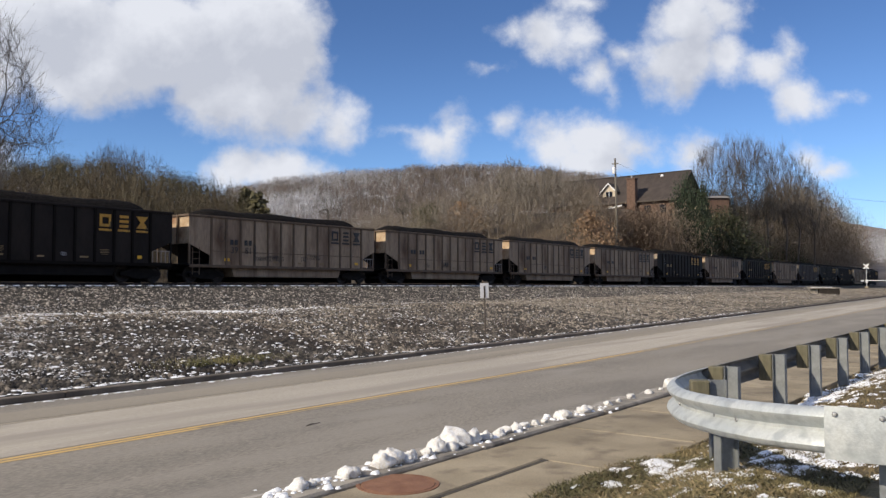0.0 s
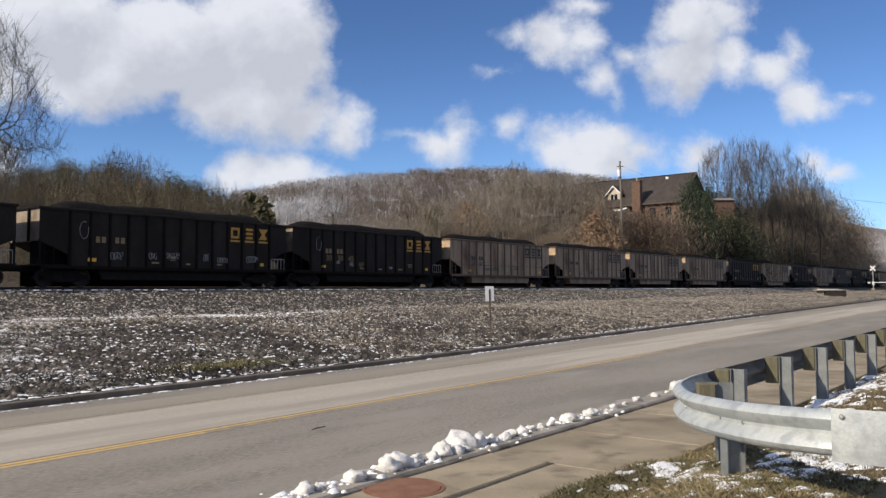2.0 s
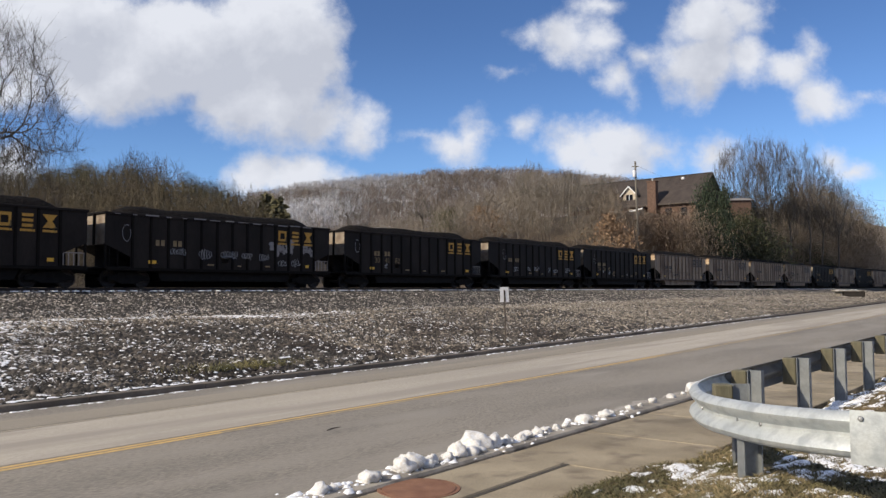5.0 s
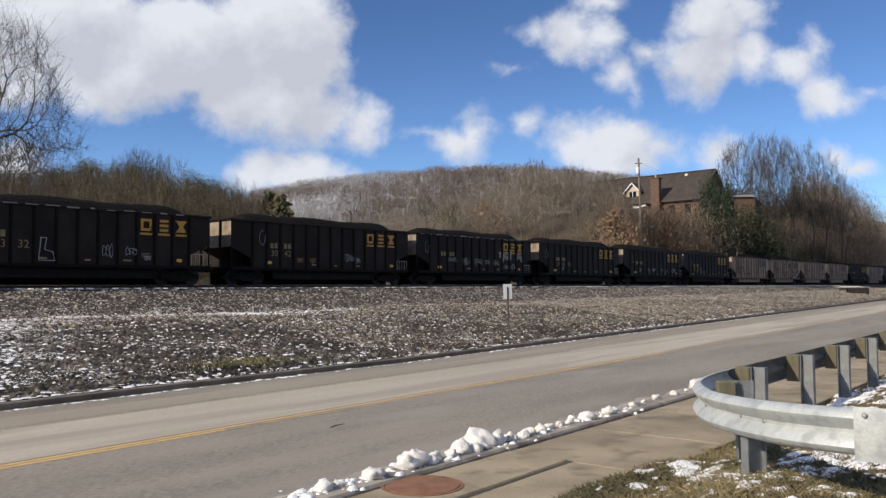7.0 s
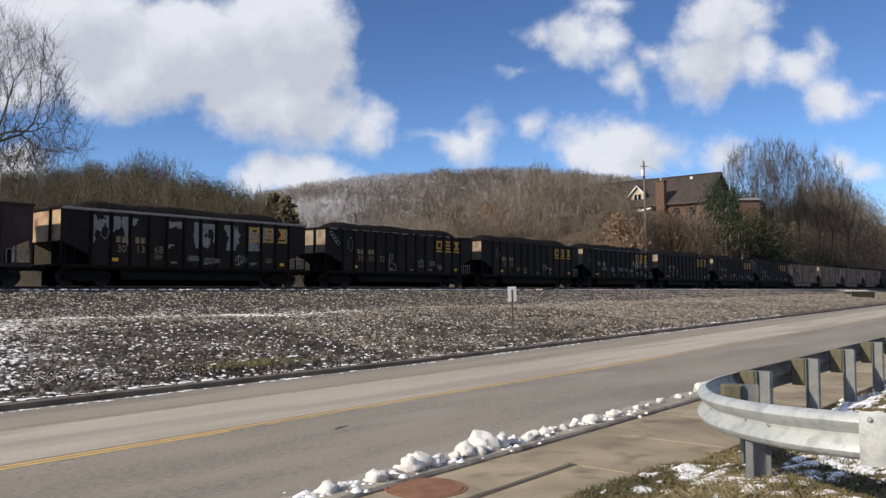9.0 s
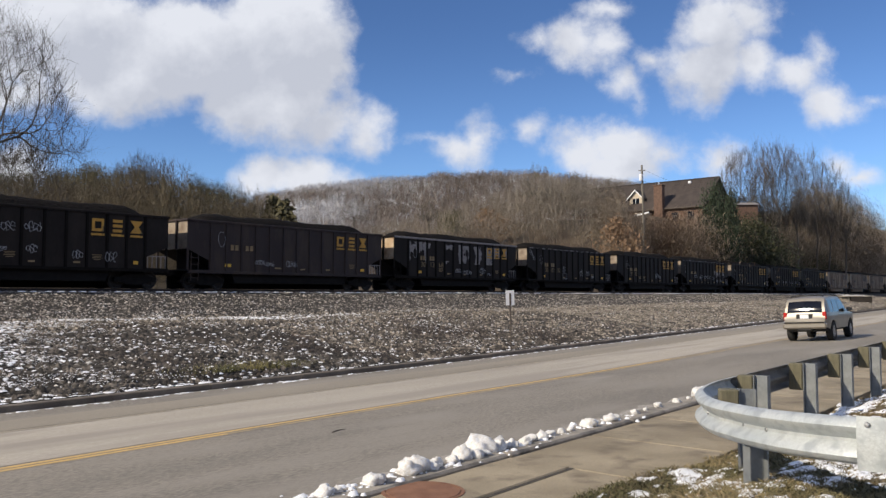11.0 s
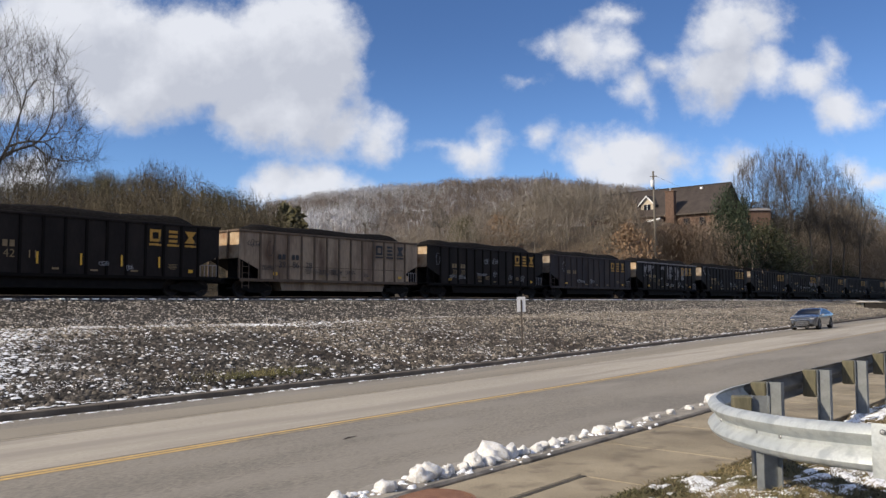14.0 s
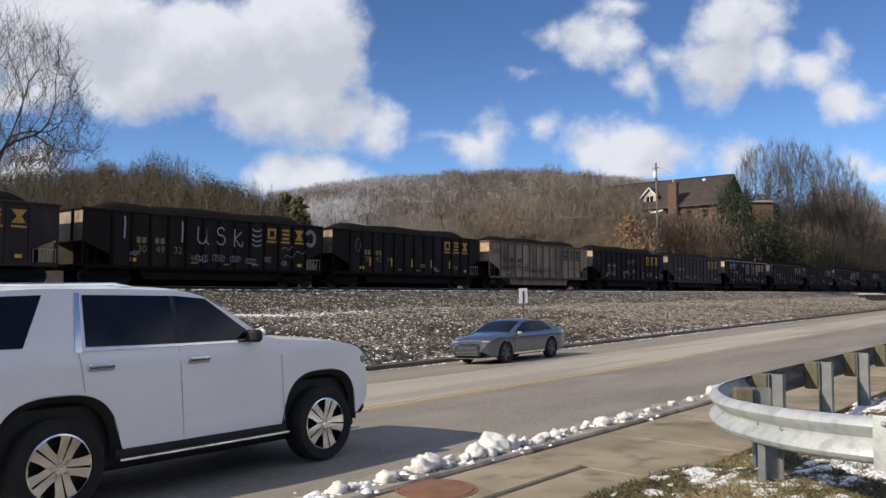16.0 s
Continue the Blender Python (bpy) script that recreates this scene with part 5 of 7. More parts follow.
plant("middle_forked_woods", UNIT_FORK, belt(26, 190, *SKY_B, (106, 165), 0.7, 1.04, 15), "bark_pale", "bare forked trees climbing the hillside")
plant("middle_tall_trees", UNIT_FORK, belt(7, 30, [885, 905, 930, 990, 1030, 1055], [296, 276, 290, 288, 298, 322], (118, 155), 0.9, 1.0, 18), "bark_pale", "tall pale bare trees on the hillside")
plant("middle_brush", UNIT_BRUSH, belt(8, 230, [440, 700, 900, 1050, 1240], [440, 425, 400, 380, 385], (85, 140), 0.5, 1.0, 7), "bush", "dry reddish brush below the woods")
plant("middle_pines", UNIT_PINE, belt(9, 8, [745, 775], [360, 356], (112, 125), 0.8, 1.0, 9), "pine", "dull green pines in the bare hillside woods")

SKY_D = ([1232, 1300, 1340, 1360, 1380, 1410, 1430, 1450, 1480, 1500, 1520, 1545], [366, 360, 352, 336, 306, 290, 302, 320, 346, 368, 398, 428])
plant("right_woods", UNIT_BARE, belt(11, 330, *SKY_D, (150, 260), 0.55, 1.0, 20), "bark_brown", "dense bare brown woods on the bluff over the railway")
plant("right_forked_woods", UNIT_FORK, belt(27, 170, *SKY_D, (146, 240), 0.6, 1.02, 20), "bark_brown", "bare forked trees on the bluff over the railway")
plant("bluff_end_woods", UNIT_BARE, belt(18, 110, [1420, 1450, 1480, 1500, 1520, 1545], [292, 318, 346, 368, 398, 428], (205, 330), 0.6, 1.0, 30), "bark_brown", "bare brown woods where the bluff falls away")
plant("far_end_woods", UNIT_BARE, belt(28, 60, [1500, 1540, 1580, 1660], [402, 400, 404, 402], (330, 420), 0.7, 1.0, 30), "frosted", "pale bare woods far along the railway")
plant("right_brush", UNIT_THICKET, belt(12, 330, [1060, 1150, 1250, 1340, 1400, 1480, 1530], [378, 375, 366, 356, 352, 388, 436], (125, 235), 0.6, 1.0, 13), "bush", "dry brown brush on the bluff")
plant("house_brush", UNIT_THICKET, belt(14, 190, [1035, 1060, 1100, 1128, 1150, 1190, 1215], [348, 364, 370, 360, 352, 350, 362], (111, 124), 0.85, 1.0, 18), "bush", "dry reddish brush in front of the house")
plant("bluff_evergreens", UNIT_SHRUB, belt(17, 80, [1290, 1350, 1420, 1500], [405, 416, 432, 458], (130, 200), 0.5, 1.0, 7), "evergreen_bush", "dark evergreen scrub at the foot of the bluff")
plant("house_trees", UNIT_FORK, belt(15, 16, [1030, 1050, 1066], [312, 322, 350], (104, 118), 0.9, 1.0, 16), "bark_brown", "bare trees at the end of the house")
plant("right_evergreens", UNIT_SHRUB, belt(13, 150, [1215, 1240, 1270, 1310, 1350], [385, 380, 370, 388, 418], (124, 140), 0.7, 1.0, 16), "evergreen_bush", "dark green evergreen shrubs below the house")

# far ridge, frosted along its top
RIDGE = ([300, 440, 500, 560, 620, 700, 730, 780, 830, 880, 960, 1060, 1200, 1400, 1600], [345, 336, 324, 318, 311, 309, 303, 304, 301, 302, 308, 320, 340, 372, 400])


def ridge_z(px, d):
    """The ridge climbs from its foot at 300 m to its crest at 560 m."""
    crest = top_at(px, float(np.interp(px, *RIDGE)) + 16, 560)
    t = smooth(230, 560, d)
    return float(1.0 + (crest - 1.0) * t - 40 * smooth(570, 800, d))


def ridge_point(i, j):
    px, d = 120 + i * 12, 225 + j * 14
    x, y = bearing(px, d)
    return (x, y, ridge_z(px, d) + 3 * noise.noise(Vector((x * 0.02, y * 0.02, 0))))


solid("far_ridge", Build().grid(ridge_point, 126, 42), "ridge_soil", "far wooded ridge dusted with snow", "hill", kind="structure", smooth=True)
gg = random.Random(77)
low, high = [], []
for i in range(8200):
    px, d = gg.uniform(400, 1120), 250 + 325 * gg.random() ** 0.8
    x, y = bearing(px, d)
    frost = 0.75 * float(smooth(790, 560, px)) * float(smooth(290, 400, d)) * float(smooth(-0.25, 0.25, noise.noise(Vector((x * 0.018, y * 0.018, 5.0))))) + 0.14
    (high if gg.random() < frost else low).append((x, y, ridge_z(px, d) - 0.5, gg.uniform(5.5, 10.5), gg.randrange(50)))
UNIT_FAR = [fuzzy(140 + i, 0.36, 0.14, 9, 54, 0.19, 0.0070, 0.009, 0.8, False) for i in range(6)]
plant("ridge_woods", UNIT_FAR, low, "ridge_wood", "bare grey-brown woods on the far ridge")
plant("frosted_woods", UNIT_FAR, high, "frosted", "frost-whitened bare woods along the ridge crest, haze in their colour")


def tree(name, seed, x, y, height, width, mat, label, ends=600, base=0.2, trunk_r=0.2, twig_r=0.012, fine=3, ground=None):
    """A bare tree of its own, with trunk and crown."""
    z = float(hill_z(x, y)) - 0.2 if ground is None else ground
    ob = thing(name, label, "tree", at=pose(x, y, z))
    limb, twig = vase(seed, height, width, ends, base, trunk_r, twig_r, fine)
    for nm, q, s in (("trunk", limb, 5), ("crown", twig, 1)):
        v, f = strips(q, s)
        part(nm, raw_mesh(nm, v, f, mat), mat, ob, "leafless crown of fine twigs" if nm == "crown" else "")
    return ob


# the big tree at the edge of the view and a smaller one before it
tx, ty = bearing(-105, 66)
tree("bare_tree", 301, tx, ty, 22.5, 15.5, "bark", "large leafless grey tree behind the railway", 2600, 0.14, 0.30, 0.013, 4, 0.8)
tx, ty = bearing(-45, 62)
tree("bare_tree", 322, tx, ty, 12.0, 9.5, "bark", "leafless grey tree behind the railway", 1200, 0.12, 0.18, 0.012, 4, 0.8)
for s, px, py, d, w, n in ((311, 908, 274, 128, 6.0, 420), (317, 972, 288, 130, 5.0, 300), (318, 1035, 300, 124, 5.5, 320), (312, 582, 322, 190, 8.0, 420), (319, 712, 338, 140, 5.0, 300),
                           (313, 1278, 240, 150, 11.0, 1300), (320, 1325, 235, 153, 10.0, 1200), (314, 1256, 262, 149, 7.0, 500), (315, 1352, 242, 156, 7.5, 700), (321, 1388, 252, 164, 8.0, 700),
                           (323, 1415, 266, 168, 7.5, 600), (324, 1303, 262, 148, 7.0, 500), (325, 1440, 300, 172, 6.5, 400)):
    tx, ty = bearing(px, d)
    h = top_at(px, py, d) - float(hill_z(tx, ty))
    tree("bare_tree", s, tx, ty, h, w, "bark_grey", "tall leafless pale-barked tree in the woods", n, 0.16, 0.20, 0.0135, 7)


def crown_tree(name, unit, px, py, d, width, mat, label):
    x, y = bearing(px, d)
    z = float(hill_z(x, y)) - 0.1
    h = top_at(px, py, d) - z
    ob = thing(name, label, "tree", at=pose(x, y, z))
    v, f = unit
    s = np.array([width, width, h])
    part("crown", raw_mesh("crown", v[:-6] * s, f[:-3], mat), mat, ob)
    part("trunk", Build().tube([(0, 0, 0), (0.05, 0, h * 0.5), (0, 0, h * 0.9)], [h * 0.025, h * 0.018, 0.02], 7), "bark", ob)
    return ob


UNIT_OAK_RICH = leafy(201, 1.0, 0.5, 3200, 0.028, low=0.15, clumps=36)
UNIT_CEDAR_RICH = leafy(202, 1.0, 0.5, 9000, 0.019, cone=0.45, low=0.03, clumps=44)
crown_tree("oak_tree", UNIT_OAK_RICH, 822, 358, 122, 6.5, "oak_leaf", "oak with dead rust-brown leaves at the edge of the woods")
crown_tree("oak_tree", UNIT_OAK_RICH, 1048, 376, 104, 6.0, "oak_leaf", "oak with dead rust-brown leaves below the house")
crown_tree("cedar_tree", UNIT_CEDAR_RICH, 1213, 320, 122, 5.2, "cedar", "dark green cedar beside the house")
crown_tree("cedar_tree", UNIT_CEDAR_RICH, 1240, 336, 121, 4.6, "cedar", "dark green cedar beside the house")


# ---- house on the bluff ----
def house():
    """Its ridge runs across the railway's line; local Y from the near gable to the far one, Z from the world's zero."""
    ob = thing("house", "brick house with a steep dark shingle roof on the bluff", "house", at=pose(132.5, 49.3, 0, 0, 0, -2))
    L, D, EV, RG = 25.0, 6.0, 15.8, 21.0
    part("wall", Build().box((0, L / 2, 11.3), (2 * D - 0.9, L - 0.9, 9.4), 0.03), "house_brick", ob, "red-brown brick wall")
    for y in (0.45, L - 0.75):
        part("gable_wall", Build().prism([(-D + 0.45, EV + 0.2), (D - 0.45, EV + 0.2), (0, RG - 0.3)], y, y + 0.3, "Y"), "house_brick", ob)
    lo = EV - 0.05
    for s in (-1, 1):
        vs = [(s * (D + 0.1), -0.2, lo), (s * (D + 0.1), L + 0.2, lo), (0, L + 0.2, RG), (0, -0.2, RG)]
        vs = [(x, y, z - 0.22) for x, y, z in vs] + vs
        part("roof", Build().add(vs, [(0, 1, 2, 3), (4, 5, 6, 7), (0, 1, 5, 4), (1, 2, 6, 5), (2, 3, 7, 6), (3, 0, 4, 7)]), "roof", ob, "dark brown shingle roof slope")
        part("eave_board", Build().box((s * (D + 0.12), L / 2, lo - 0.12), (0.06, L + 0.4, 0.2), 0.01), "sign_dark", ob)
    # courses of shingles on the slope that faces the railway
    tilt = math.degrees(math.atan2(RG - EV, D))
    for i in range(24):
        t = (i + 0.5) / 24
        part("shingle_course", Build().box((0, L / 2, 0), (0.30, L + 0.36, 0.02), 0.004), "roof", ob, at=pose(-D * (1 - t), 0, lo + (RG - lo) * t + 0.02, 0, -tilt + 3, 0))
    part("ridge_cap", Build().box((0, L / 2, RG + 0.03), (0.4, L + 0.4, 0.08), 0.02), "roof", ob)
    for y in (-0.22, L + 0.22):
        part("barge_board", Build().prism([(-D - 0.1, lo - 0.26), (-D - 0.1, lo - 0.02), (0, RG), (D + 0.1, lo - 0.02), (D + 0.1, lo - 0.26), (0, RG - 0.26)], y - 0.04, y + 0.04, "Y"), "sign_dark", ob)
    ch = part("chimney", Build().box((-D - 0.1, 7.7, 14.6), (1.0, 1.55, 10.0), 0.05), "house_brick", ob, "tall brown brick chimney")
    part("chimney_cap", Build().box((-D - 0.1, 7.7, 19.6), (1.2, 1.75, 0.2), 0.04), "house_brick", ch)
    part("flue", Build().lathe([(0.13, 19.6), (0.13, 20.0), (0.2, 20.02), (0.2, 20.12), (0.0, 20.16)], 10, "Z", (-D - 0.1, 7.7, 0)), "grey_metal", ch)
    # dormer with cream gable
    dy = 12.8
    dm = part("dormer", Build().prism([(dy - 1.2, 16.4), (dy + 1.2, 16.4), (dy + 1.2, 18.1), (dy, 19.3), (dy - 1.2, 18.1)], -4.6, -1.4, "X"), "siding", ob, "cream sided dormer")
    for s in (-1, 1):
        part("dormer_roof", Build().prism([(dy, 19.32), (dy, 19.5), (dy + s * 1.65, 17.85), (dy + s * 1.65, 17.67)], -4.95, -1.2, "X"), "roof", dm)
        part("dormer_trim", Build().prism([(dy, 19.22), (dy, 19.46), (dy + s * 1.65, 17.81), (dy + s * 1.65, 17.57)], -5.02, -4.92, "X"), "sign_white", dm, "white dormer trim")
    wn = part("window", Build().box((-4.62, dy, 17.4), (0.06, 1.25, 1.05), 0.01), "glass", dm)
    part("window_bar", Build().box((-4.66, dy, 17.4), (0.05, 0.09, 1.05), 0.01), "sign_white", wn)
    part("window_bar", Build().box((-4.66, dy, 16.86), (0.05, 1.4, 0.09), 0.01), "sign_white", wn)
    # porch gable beside the chimney
    pw = part("porch_wall", Build().box((-D - 0.7, 10.4, 12.6), (1.2, 2.6, 5.0), 0.03), "siding", ob, "pale porch wall")
    part("porch_roof", Build().prism([(8.8, 15.1), (8.8, 15.28), (12.2, 14.7), (12.2, 14.5)], -D - 1.7, -D + 0.4, "X"), "roof", ob)
    part("porch_trim", Build().prism([(8.8, 14.95), (8.8, 15.17), (12.2, 14.6), (12.2, 14.38)], -D - 1.78, -D - 1.68, "X"), "sign_white", ob, "white porch trim")
    for s in (-0.6, 0.6):
        part("window", Build().box((-D - 1.32, 10.4 + s, 13.6), (0.05, 0.8, 1.1), 0.01), "glass", pw)
    part("roof_vent", Build().box((-0.9, 4.6, 20.4), (0.4, 0.5, 0.4), 0.05), "sign_white", ob)
    part("roof_vent", Build().box((-1.2, 9.6, 20.1), (0.25, 0.3, 0.5), 0.05), "grey_metal", ob)
    for y in (2.5, 5.2):
        part("window", Build().box((-D + 0.42, y, 14.3), (0.06, 1.1, 1.3), 0.01), "glass", ob)
    return ob


house()
gar = thing("garage", "low red brick outbuilding with a pale eave", "outbuilding", at=pose(137.5, 46.9, 12.9, 0, 0, 38))
part("wall", Build().box((0, 0, 1.2), (4, 3.4, 4.4), 0.03), "house_brick", gar)
part("roof", Build().prism([(-2.3, 3.4), (2.3, 3.4), (0, 4.0)], -1.9, 1.9, "Y"), "peeled", gar, "pale low roof")

# ---- poles, signals ----
px_, py_ = bearing(1094, 110)
pole = thing("utility_pole", "weathered wooden utility pole with a grey transformer", "utility pole", at=pose(px_, py_, float(hill_z(px_, py_)), 0, -1.8, 0))
H_ = 18.7 - float(hill_z(px_, py_))
part("pole", Build().tube([(0, 0, -0.5), (0, 0, H_)], [0.19, 0.12], 10), "pole_wood", pole)
part("crossarm", Build().box((0, 0, H_ - 0.7), (0.12, 0.9, 0.12), 0.02), "pole_wood", pole, at=pose(0, 0, 0, 0, 0, 30))
part("transformer", Build().lathe([(0, 0), (0.22, 0), (0.24, 0.1), (0.24, 0.8), (0.2, 0.88), (0, 0.9)], 14, "Z", (-0.36, 0, H_ - 2.1)), "sign_white", pole, "pale steel transformer can", True)
px2, py2 = bearing(1178, 117)
p2 = thing("utility_pole", "short grey wooden pole behind the train", "utility pole", at=pose(px2, py2, float(hill_z(px2, py2)) - 0.3))
part("pole", Build().tube([(0, 0, 0), (0, 0, 9.2 - float(hill_z(px2, py2)))], [0.17, 0.13], 10), "pole_wood", p2)

for (xa, ya, za), (xb, yb, zb), nm in (((px_, py_, 18.2), (127, 47, 17.5), "service"), ((215, 44, 23.0), (300, 30, 27), "far")):
    pts = [(xa + (xb - xa) * t / 10, ya + (yb - ya) * t / 10, za + (zb - za) * t / 10 - 0.6 * (1 - (t / 5 - 1) ** 2)) for t in range(11)]
    solid("overhead_cable", Build().tube(pts, 0.01 if nm == "service" else 0.03, 4), "black_plastic", "thin black overhead cable", "cable")


def crossing_signal(x, y, z, turn, label):
    ob = thing("crossing_signal", label, "railway signal", at=pose(x, y, z, 0, 0, turn))
    part("mast", Build().tube([(0, 0, 0), (0, 0, 4.2)], 0.07, 10), "grey_metal", ob)
    for s in (-1, 1):
        part("crossbuck_board", Build().box((0, 0, 0), (0.03, 1.2, 0.2), 0.008), "sign_white", ob, "white crossbuck board", at=pose(-0.09 - 0.02 * s, 0, 3.75, 45 * s))
        part("lamp", Build().lathe([(0, -0.05), (0.16, -0.03), (0.16, 0.06), (0, 0.08)], 14, "X", (-0.12, 0.42 * s, 2.75)), "sign_dark", ob)
        part("lamp_hood", Build().lathe([(0.16, -0.3), (0.17, -0.3), (0.17, 0.0), (0.16, 0.0)], 14, "X", (-0.1, 0.42 * s, 2.75)), "sign_dark", ob)
    part("lamp_arm", Build().box((-0.05, 0, 2.75), (0.06, 0.95, 0.06), 0.01), "grey_metal", ob)
    part("gate_box", Build().box((0.15, 0, 1.1), (0.4, 0.35, 0.6), 0.04), "sign_white", ob)
    part("gate_arm", Build().box((-0.2, -3.2, 1.25), (0.05, 6.6, 0.1), 0.01), "sign_white", ob, "white lowered gate arm")
    part("counterweight", Build().box((-0.2, 0.6, 1.2), (0.12, 0.5, 0.3), 0.02), "grey_metal", ob)
    part("base", Build().box((0, 0, 0.05), (0.6, 0.6, 0.3), 0.04), "concrete", ob)
    return ob


sx, sy = bearing(1533, 160)
crossing_signal(sx, sy, float(bank_z(sx, sy)) + 0.25, 0, "railway crossing signal with white crossbuck and lowered gate")
sx, sy = bearing(1237, 150)
wl = thing("signal_post", "grey trackside post with two small white boards", "railway signal", at=pose(sx, sy, float(hill_z(sx, sy))))
part("post", Build().tube([(0, 0, -0.5), (0, 0, 7.4 - float(hill_z(sx, sy)))], 0.08, 8), "grey_metal", wl)
for s in (-1, 1):
    part("board", Build().box((-0.1, 0.4 * s, 7.3 - float(hill_z(sx, sy)) + 0.15 * s), (0.06, 0.5, 0.5), 0.02), "sign_white", wl)

# culvert in the bank
cx, cy = bearing(1458, 107)
cul = thing("culvert", "concrete culvert slab over a dark mouth in the bank", "culvert", at=pose(cx, cy, float(bank_z(cx, cy)) + 0.10, 0, 0, -62))
part("top_slab", Build().box((0, 0.2, 0.62), (3.1, 2.6, 0.16), 0.03), "kerb", cul)
part("slab_snow", Build().box((-0.3, 0.1, 0.72), (2.2, 1.2, 0.05), 0.02), "snow", cul, "thin snow on the slab")
# no hollow here: a solid block painted as the mouth's shade
part("mouth", Build().box((0.3, 0.1, -0.4), (2.3, 2.2, 1.9), 0.02), "mouth_shade", cul, "solid block coloured near-black for the shade in the mouth")
part("wing_wall", Build().box((-1.1, 0.3, -0.2), (0.28, 2.2, 1.5), 0.03), "kerb", cul)


# ---- guard rail ----
RAIL_Y = 3.40
# the end bends back from the road: x, y and the height of the beam's middle
BEND = [(9.6, 3.40, 0.825), (8.9, 3.385, 0.825), (8.2, 3.25, 0.83), (7.62, 3.0, 0.845), (7.12, 2.70, 0.87), (6.70, 2.36, 0.905), (6.34, 2.02, 0.94), (6.06, 1.68, 0.975), (5.92, 1.34, 0.998), (5.90, 1.02, 1.005), (5.96, 0.66, 1.005), (6.12, 0.30, 1.005)]


def glide(knots, steps=5):
    """A smooth curve through the knots."""
    out = []
    k = [np.array(q, float) for q in knots]
    for i in range(len(k) - 1):
        a, b, c, d = k[max(i - 1, 0)], k[i], k[i + 1], k[min(i + 2, len(k) - 1)]
        for n in range(steps):
            t = n / steps
            out.append(tuple(0.5 * (2 * b + (c - a) * t + (2 * a - 5 * b + 4 * c - d) * t * t + (3 * b - a - 3 * c + d) * t ** 3)))
    return out + [tuple(k[-1])]


W_PROFILE = [(0.0, 0.156), (0.03, 0.152), (0.066, 0.128), (0.083, 0.098), (0.072, 0.068), (0.03, 0.032), (0.006, 0.012), (0.006, -0.012), (0.03, -0.032), (0.072, -0.068), (0.083, -0.098), (0.066, -0.128), (0.03, -0.152), (0.0, -0.156)]


def sweep(pts, prof, thick=0.004):
    """A folded steel sheet along a path (x, y, z); its humps face outward."""
    b = Build()
    loop = prof + [(n - thick, z) for n, z in prof[::-1]]
    m = len(loop)
    vs, fs = [], []
    for i, (x, y, zc) in enumerate(pts):
        xa, ya = pts[max(i - 1, 0)][:2]
        xb, yb = pts[min(i + 1, len(pts) - 1)][:2]
        d = math.hypot(xb - xa, yb - ya)
        tx_, ty_ = (xb - xa) / d, (yb - ya) / d
        for n, z in loop:
            vs.append((x + ty_ * n, y - tx_ * n, zc + z))
        if i:
            for k in range(m):
                k2 = (k + 1) % m
                fs.append(((i - 1) * m + k, i * m + k, i * m + k2, (i - 1) * m + k2))
    fs.append(tuple(range(m)))
    fs.append(tuple(range((len(pts) - 1) * m, len(pts) * m)))
    return b.add(vs, fs)


guard = thing("guard_rail", "galvanised steel guard rail on posts, its end curved back", "guard rail")
straight = [(float(x), RAIL_Y, 0.825 + float(rise(x))) for x in np.arange(46.0, 9.3, -1.0)] + [BEND[0]]
curve = glide(BEND)
# only this beam's back is seen, so its shade is coloured in
part("beam", sweep(straight, W_PROFILE), "zinc_shaded", guard, "folded steel beam, its shaded back coloured dark", True)
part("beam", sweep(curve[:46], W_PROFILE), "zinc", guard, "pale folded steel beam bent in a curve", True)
# blunt end piece lapped over the beam
flat_prof = [(0.088 + 0.012 * math.cos(z * 9), z * 1.13) for n, z in W_PROFILE]
part("end_shoe", sweep(curve[41:], flat_prof), "zinc", guard, "flat galvanised end piece", True)
bolt_me = Build().lathe([(0, 0.010), (0.014, 0.008), (0.019, 0.0)], 8, "X").mesh("bolt", "bolt", True)
for i, dz in ((42, 0.125), (46, 0.12), (8, 0.0), (17, 0.005), (30, 0.0)):
    x, y, z = curve[i]
    xb, yb, _ = curve[i + 1]
    a = math.atan2(yb - y, xb - x)
    o = 0.104 if i > 40 else 0.012
    part("bolt", bolt_me, "bolt", guard, "steel bolt head", at=pose(x + math.sin(a) * o, y - math.cos(a) * o, z + dz, 0, 0, math.degrees(a) - 90))


def post_at(x, y, turn, top=1.005, block=True):
    """A rolled steel post with its wooden spacer."""
    z0 = float(verge_z(x, y)) - 0.4
    p = Build()
    p.box((0, 0, (z0 + top) / 2), (0.010, 0.14, top - z0), 0.0)
    for s in (-0.076, 0.076):
        p.box((0, s, (z0 + top) / 2), (0.11, 0.013, top - z0), 0.002)
    m = pose(x, y, float(rise(x)), 0, 0, turn)
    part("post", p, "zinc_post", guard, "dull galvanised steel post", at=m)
    if block:
        part("spacer_block", Build().box((0, 0.172, top - 0.185), (0.16, 0.175, 0.36), 0.012), "block_wood", guard, "greenish treated wood block", at=m)


def verge_z(x, y):
    """The verge climbs away from the pavement."""
    return 0.15 + 0.03 * np.sin(x * 1.9) * np.sin(y * 2.3) + rise(x) + 0.32 * smooth(3.3, 2.0, y)


for i in range(18):
    post_at(9.65 + i * 2.0, RAIL_Y - 0.27, 0)
post_at(8.05, 2.76, 30, 1.03)
post_at(6.66, 2.22, 48, 0.98, False)
post_at(6.16, 0.96, 92, 1.02, False)

# ---- roadside sign ----
sgn = thing("road_sign", "small white road sign on a thin dark steel post", "road sign", at=pose(26.7, 18.45, float(bank_z(27.0, 18.45)), 0, -2.2, 0))
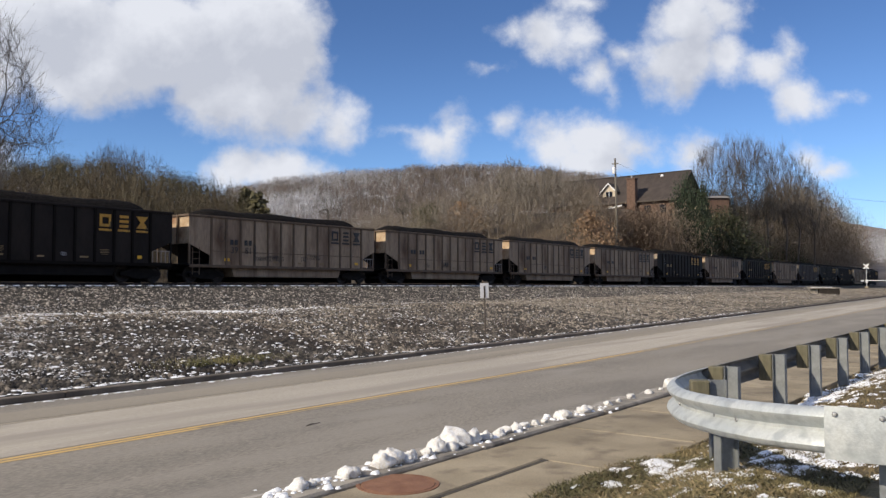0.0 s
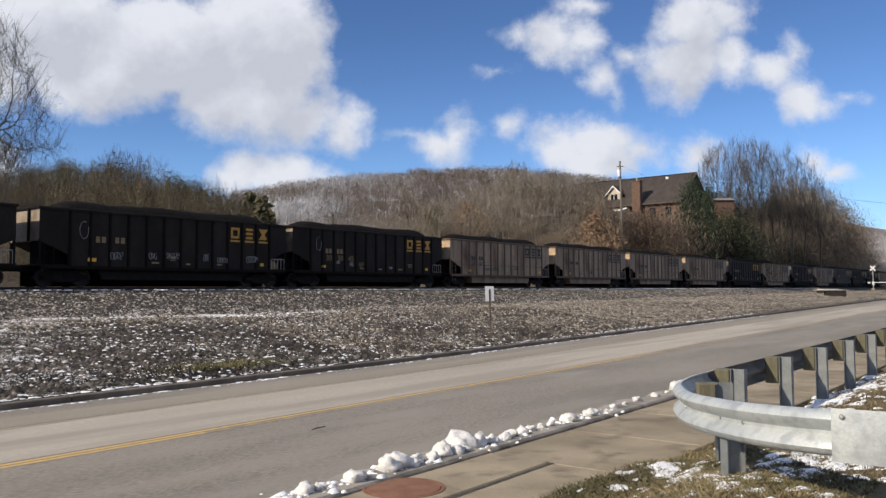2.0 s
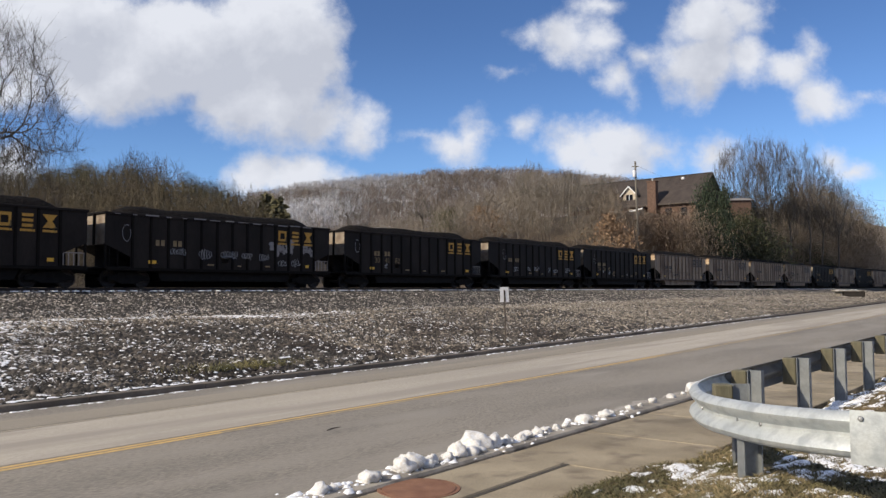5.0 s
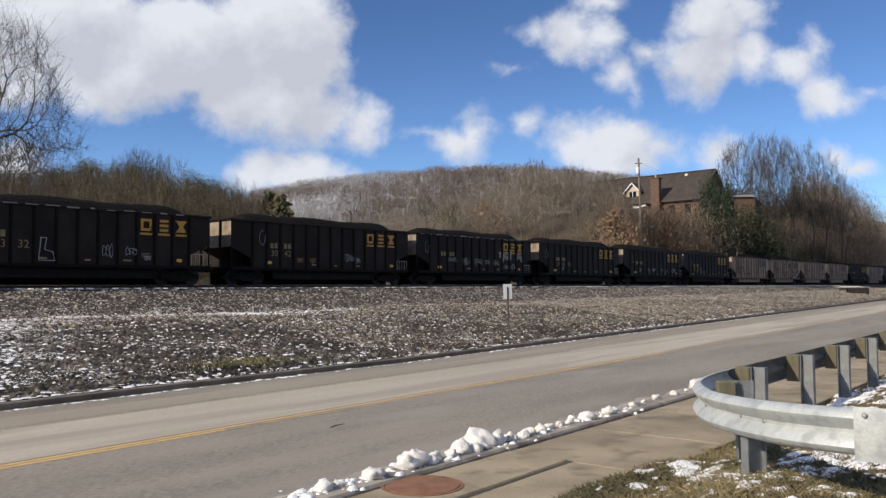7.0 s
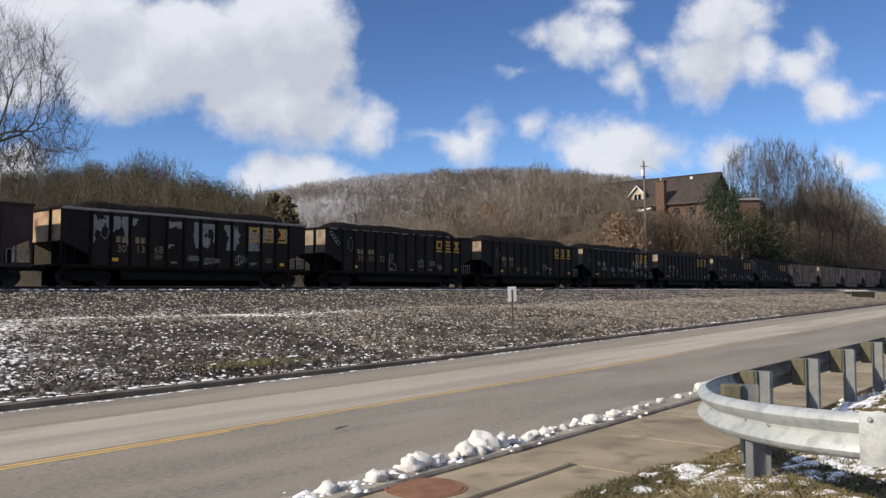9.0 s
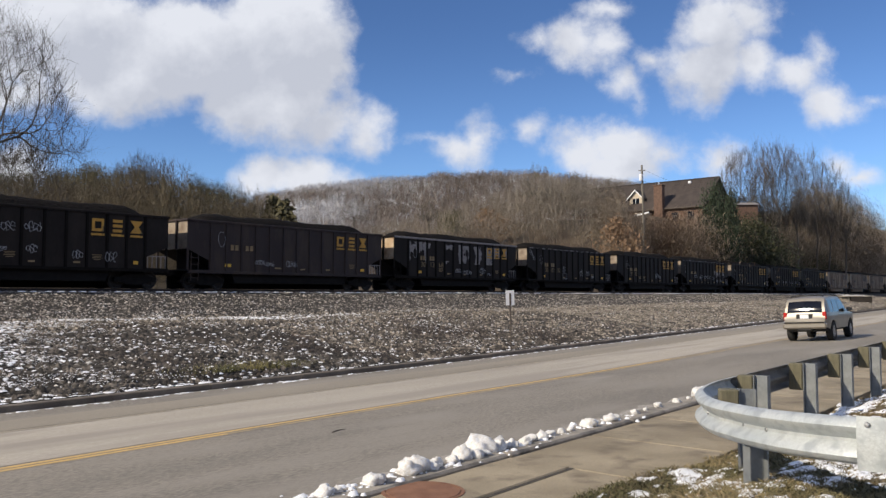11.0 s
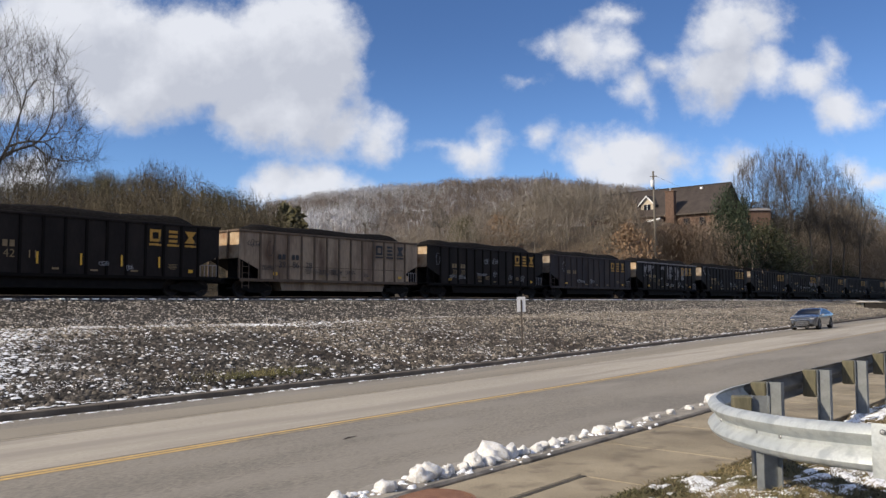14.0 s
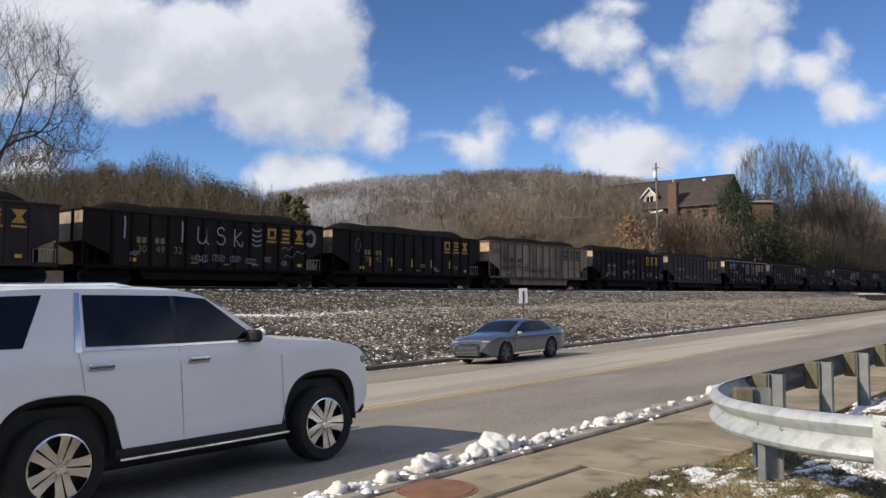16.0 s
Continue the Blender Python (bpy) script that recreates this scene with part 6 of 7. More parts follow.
part("post", Build().box((0, 0, 1.0), (0.06, 0.05, 2.3), 0.008), "sign_dark", sgn, "thin dark steel post")
part("plate", Build().box((-0.035, 0, 1.96), (0.012, 0.36, 0.60), 0.004), "sign_white", sgn, "plain white sign plate", at=pose(0, 0, 0, 0, 0, 52))
part("plate_bar", Build().box((-0.05, 0, 1.9), (0.012, 0.07, 0.48), 0.002), "sign_dark", sgn, "dark bar on the plate", at=pose(0, 0, 0, 0, 0, 52))

# ---- snow ----
def lump(seed, r, squash=0.85):
    bm = bmesh.new()
    bmesh.ops.create_icosphere(bm, subdivisions=3, radius=1.0)
    for v in bm.verts:
        q = v.co * 1.1 + Vector((seed * 3.7, seed * 1.3, 0))
        k = 1 + 0.5 * noise.noise(q) + 0.3 * noise.noise(q * 2.7) + 0.16 * noise.noise(q * 6.5)
        v.co = Vector((v.co.x * k, v.co.y * k, max(-0.35, v.co.z * k) * squash)) * r
    me = bpy.data.meshes.new("snow_lump")
    bm.to_mesh(me)
    bm.free()
    me.materials.append(M["dirty_snow"])
    me.shade_smooth()
    return me


LUMPS = [lump(s, 1.0, 0.75 + 0.12 * (s % 3)) for s in range(8)]
rg = random.Random(12)
SPOTS = [(4.95, 5.52, 0.11), (5.1, 5.5, 0.06), (5.52, 5.45, 0.11), (5.65, 5.5, 0.08), (6.05, 5.5, 0.15), (6.2, 5.52, 0.17), (6.35, 5.44, 0.11), (6.5, 5.5, 0.09), (6.75, 5.47, 0.09), (6.95, 5.5, 0.14), (7.1, 5.42, 0.10),
         (7.42, 5.62, 0.24), (7.6, 5.5, 0.14), (7.25, 5.42, 0.08), (7.85, 5.48, 0.10), (8.1, 5.45, 0.09), (8.3, 5.5, 0.11), (8.5, 5.47, 0.10), (8.75, 5.5, 0.08), (9.0, 5.5, 0.07), (9.2, 5.48, 0.06), (9.65, 5.45, 0.13), (10.25, 5.46, 0.13),
         (10.5, 5.5, 0.06), (11.05, 5.47, 0.08), (11.45, 5.5, 0.05), (11.9, 5.5, 0.08), (12.6, 5.5, 0.09), (13.1, 5.5, 0.05), (13.6, 5.5, 0.19), (13.62, 5.5, 0.15), (13.8, 5.46, 0.07), (24.5, 5.4, 0.12), (25.4, 5.4, 0.16)]
for i, (x, y, r) in enumerate(SPOTS):
    r *= 0.78
    ob = solid("snow_lump", LUMPS[i % 8], "dirty_snow", "lump of ploughed snow lying on the kerb", "snow lump", "snow lumps along the kerb",
               at=pose(x, y - 0.05, 0.18 + r * 0.22 + float(rise(x)), 0, 0, rg.uniform(0, 360)) @ Matrix.Diagonal((r, r, r * rg.uniform(0.85, 1.2), 1)))


def crumbs(name, count, xr, yfn, zfn, size, seed, label, gate=None, form=(1.3, 0.9, 0.8)):
    """Small crumbs of snow, all in one mesh."""
    g = np.random.default_rng(seed)
    base = np.array([(1, 0, 0), (0.3, 0.9, 0), (-0.8, 0.6, 0), (-0.8, -0.6, 0), (0.3, -0.9, 0), (0.5, 0.1, 0.7), (-0.4, 0.3, 0.75), (-0.1, -0.5, 0.7)], float)
    f0 = np.array([(0, 1, 5), (1, 2, 6), (2, 3, 6), (3, 4, 7), (4, 0, 7), (0, 5, 7), (5, 1, 6), (5, 6, 7), (3, 7, 6)])
    x = xr[0] + (xr[1] - xr[0]) * g.random(count) ** 1.6
    y = yfn(x, g)
    if gate:
        ok = np.array([gate(a, b) for a, b in zip(x, y)])
        x, y = x[ok], y[ok]
        count = len(x)
    s = size[0] + (size[1] - size[0]) * g.random(count) ** 3
    v = base[None] * g.uniform(0.7, 1.3, (count, 8, 1)) * s[:, None, None] * np.array(form)
    v = v + np.stack([x, y, zfn(x, y) - 0.01], -1)[:, None]
    f = f0[None] + (np.arange(count) * 8)[:, None, None]
    ob = new(name, raw_mesh(name, v.reshape(-1, 3), f.reshape(-1, 3), "snow"))
    return tagged(ob, label, "snow", "", "stuff")


crumbs("kerb_snow_crumbs", 260, (4.6, 11), lambda x, g: 5.42 + g.normal(0, 0.09, len(x)), lambda x, y: 0.185 + rise(x), (0.015, 0.055), 31, "crumbs of ploughed snow along the kerb")
crumbs("gutter_snow_crumbs", 560, (1, 60), lambda x, g: 17.5 + g.normal(0, 0.09, len(x)), lambda x, y: road_z(x, y) + 0.01, (0.015, 0.06), 32, "crumbs of snow in the far gutter", None, (2.2, 1.0, 0.5))
crumbs("kerb_top_snow", 1100, (1, 60), lambda x, g: 17.97 + np.abs(g.normal(0, 0.14, len(x))), lambda x, y: bank_z(x, y) + 0.02, (0.02, 0.075), 33, "snow lying behind the far kerb", None, (2.0, 1.0, 0.4))


def bank_snow(x, y):
    a = -0.03 - 0.32 * min(1, max(0, (x - 17) / 18))
    left = 0.5 * float(smooth(2.2, 0.0, x - (9.6 + (y - 25) * 0.42))) * float(smooth(18.2, 19.2, y)) * float(smooth(31.5, 29.5, y))
    bench = 0.55 * math.exp(-((y - 30.4) / 0.42) ** 2) * (1.0 if x < 62 else 0.35)
    patch = 0.85 * math.exp(-((x - 22.4) / 1.6) ** 2 - ((y - 29.2) / 0.9) ** 2)
    gully = 0.5 * math.exp(-((x - 24.6 - (y - 18.6) * 0.9) / 0.55) ** 2)
    dark = -0.22 * math.exp(-((x - 15) / 4.0) ** 2 - ((y - 24) / 4) ** 2)
    return a + left + bench + patch + gully + dark - 0.35 * max(0, (y - 31.4) / 3) - (0.3 if y > 33 else 0)


def bank_cover(x, y):
    """Where snow lies whole on the bank: over its west end, and in a hollow below the ballast."""
    west = 0.5 * float(smooth(1.6, -0.6, x - (9.7 + (y - 25) * 0.42))) * float(smooth(18.3, 19.0, y)) * float(smooth(31.0, 28.5, y))
    hollow = 0.75 * math.exp(-((x - 22.4) / 1.5) ** 2 - ((y - 29.2) / 0.8) ** 2)
    bench = 0.30 * math.exp(-((y - 30.4) / 0.45) ** 2)
    return west + hollow + bench + 0.35 * noise.noise(Vector((x * 3.1, y * 4.3, 2.0)))


snow_patches("bank_snow", (5, 30), (18.2, 31.2), 0.055, lambda x, y: bank_rough(x, y) + 0.045, (6.2, 8.4), 0.72, 0.05, 4, "thin broken snow lying on the bank", bank_cover)
crumbs("bank_snow_flecks", 130000, (5, 90), lambda x, g: g.uniform(18.5, 33, len(x)), lambda x, y: bank_rough(x, y) + 0.055, (0.008, 0.025), 34, "flecks of snow caught on the bank's stones",
       lambda x, y: noise.fractal(Vector((x * 0.45, y * 0.7, 3.0)), 0.9, 2.1, 4) + bank_snow(x, y) * 1.3 + noise.noise(Vector((x * 6.0, y * 8.0, 8.0))) * 0.8 > 0.30, (1.35, 0.95, 0.6))


# ---- verge with dead grass ----
def verge_edge(x):
    """Where the turf meets the pavement, ragged."""
    return 3.47 + 0.28 * smooth(8.6, 6.6, x) - 0.17 * smooth(10, 14, x) + 0.05 * np.sin(np.asarray(x) * 5.1) + 0.03 * np.sin(np.asarray(x) * 13.7)


def verge_sheet():
    xs, n = np.linspace(-8, 46, 420), 40
    V = np.array([[(x, -6 + (float(verge_edge(x)) + 6) * (j / (n - 1)) ** 0.6, 0) for j in range(n)] for x in xs]).reshape(-1, 3)
    edge = 1 - smooth(0.0, 0.12, verge_edge(V[:, 0]) - V[:, 1])
    V[:, 2] = verge_z(V[:, 0], V[:, 1]) - 0.03 * edge
    i, j = np.meshgrid(np.arange(len(xs) - 1), np.arange(n - 1), indexing="ij")
    a = (i * n + j).ravel()
    ob = new("verge", raw_mesh("verge", V, np.stack([a, a + n, a + n + 1, a + 1], -1), "soil", True))
    return tagged(ob, "grassy verge of dead brown turf with snow", "verge", "", "structure")


verge_sheet()


def blades(name, count, xr, yr, size, mat, seed, label):
    g = np.random.default_rng(seed)
    x = xr[0] + (xr[1] - xr[0]) * g.random(count) ** 1.7
    y = g.uniform(*yr, count)
    clump = np.array([noise.noise(Vector((a * 1.3, b * 1.3, seed))) for a, b in zip(x, y)])
    keep = (clump > -0.25) & (y < verge_edge(x) - 0.03)
    x, y = x[keep], y[keep]
    n = len(x)
    h = g.uniform(*size, n)
    a = g.uniform(0, 6.28, n)
    w = 0.0035 + 0.003 * g.random(n)
    lean = g.normal(0, 1.0, (n, 2)) * h[:, None]
    p = np.stack([x, y, verge_z(x, y) - 0.005], -1)
    u = np.stack([np.cos(a), np.sin(a), 0 * a], -1) * w[:, None]
    mid = p + np.stack([lean[:, 0] * 0.4, lean[:, 1] * 0.4, h * 0.6], -1)
    tip = p + np.stack([lean[:, 0], lean[:, 1], h * 0.85], -1)
    v = np.stack([p - u, p + u, mid + u * 0.8, mid - u * 0.8, tip + u * 0.2, tip - u * 0.2], 1).reshape(-1, 3)
    k = (np.arange(n) * 6)[:, None]
    f = np.concatenate([k + np.array([[0, 1, 2, 3]]), k + np.array([[3, 2, 4, 5]])])
    ob = new(name, raw_mesh(name, v, f, mat))
    return tagged(ob, label, "grass", "", "stuff")


blades("dead_grass", 46000, (4.5, 18), (-1.0, 3.75), (0.02, 0.065), "grass", 7, "short dead brown and olive grass on the verge")
blades("matted_grass", 42000, (5.5, 10.5), (1.2, 3.75), (0.015, 0.05), "grass_olive", 17, "matted olive grass on the verge")


def verge_cover(x, y):
    """Where snow has lasted: beside the posts, outside the bend, and in the shade of the beam."""
    if y > float(verge_edge(x)) - 0.05:
        return -2
    along = 0.42 * math.exp(-((y - 2.9) / 0.35) ** 2) * (1 if x > 9.3 else 0.1)
    off = (x - 6.1) * 0.607 - (y - 1.95) * 0.795
    outside = 0.55 * math.exp(-((off + 0.05) / 0.16) ** 2) * (1 if 5.6 < x < 7.9 else 0)
    shade = 0.62 * math.exp(-((x - 7.6) / 0.75) ** 2 - ((y - 1.75) / 0.42) ** 2)
    return along + outside + shade + 0.34 * noise.noise(Vector((x * 1.1, y * 1.4, 4.0)))


snow_patches("verge_snow", (4.8, 18), (-1.0, 3.6), 0.026, lambda x, y: verge_z(x, y) + 0.012, (4.2, 6.5), 0.41, 0.035, 9, "thin melting snow on the verge", verge_cover)
solid("fallen_stick", Build().tube([(8.16, 8.84, float(road_z(8.2, 8.85)) + 0.014), (8.3, 8.9, float(road_z(8.3, 8.9)) + 0.018), (8.52, 8.93, float(road_z(8.5, 8.93)) + 0.012)], [0.006, 0.010, 0.004], 6), "sign_dark", "short dark stick lying on the road", "stick")


# green tufts at the foot of the bank
g = np.random.default_rng(51)
n = 1500
x, y = 14.2 + g.normal(0, 1.0, n), 18.6 + np.abs(g.normal(0, 0.35, n))
a = np.stack([x, y, bank_rough(x, y)], -1)
v, f = strips((a, a + np.stack([g.normal(0, 0.05, n), g.normal(0, 0.05, n), g.uniform(0.06, 0.16, n)], -1), np.full(n, 0.008), np.full(n, 0.002)), 1)
tagged(new("bank_grass", raw_mesh("bank_grass", v, f, "moss_green")), "small patch of green grass at the foot of the bank", "grass", "", "stuff")


# ---- cars ----
class Shell:
    """The shape of a car's body: profile along its length, arches, half width and the lean of its sides."""

    def __init__(self, top, sill, axles, tyre, half, belt, lean, crown, front, rear, arch, rise_=None, square=2.0, taper=0.17):
        self.rise_, self.square, self.taper = rise_ or arch, square, taper
        self.t, self.sill, self.axles, self.tyre, self.half, self.belt, self.lean, self.crown, self.front, self.rear, self.arch = top, sill, axles, tyre, half, belt, lean, crown, front, rear, arch

    def ztop(self, x):
        xs, zs = zip(*self.t)
        return float(np.mean(np.interp([x - 0.09, x - 0.045, x, x + 0.045, x + 0.09], xs, zs)))

    def low(self, x):
        z = self.sill + 0.16 * max(0, (x - self.front + 0.35) / 0.35) + 0.14 * max(0, (self.rear + 0.4 - x) / 0.4)
        for a in self.axles:
            d = self.arch ** 2 - (x - a) ** 2
            if d > 0:
                z = max(z, self.tyre * 0.96 + self.rise_ * (1 - (abs(x - a) / self.arch) ** self.square) ** (1 / self.square))
        return z

    def plan(self, x):
        w = self.half
        f, r = max(0, (x - self.front + 0.75) / 0.75), max(0, (self.rear + 0.6 - x) / 0.6)
        return w * (1 - self.taper * f ** 2.2 - 0.11 * r ** 2.2)

    def side(self, x, z):
        w = self.plan(x)
        if z > self.belt:
            return w - 0.02 - (z - self.belt) * self.lean
        return w - 0.075 * ((self.belt - z) / self.belt) ** 2 - 0.02 * math.exp(-((z - self.belt) / 0.07) ** 2)

    def over(self, x, v):
        """A point on the upper side, v from -1 to 1 across."""
        zt = self.ztop(x)
        ye = self.side(x, zt - 0.03)
        return Vector((x, ye * v, zt - 0.03 + 0.03 * (1 - abs(v) ** 6) + self.crown * (1 - v * v)))

    def body(self, nx=110, ns=12, nt=9):
        xs = np.linspace(self.rear, self.front, nx)
        rows = []
        for x in xs:
            x = float(x)
            lo, zt = self.low(x), self.ztop(x) - 0.03
            zt = max(zt, lo + 0.02)
            one = [(x, -self.side(x, lo + (zt - lo) * k / (ns - 1)), lo + (zt - lo) * k / (ns - 1)) for k in range(ns)]
            one += [tuple(self.over(x, -1 + 2 * (k + 1) / (nt + 1))) for k in range(nt)]
            one += [(p[0], -p[1], p[2]) for p in one[:ns][::-1]]
            rows.append(one)
        b = Build().grid(lambda i, j: rows[i][j], nx, len(rows[0]))
        m = len(rows[0])
        b.f.append(tuple(range(m)))
        b.f.append(tuple(range((nx - 1) * m, nx * m))[::-1])
        return b

    def pane(self, corners, s, off=0.006, nu=8, nv=6):
        """A side pane between four corners (x, z): rear low, front low, front high, rear high."""
        (xa, za), (xb, zb), (xc, zc), (xd, zd) = corners

        def at(i, j):
            u, v = i / (nu - 1), j / (nv - 1)
            x = (xa + (xb - xa) * u) * (1 - v) + (xd + (xc - xd) * u) * v
            z = (za + (zb - za) * u) * (1 - v) + (zd + (zc - zd) * u) * v
            return (x, s * (self.side(x, z) + off), z)
        return Build().grid(at, nu, nv)

    def screen(self, x0, x1, width, off=(0.006, 0.008)):
        return Build().grid(lambda i, j: tuple(self.over(x0 + (x1 - x0) * i / 9, (-1 + 2 * j / 8) * width) + Vector((off[0], 0, off[1]))), 10, 9)


def wheel_meshes(r, w, rim, spokes, metal):
    tyre = Build().lathe([(rim * 0.96, -w / 2), (rim, -w / 2 - 0.004), (r * 0.93, -w / 2 - 0.002), (r * 0.985, -w * 0.38), (r, -w * 0.2), (r, w * 0.2), (r * 0.985, w * 0.38), (r * 0.93, w / 2), (rim, w / 2), (rim * 0.96, w / 2)], 36)
    rimb = Build().lathe([(rim * 0.98, -w / 2 + 0.01), (rim * 0.90, -w / 2 + 0.005), (rim * 0.87, -w / 2 + 0.05), (rim * 0.85, w * 0.3)], 36)
    disc = Build().lathe([(0, -0.01), (rim * 0.86, -0.01), (rim * 0.86, 0.03)], 28)
    sp = Build()
    for k in range(spokes):
        a = 2 * math.pi * k / spokes
        m = Matrix.Rotation(a, 4, "Y")
        for side_ in (-1, 1):
            poly = [(side_ * a * rim, b * rim) for a, b in ((0.012, 0.14), (0.02, 0.42), (0.035, 0.90), (0.34, 0.90), (0.25, 0.55), (0.2, 0.14))]
            q = Build().prism(poly if side_ > 0 else poly[::-1], -w / 2 + 0.012, -w / 2 + 0.06)
            sp.add([m @ Vector(p) for p in q.v], q.f)
    hub = Build().lathe([(0, -w / 2 - 0.004), (rim * 0.17, -w / 2), (rim * 0.22, -w / 2 + 0.03), (rim * 0.22, 0)], 20)
    return {"tyre": tyre.mesh("tyre", "tyre", True), "rim": rimb.mesh("rim", metal, True), "disc": disc.mesh("brake_disc", "black_plastic", True), "spokes": sp.mesh("spokes", metal), "hub_cap": hub.mesh("hub_cap", metal, True)}


CAR_WHEELS = []


def add_wheels(ob, key, axles, track_half, r, parts):
    for x in axles:
        for s in (-1, 1):
            wob = thing("wheel", "", "", at=pose(x, s * track_half, r, 0, 0, 0 if s < 0 else 180))
            wob.parent = ob
            for nm, me in parts.items():
                part(nm, me, "tyre", wob)
            CAR_WHEELS.append((key, wob, x, s, track_half, r))


def suv_white():
    top = [(-2.72, 0.98), (-2.69, 1.15), (-2.60, 1.50), (-2.46, 1.80), (-2.3, 1.885), (-1.6, 1.925), (-0.8, 1.925), (-0.25, 1.905), (0.0, 1.865), (0.33, 1.665), (0.64, 1.455), (0.74, 1.40), (1.2, 1.362), (1.62, 1.325), (2.0, 1.265), (2.2, 1.19), (2.34, 1.04), (2.40, 0.72)]
    s = Shell(top, 0.455, (-1.473, 1.473), 0.405, 1.015, 1.35, 0.27, 0.03, 2.40, -2.72, 0.55, 0.60, 2.8, 0.24)
    ob = thing("white_suv", "large white sport utility car with chrome wheels on the road", "car")
    part("body", s.body(), "white_paint", ob, "glossy white bodywork", True)
    part("underbody", Build().box((-0.15, 0, 0.60), (4.5, 1.70, 0.66), 0.05), "black_plastic", ob, "dark underside and wheel wells")
    for sd in (-1, 1):
        part("side_window", s.pane([(-0.31, 1.375), (0.60, 1.375), (0.04, 1.795), (-0.31, 1.825)], sd), "glass", ob, "dark tinted window", True)
        part("side_window", s.pane([(-1.23, 1.385), (-0.35, 1.375), (-0.35, 1.825), (-1.21, 1.84)], sd), "glass", ob, "dark tinted window", True)
        part("side_window", s.pane([(-2.34, 1.41), (-1.76, 1.40), (-1.56, 1.84), (-2.22, 1.82)], sd), "glass", ob, "dark tinted window", True)
        part("window_pillar", s.pane([(-0.355, 1.375), (-0.305, 1.375), (-0.305, 1.825), (-0.355, 1.825)], sd, 0.007, 3, 5), "black_plastic", ob, "black pillar", True)
        part("window_trim", s.pane([(-1.26, 1.352), (0.66, 1.345), (0.66, 1.365), (-1.26, 1.374)], sd, 0.012, 12, 3), "chrome", ob, "chrome strip below the windows", True)
        part("pillar_trim", s.pane([(-1.33, 1.34), (-1.27, 1.34), (-1.235, 1.86), (-1.275, 1.86)], sd, 0.01, 3, 6), "chrome", ob, "bright strip behind the rear door", True)
        for x, z0, z1 in ((-0.33, 0.50, 1.34), (-1.30, 1.0, 1.34), (0.88, 0.50, 1.33)):
            part("door_gap", s.pane([(x + 0.05, z0), (x + 0.058, z0), (x + 0.008, z1), (x, z1)], sd, 0.003, 2, 6), "grey_metal", ob, "thin grey door gap")
        part("crease", s.pane([(-0.95, 0.70), (0.85, 0.66), (0.85, 0.675), (-0.95, 0.715)], sd, 0.006, 10, 2), "white_paint", ob, "raised crease along the doors", True)
        part("sill", s.pane([(-0.96, 0.36), (0.96, 0.36), (0.96, 0.47), (-0.96, 0.47)], sd, 0.01, 8, 3), "black_plastic", ob, "black sill", True)
        part("running_board", Build().box((0, sd * 0.99, 0.375), (1.9, 0.12, 0.05), 0.02), "black_plastic", ob)
        part("running_board_strip", Build().box((0, sd * 1.052, 0.385), (1.9, 0.012, 0.022), 0.004), "chrome", ob, "chrome strip")
        for x in (-0.10, -1.08):
            hn = part("door_handle", Build().box((x - 0.02, sd * (s.side(x, 1.21) + 0.02), 1.215), (0.24, 0.035, 0.036), 0.012), "chrome", ob, "bright door handle")
            part("handle_recess", s.pane([(x - 0.14, 1.17), (x + 0.1, 1.17), (x + 0.1, 1.195), (x - 0.14, 1.195)], sd, 0.003, 4, 2), "grey_metal", hn)
        mr = part("mirror", Build().box((0.50, sd * 1.07, 1.405), (0.13, 0.17, 0.13), 0.03), "black_plastic", ob, "black and white door mirror")
        part("mirror_cap", Build().box((0.565, sd * 1.075, 1.435), (0.06, 0.17, 0.08), 0.025), "white_paint", mr)
        part("headlight", Build().box((2.10, sd * 0.815, 1.07), (0.34, 0.20, 0.13), 0.04), "lens_clear", ob, "clear headlight")
        part("roof_rail", Build().tube([(-2.2, sd * 0.74, 1.90), (-2.1, sd * 0.74, 1.935), (-0.85, sd * 0.74, 1.945), (-0.68, sd * 0.74, 1.915)], 0.014, 8), "chrome", ob, "bright roof rail")
        part("bumper_corner", Build().box((2.16, sd * 0.74, 0.50), (0.26, 0.22, 0.14), 0.05), "black_plastic", ob, "dark lower bumper")
        part("rear_lamp", Build().box((-2.62, sd * 0.83, 1.25), (0.12, 0.16, 0.5), 0.03), "lens_red", ob, "red tail lamp")
        for ax in (-1.473, 1.473):
            arc = Build()
            vs, fs = [], []
            for i in range(25):
                a = math.pi * i / 24
                c, n = math.cos(a), math.sin(a)
                k = (abs(c) ** 2.7 + n ** 2.7) ** (-1 / 2.7)
                for rr, o in ((0.90, -0.07), (1.012, 0.003)):
                    x, z = ax + 0.55 * rr * k * c, 0.39 + 0.60 * rr * k * n
                    vs.append((x, sd * (s.side(x, max(z, 0.45)) + o), z))
                if i:
                    fs.append((2 * i - 2, 2 * i - 1, 2 * i + 1, 2 * i))
            part("arch_lip", arc.add(vs, fs), "black_plastic", ob, "dark wheel arch lip", True)
    part("windscreen", s.screen(0.05, 0.66, 0.93), "glass", ob, "dark windscreen", True)
    part("grille", Build().box((2.37, 0, 0.85), (0.08, 1.2, 0.32), 0.03), "chrome", ob, "chrome grille")
    add_wheels(ob, "suv", (-1.473, 1.473), 0.90, 0.405, wheel_meshes(0.405, 0.285, 0.292, 5, "chrome"))
    return ob


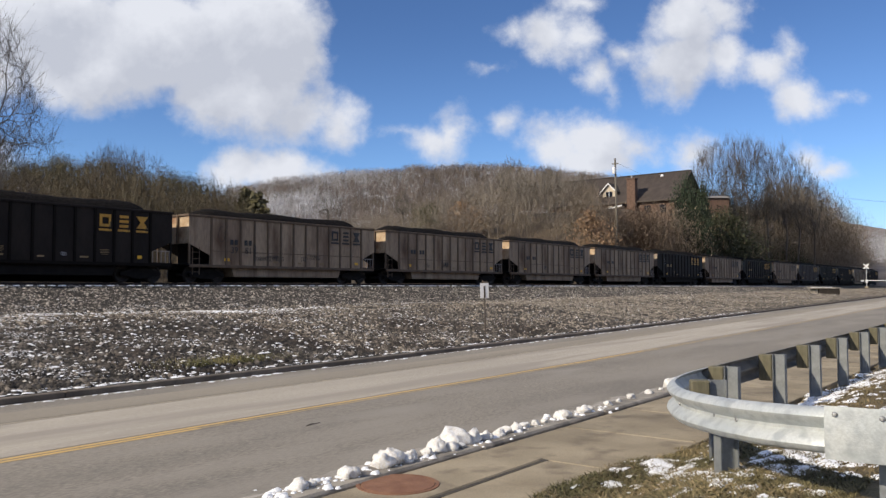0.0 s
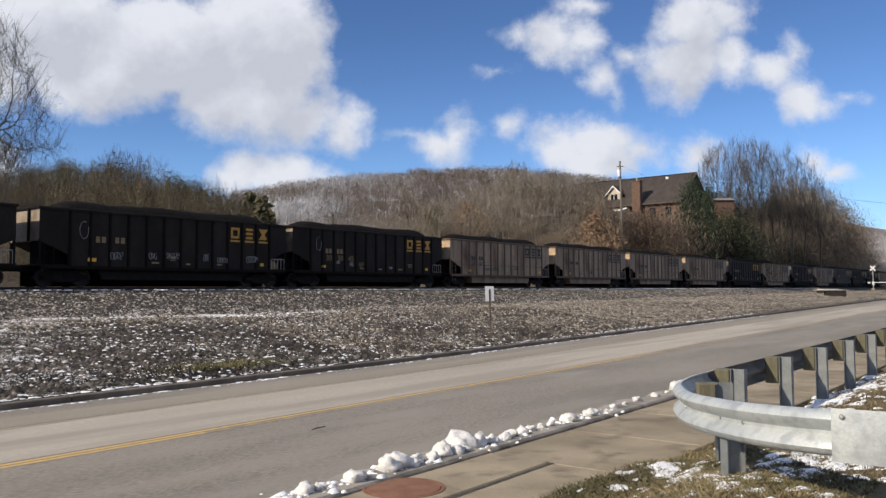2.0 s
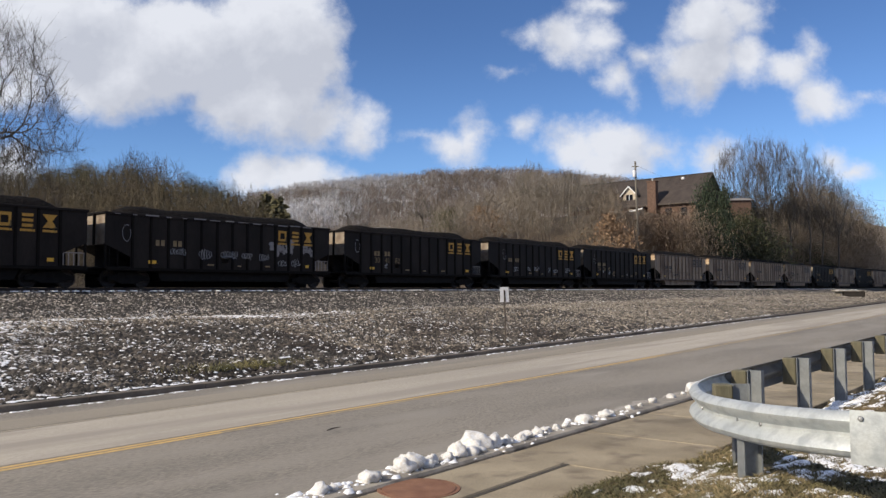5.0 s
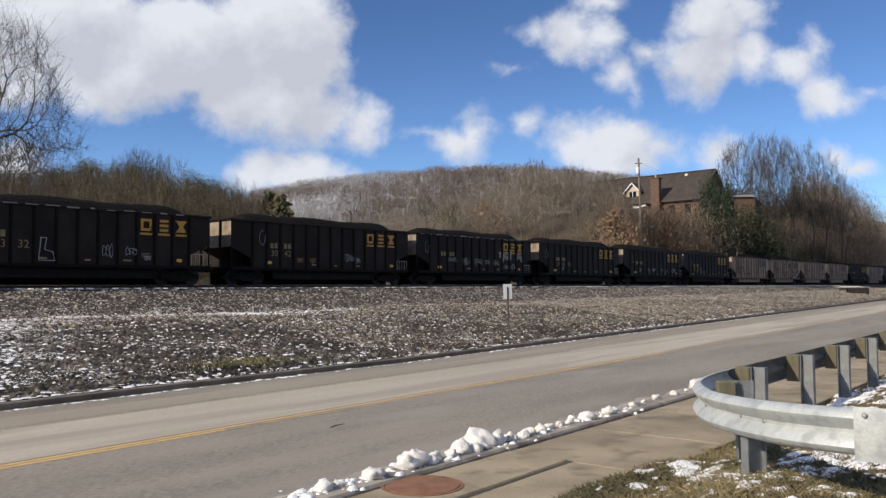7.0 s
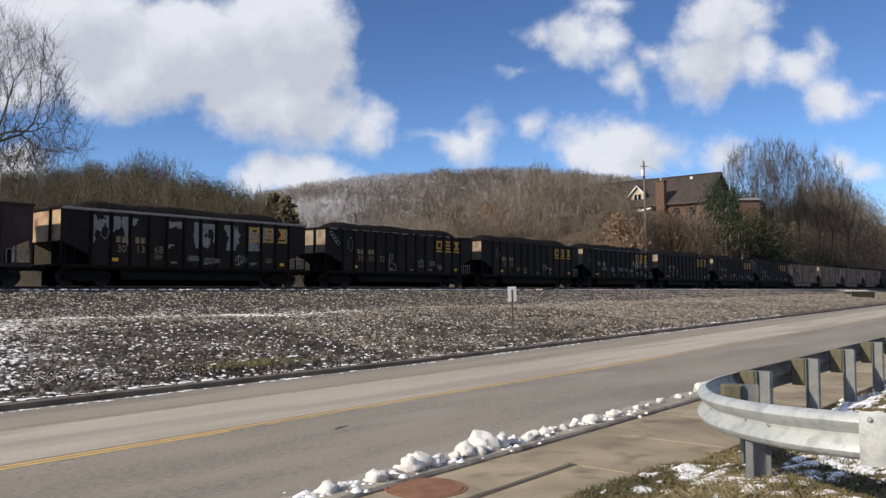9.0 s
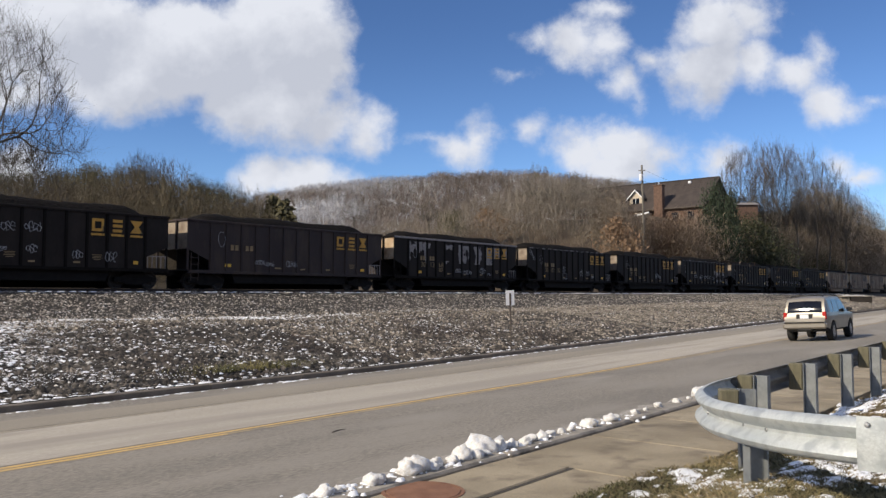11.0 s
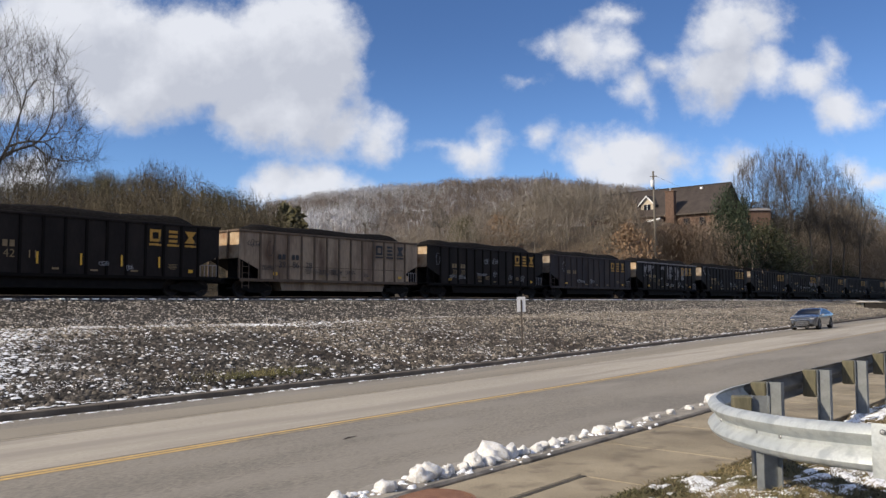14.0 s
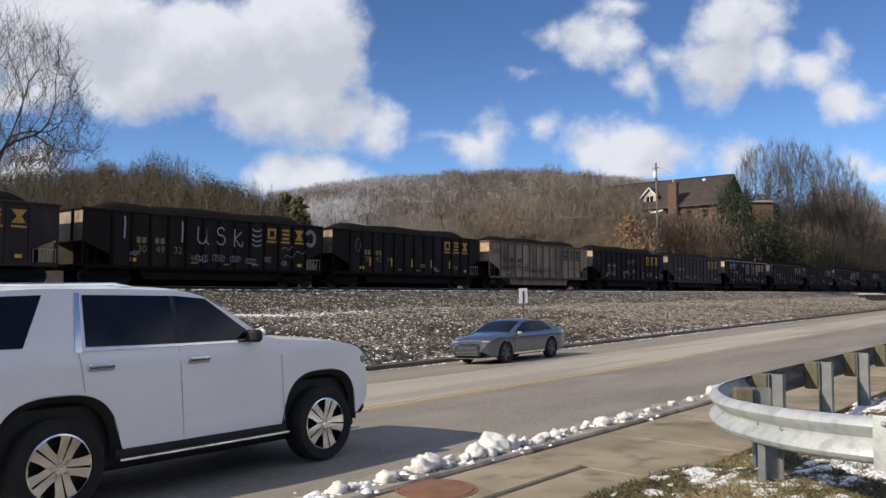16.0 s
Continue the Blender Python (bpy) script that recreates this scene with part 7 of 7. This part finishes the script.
def sedan_silver():
    top = [(-2.50, 0.74), (-2.46, 0.98), (-2.3, 1.06), (-2.0, 1.09), (-1.65, 1.19), (-1.2, 1.345), (-0.75, 1.43), (-0.3, 1.45), (0.05, 1.425), (0.35, 1.345), (0.7, 1.20), (1.05, 1.045), (1.2, 1.0), (1.6, 0.955), (1.95, 0.895), (2.2, 0.80), (2.36, 0.68), (2.45, 0.5)]
    s = Shell(top, 0.27, (-1.435, 1.435), 0.36, 0.925, 0.98, 0.40, 0.03, 2.46, -2.50, 0.42, taper=0.30)
    ob = thing("silver_sedan", "silver-grey saloon car driving close to the kerb", "car")
    part("body", s.body(), "silver_paint", ob, "silver-grey bodywork", True)
    part("underbody", Build().box((0, 0, 0.40), (4.5, 1.56, 0.34), 0.05), "black_plastic", ob, "dark underside")
    for sd in (-1, 1):
        part("side_window", s.pane([(-0.32, 1.0), (0.84, 1.0), (0.24, 1.315), (-0.32, 1.375)], sd), "glass", ob, "dark window", True)
        part("side_window", s.pane([(-1.55, 1.02), (-0.36, 1.0), (-0.36, 1.375), (-1.08, 1.32)], sd), "glass", ob, "dark window", True)
        part("headlight", Build().box((2.14, sd * 0.66, 0.755), (0.36, 0.30, 0.075), 0.03), "lens_clear", ob, "clear headlight")
        part("mirror", Build().box((0.72, sd * 1.0, 0.98), (0.12, 0.2, 0.12), 0.04), "lens_clear", ob, "door mirror")
        part("tail_lamp", Build().box((-2.40, sd * 0.62, 0.88), (0.14, 0.42, 0.12), 0.03), "lens_red", ob, "red tail lamp")
        part("air_intake", Build().box((2.2, sd * 0.62, 0.42), (0.2, 0.12, 0.2), 0.04), "black_plastic", ob, "dark bumper intake")
        for x in (-0.34, 0.92):
            part("door_gap", s.pane([(x, 0.36), (x + 0.012, 0.36), (x + 0.012, 0.92), (x, 0.92)], sd, 0.003, 2, 5), "black_plastic", ob)
        part("sill_trim", s.pane([(-0.95, 0.27), (0.95, 0.27), (0.95, 0.33), (-0.95, 0.33)], sd, 0.008, 6, 2), "chrome", ob, "bright sill strip")
    part("windscreen", s.screen(0.28, 1.10, 0.88), "glass", ob, "dark windscreen", True)
    part("rear_window", s.screen(-1.85, -0.75, 0.85, (-0.006, 0.008)), "glass", ob, "dark rear window", True)
    part("badge_strip", Build().box((2.405, 0, 0.70), (0.06, 0.9, 0.03), 0.012), "chrome", ob, "bright strip over the grille")
    gr = part("grille", Build().box((2.42, 0, 0.47), (0.12, 1.12, 0.36), 0.05), "black_plastic", ob, "wide dark grille")
    for i in range(7):
        part("grille_bar", Build().box((2.485, 0, 0.33 + i * 0.045), (0.02, 1.0 - i * 0.03, 0.014), 0.004), "alloy", gr)
    part("front_lip", Build().box((2.32, 0, 0.225), (0.2, 1.3, 0.05), 0.02), "chrome", ob, "bright lower bumper strip")
    add_wheels(ob, "sedan", (-1.435, 1.435), 0.815, 0.36, wheel_meshes(0.36, 0.23, 0.265, 5, "dark_alloy"))
    return ob


def suv_sand():
    top = [(-2.20, 0.80), (-2.185, 1.06), (-2.15, 1.13), (-1.95, 1.60), (-1.84, 1.695), (-0.6, 1.745), (0.1, 1.72), (0.35, 1.62), (0.95, 1.16), (1.05, 1.11), (1.9, 1.03), (2.2, 0.90), (2.3, 0.62)]
    s = Shell(top, 0.46, (-1.34, 1.34), 0.37, 0.845, 1.08, 0.2, 0.02, 2.3, -2.2, 0.45)
    ob = thing("sand_suv", "older pale gold sport utility car with a roof rack", "car")
    part("body", s.body(), "sand_paint", ob, "pale gold bodywork", True)
    part("underbody", Build().box((0, 0, 0.56), (4.1, 1.42, 0.36), 0.05), "black_plastic", ob, "dark underside")
    for sd in (-1, 1):
        for q in ([(-0.3, 1.11), (0.75, 1.11), (0.32, 1.56), (-0.3, 1.6)], [(-1.1, 1.11), (-0.36, 1.11), (-0.36, 1.6), (-1.08, 1.61)], [(-1.95, 1.13), (-1.2, 1.11), (-1.18, 1.61), (-1.82, 1.58)]):
            part("side_window", s.pane(q, sd), "glass", ob, "dark window", True)
        part("tail_lamp", Build().box((-2.12, sd * 0.72, 1.0), (0.12, 0.14, 0.30), 0.02), "lens_red", ob, "red tail lamp")
        part("roof_rail", Build().tube([(-1.7, sd * 0.6, 1.72), (-1.6, sd * 0.6, 1.79), (0.0, sd * 0.6, 1.79), (0.1, sd * 0.6, 1.73)], 0.02, 8), "black_plastic", ob, "dark roof rail")
        part("mirror", Build().box((0.72, sd * 0.96, 1.18), (0.12, 0.2, 0.16), 0.04), "black_plastic", ob)
    part("rear_window", s.screen(-2.14, -1.955, 0.86, (-0.012, 0.004)), "glass", ob, "dark rear window", True)
    part("windscreen", s.screen(0.38, 0.93, 0.9), "glass", ob, "dark windscreen", True)
    part("bumper", Build().box((-2.2, 0, 0.62), (0.24, 1.62, 0.24), 0.06), "sand_paint", ob, "pale bumper")
    part("plate_recess", Build().box((-2.185, 0, 0.98), (0.04, 0.62, 0.2), 0.02), "black_plastic", ob)
    part("bumper_step", Build().box((-2.255, 0, 0.752), (0.16, 1.5, 0.035), 0.012), "black_plastic", ob, "black step on the bumper")
    part("tow_bar", Build().box((-2.24, 0, 0.47), (0.12, 0.5, 0.07), 0.02), "black_plastic", ob)
    part("plate", Build().box((-2.215, 0, 0.98), (0.02, 0.32, 0.16), 0.004), "sign_white", ob, "plain pale plate")
    part("roof_bar", Build().box((-0.9, 0, 1.80), (0.06, 1.2, 0.03), 0.01), "black_plastic", ob)
    part("roof_bar", Build().box((-0.2, 0, 1.80), (0.06, 1.2, 0.03), 0.01), "black_plastic", ob)
    add_wheels(ob, "sand", (-1.34, 1.34), 0.725, 0.37, wheel_meshes(0.37, 0.24, 0.23, 5, "alloy"))
    return ob


white = suv_white()
white.scale = (1.05, 1.05, 1.07)
saloon = sedan_silver()
saloon.scale = (0.93, 0.93, 0.95)
CARS = {"suv": (white, 8.30, 1, 4.82, 16.0, 21.3, 0.405), "sedan": (saloon, 16.05, -1, 22.35, 16.0, 17.5, 0.36), "sand": (suv_sand(), 9.05, 1, 41.6, 11.3, 20.5, 0.37)}


def motions():
    """What moves: the coal train, three cars, and their wheels."""
    for k, ob in WAGONS:
        x0 = START + k * WAGON + HALF + SLACK.get(k, 0)
        walk(ob, [(t, pose(x0 + SPEED * t, TRACK_Y, RAIL_Z + float(grade(x0 + SPEED * t)), 0, 0.315, 0)) for t in (0, 4, 8, 12, 16)])
    for k, ws, x in WHEELSETS:
        step = math.degrees(SPEED / 0.455) / FPS
        walk(ws, [(n / FPS, pose(x, 0, 0.455, 0, (step * n) % 360, 0)) for n in range(0, int(16 * FPS) + 1)])
    for key, (ob, y, way, x_at, t_at, v, r) in CARS.items():
        rows = []
        for i in range(33):
            t = i * 0.5
            x = x_at + way * v * (t - t_at)
            climb = math.degrees(math.atan(float(rise(x + 1) - rise(x - 1)) / 2))
            rows.append((t, Matrix.Translation((x, y, float(road_z(x, y)))) @ pose(0, 0, 0, -2.69, -climb, 0) @ pose(0, 0, 0, 0, 0, 0 if way > 0 else 180)))
        walk(ob, rows)
    for key, wob, x, s, half, r in CAR_WHEELS:
        _, _, way, _, t_at, v, _ = CARS[key]
        step = min(math.degrees(v / r) / FPS, 86)
        rows = []
        for n in range(0, int(16 * FPS) + 1):
            rows.append((n / FPS, pose(x, s * half, r, 0, (step * n) % 360 * (1 if s < 0 else 1), 0) @ pose(0, 0, 0, 0, 0, 0 if s < 0 else 180)))
        walk(wob, rows)


motions()
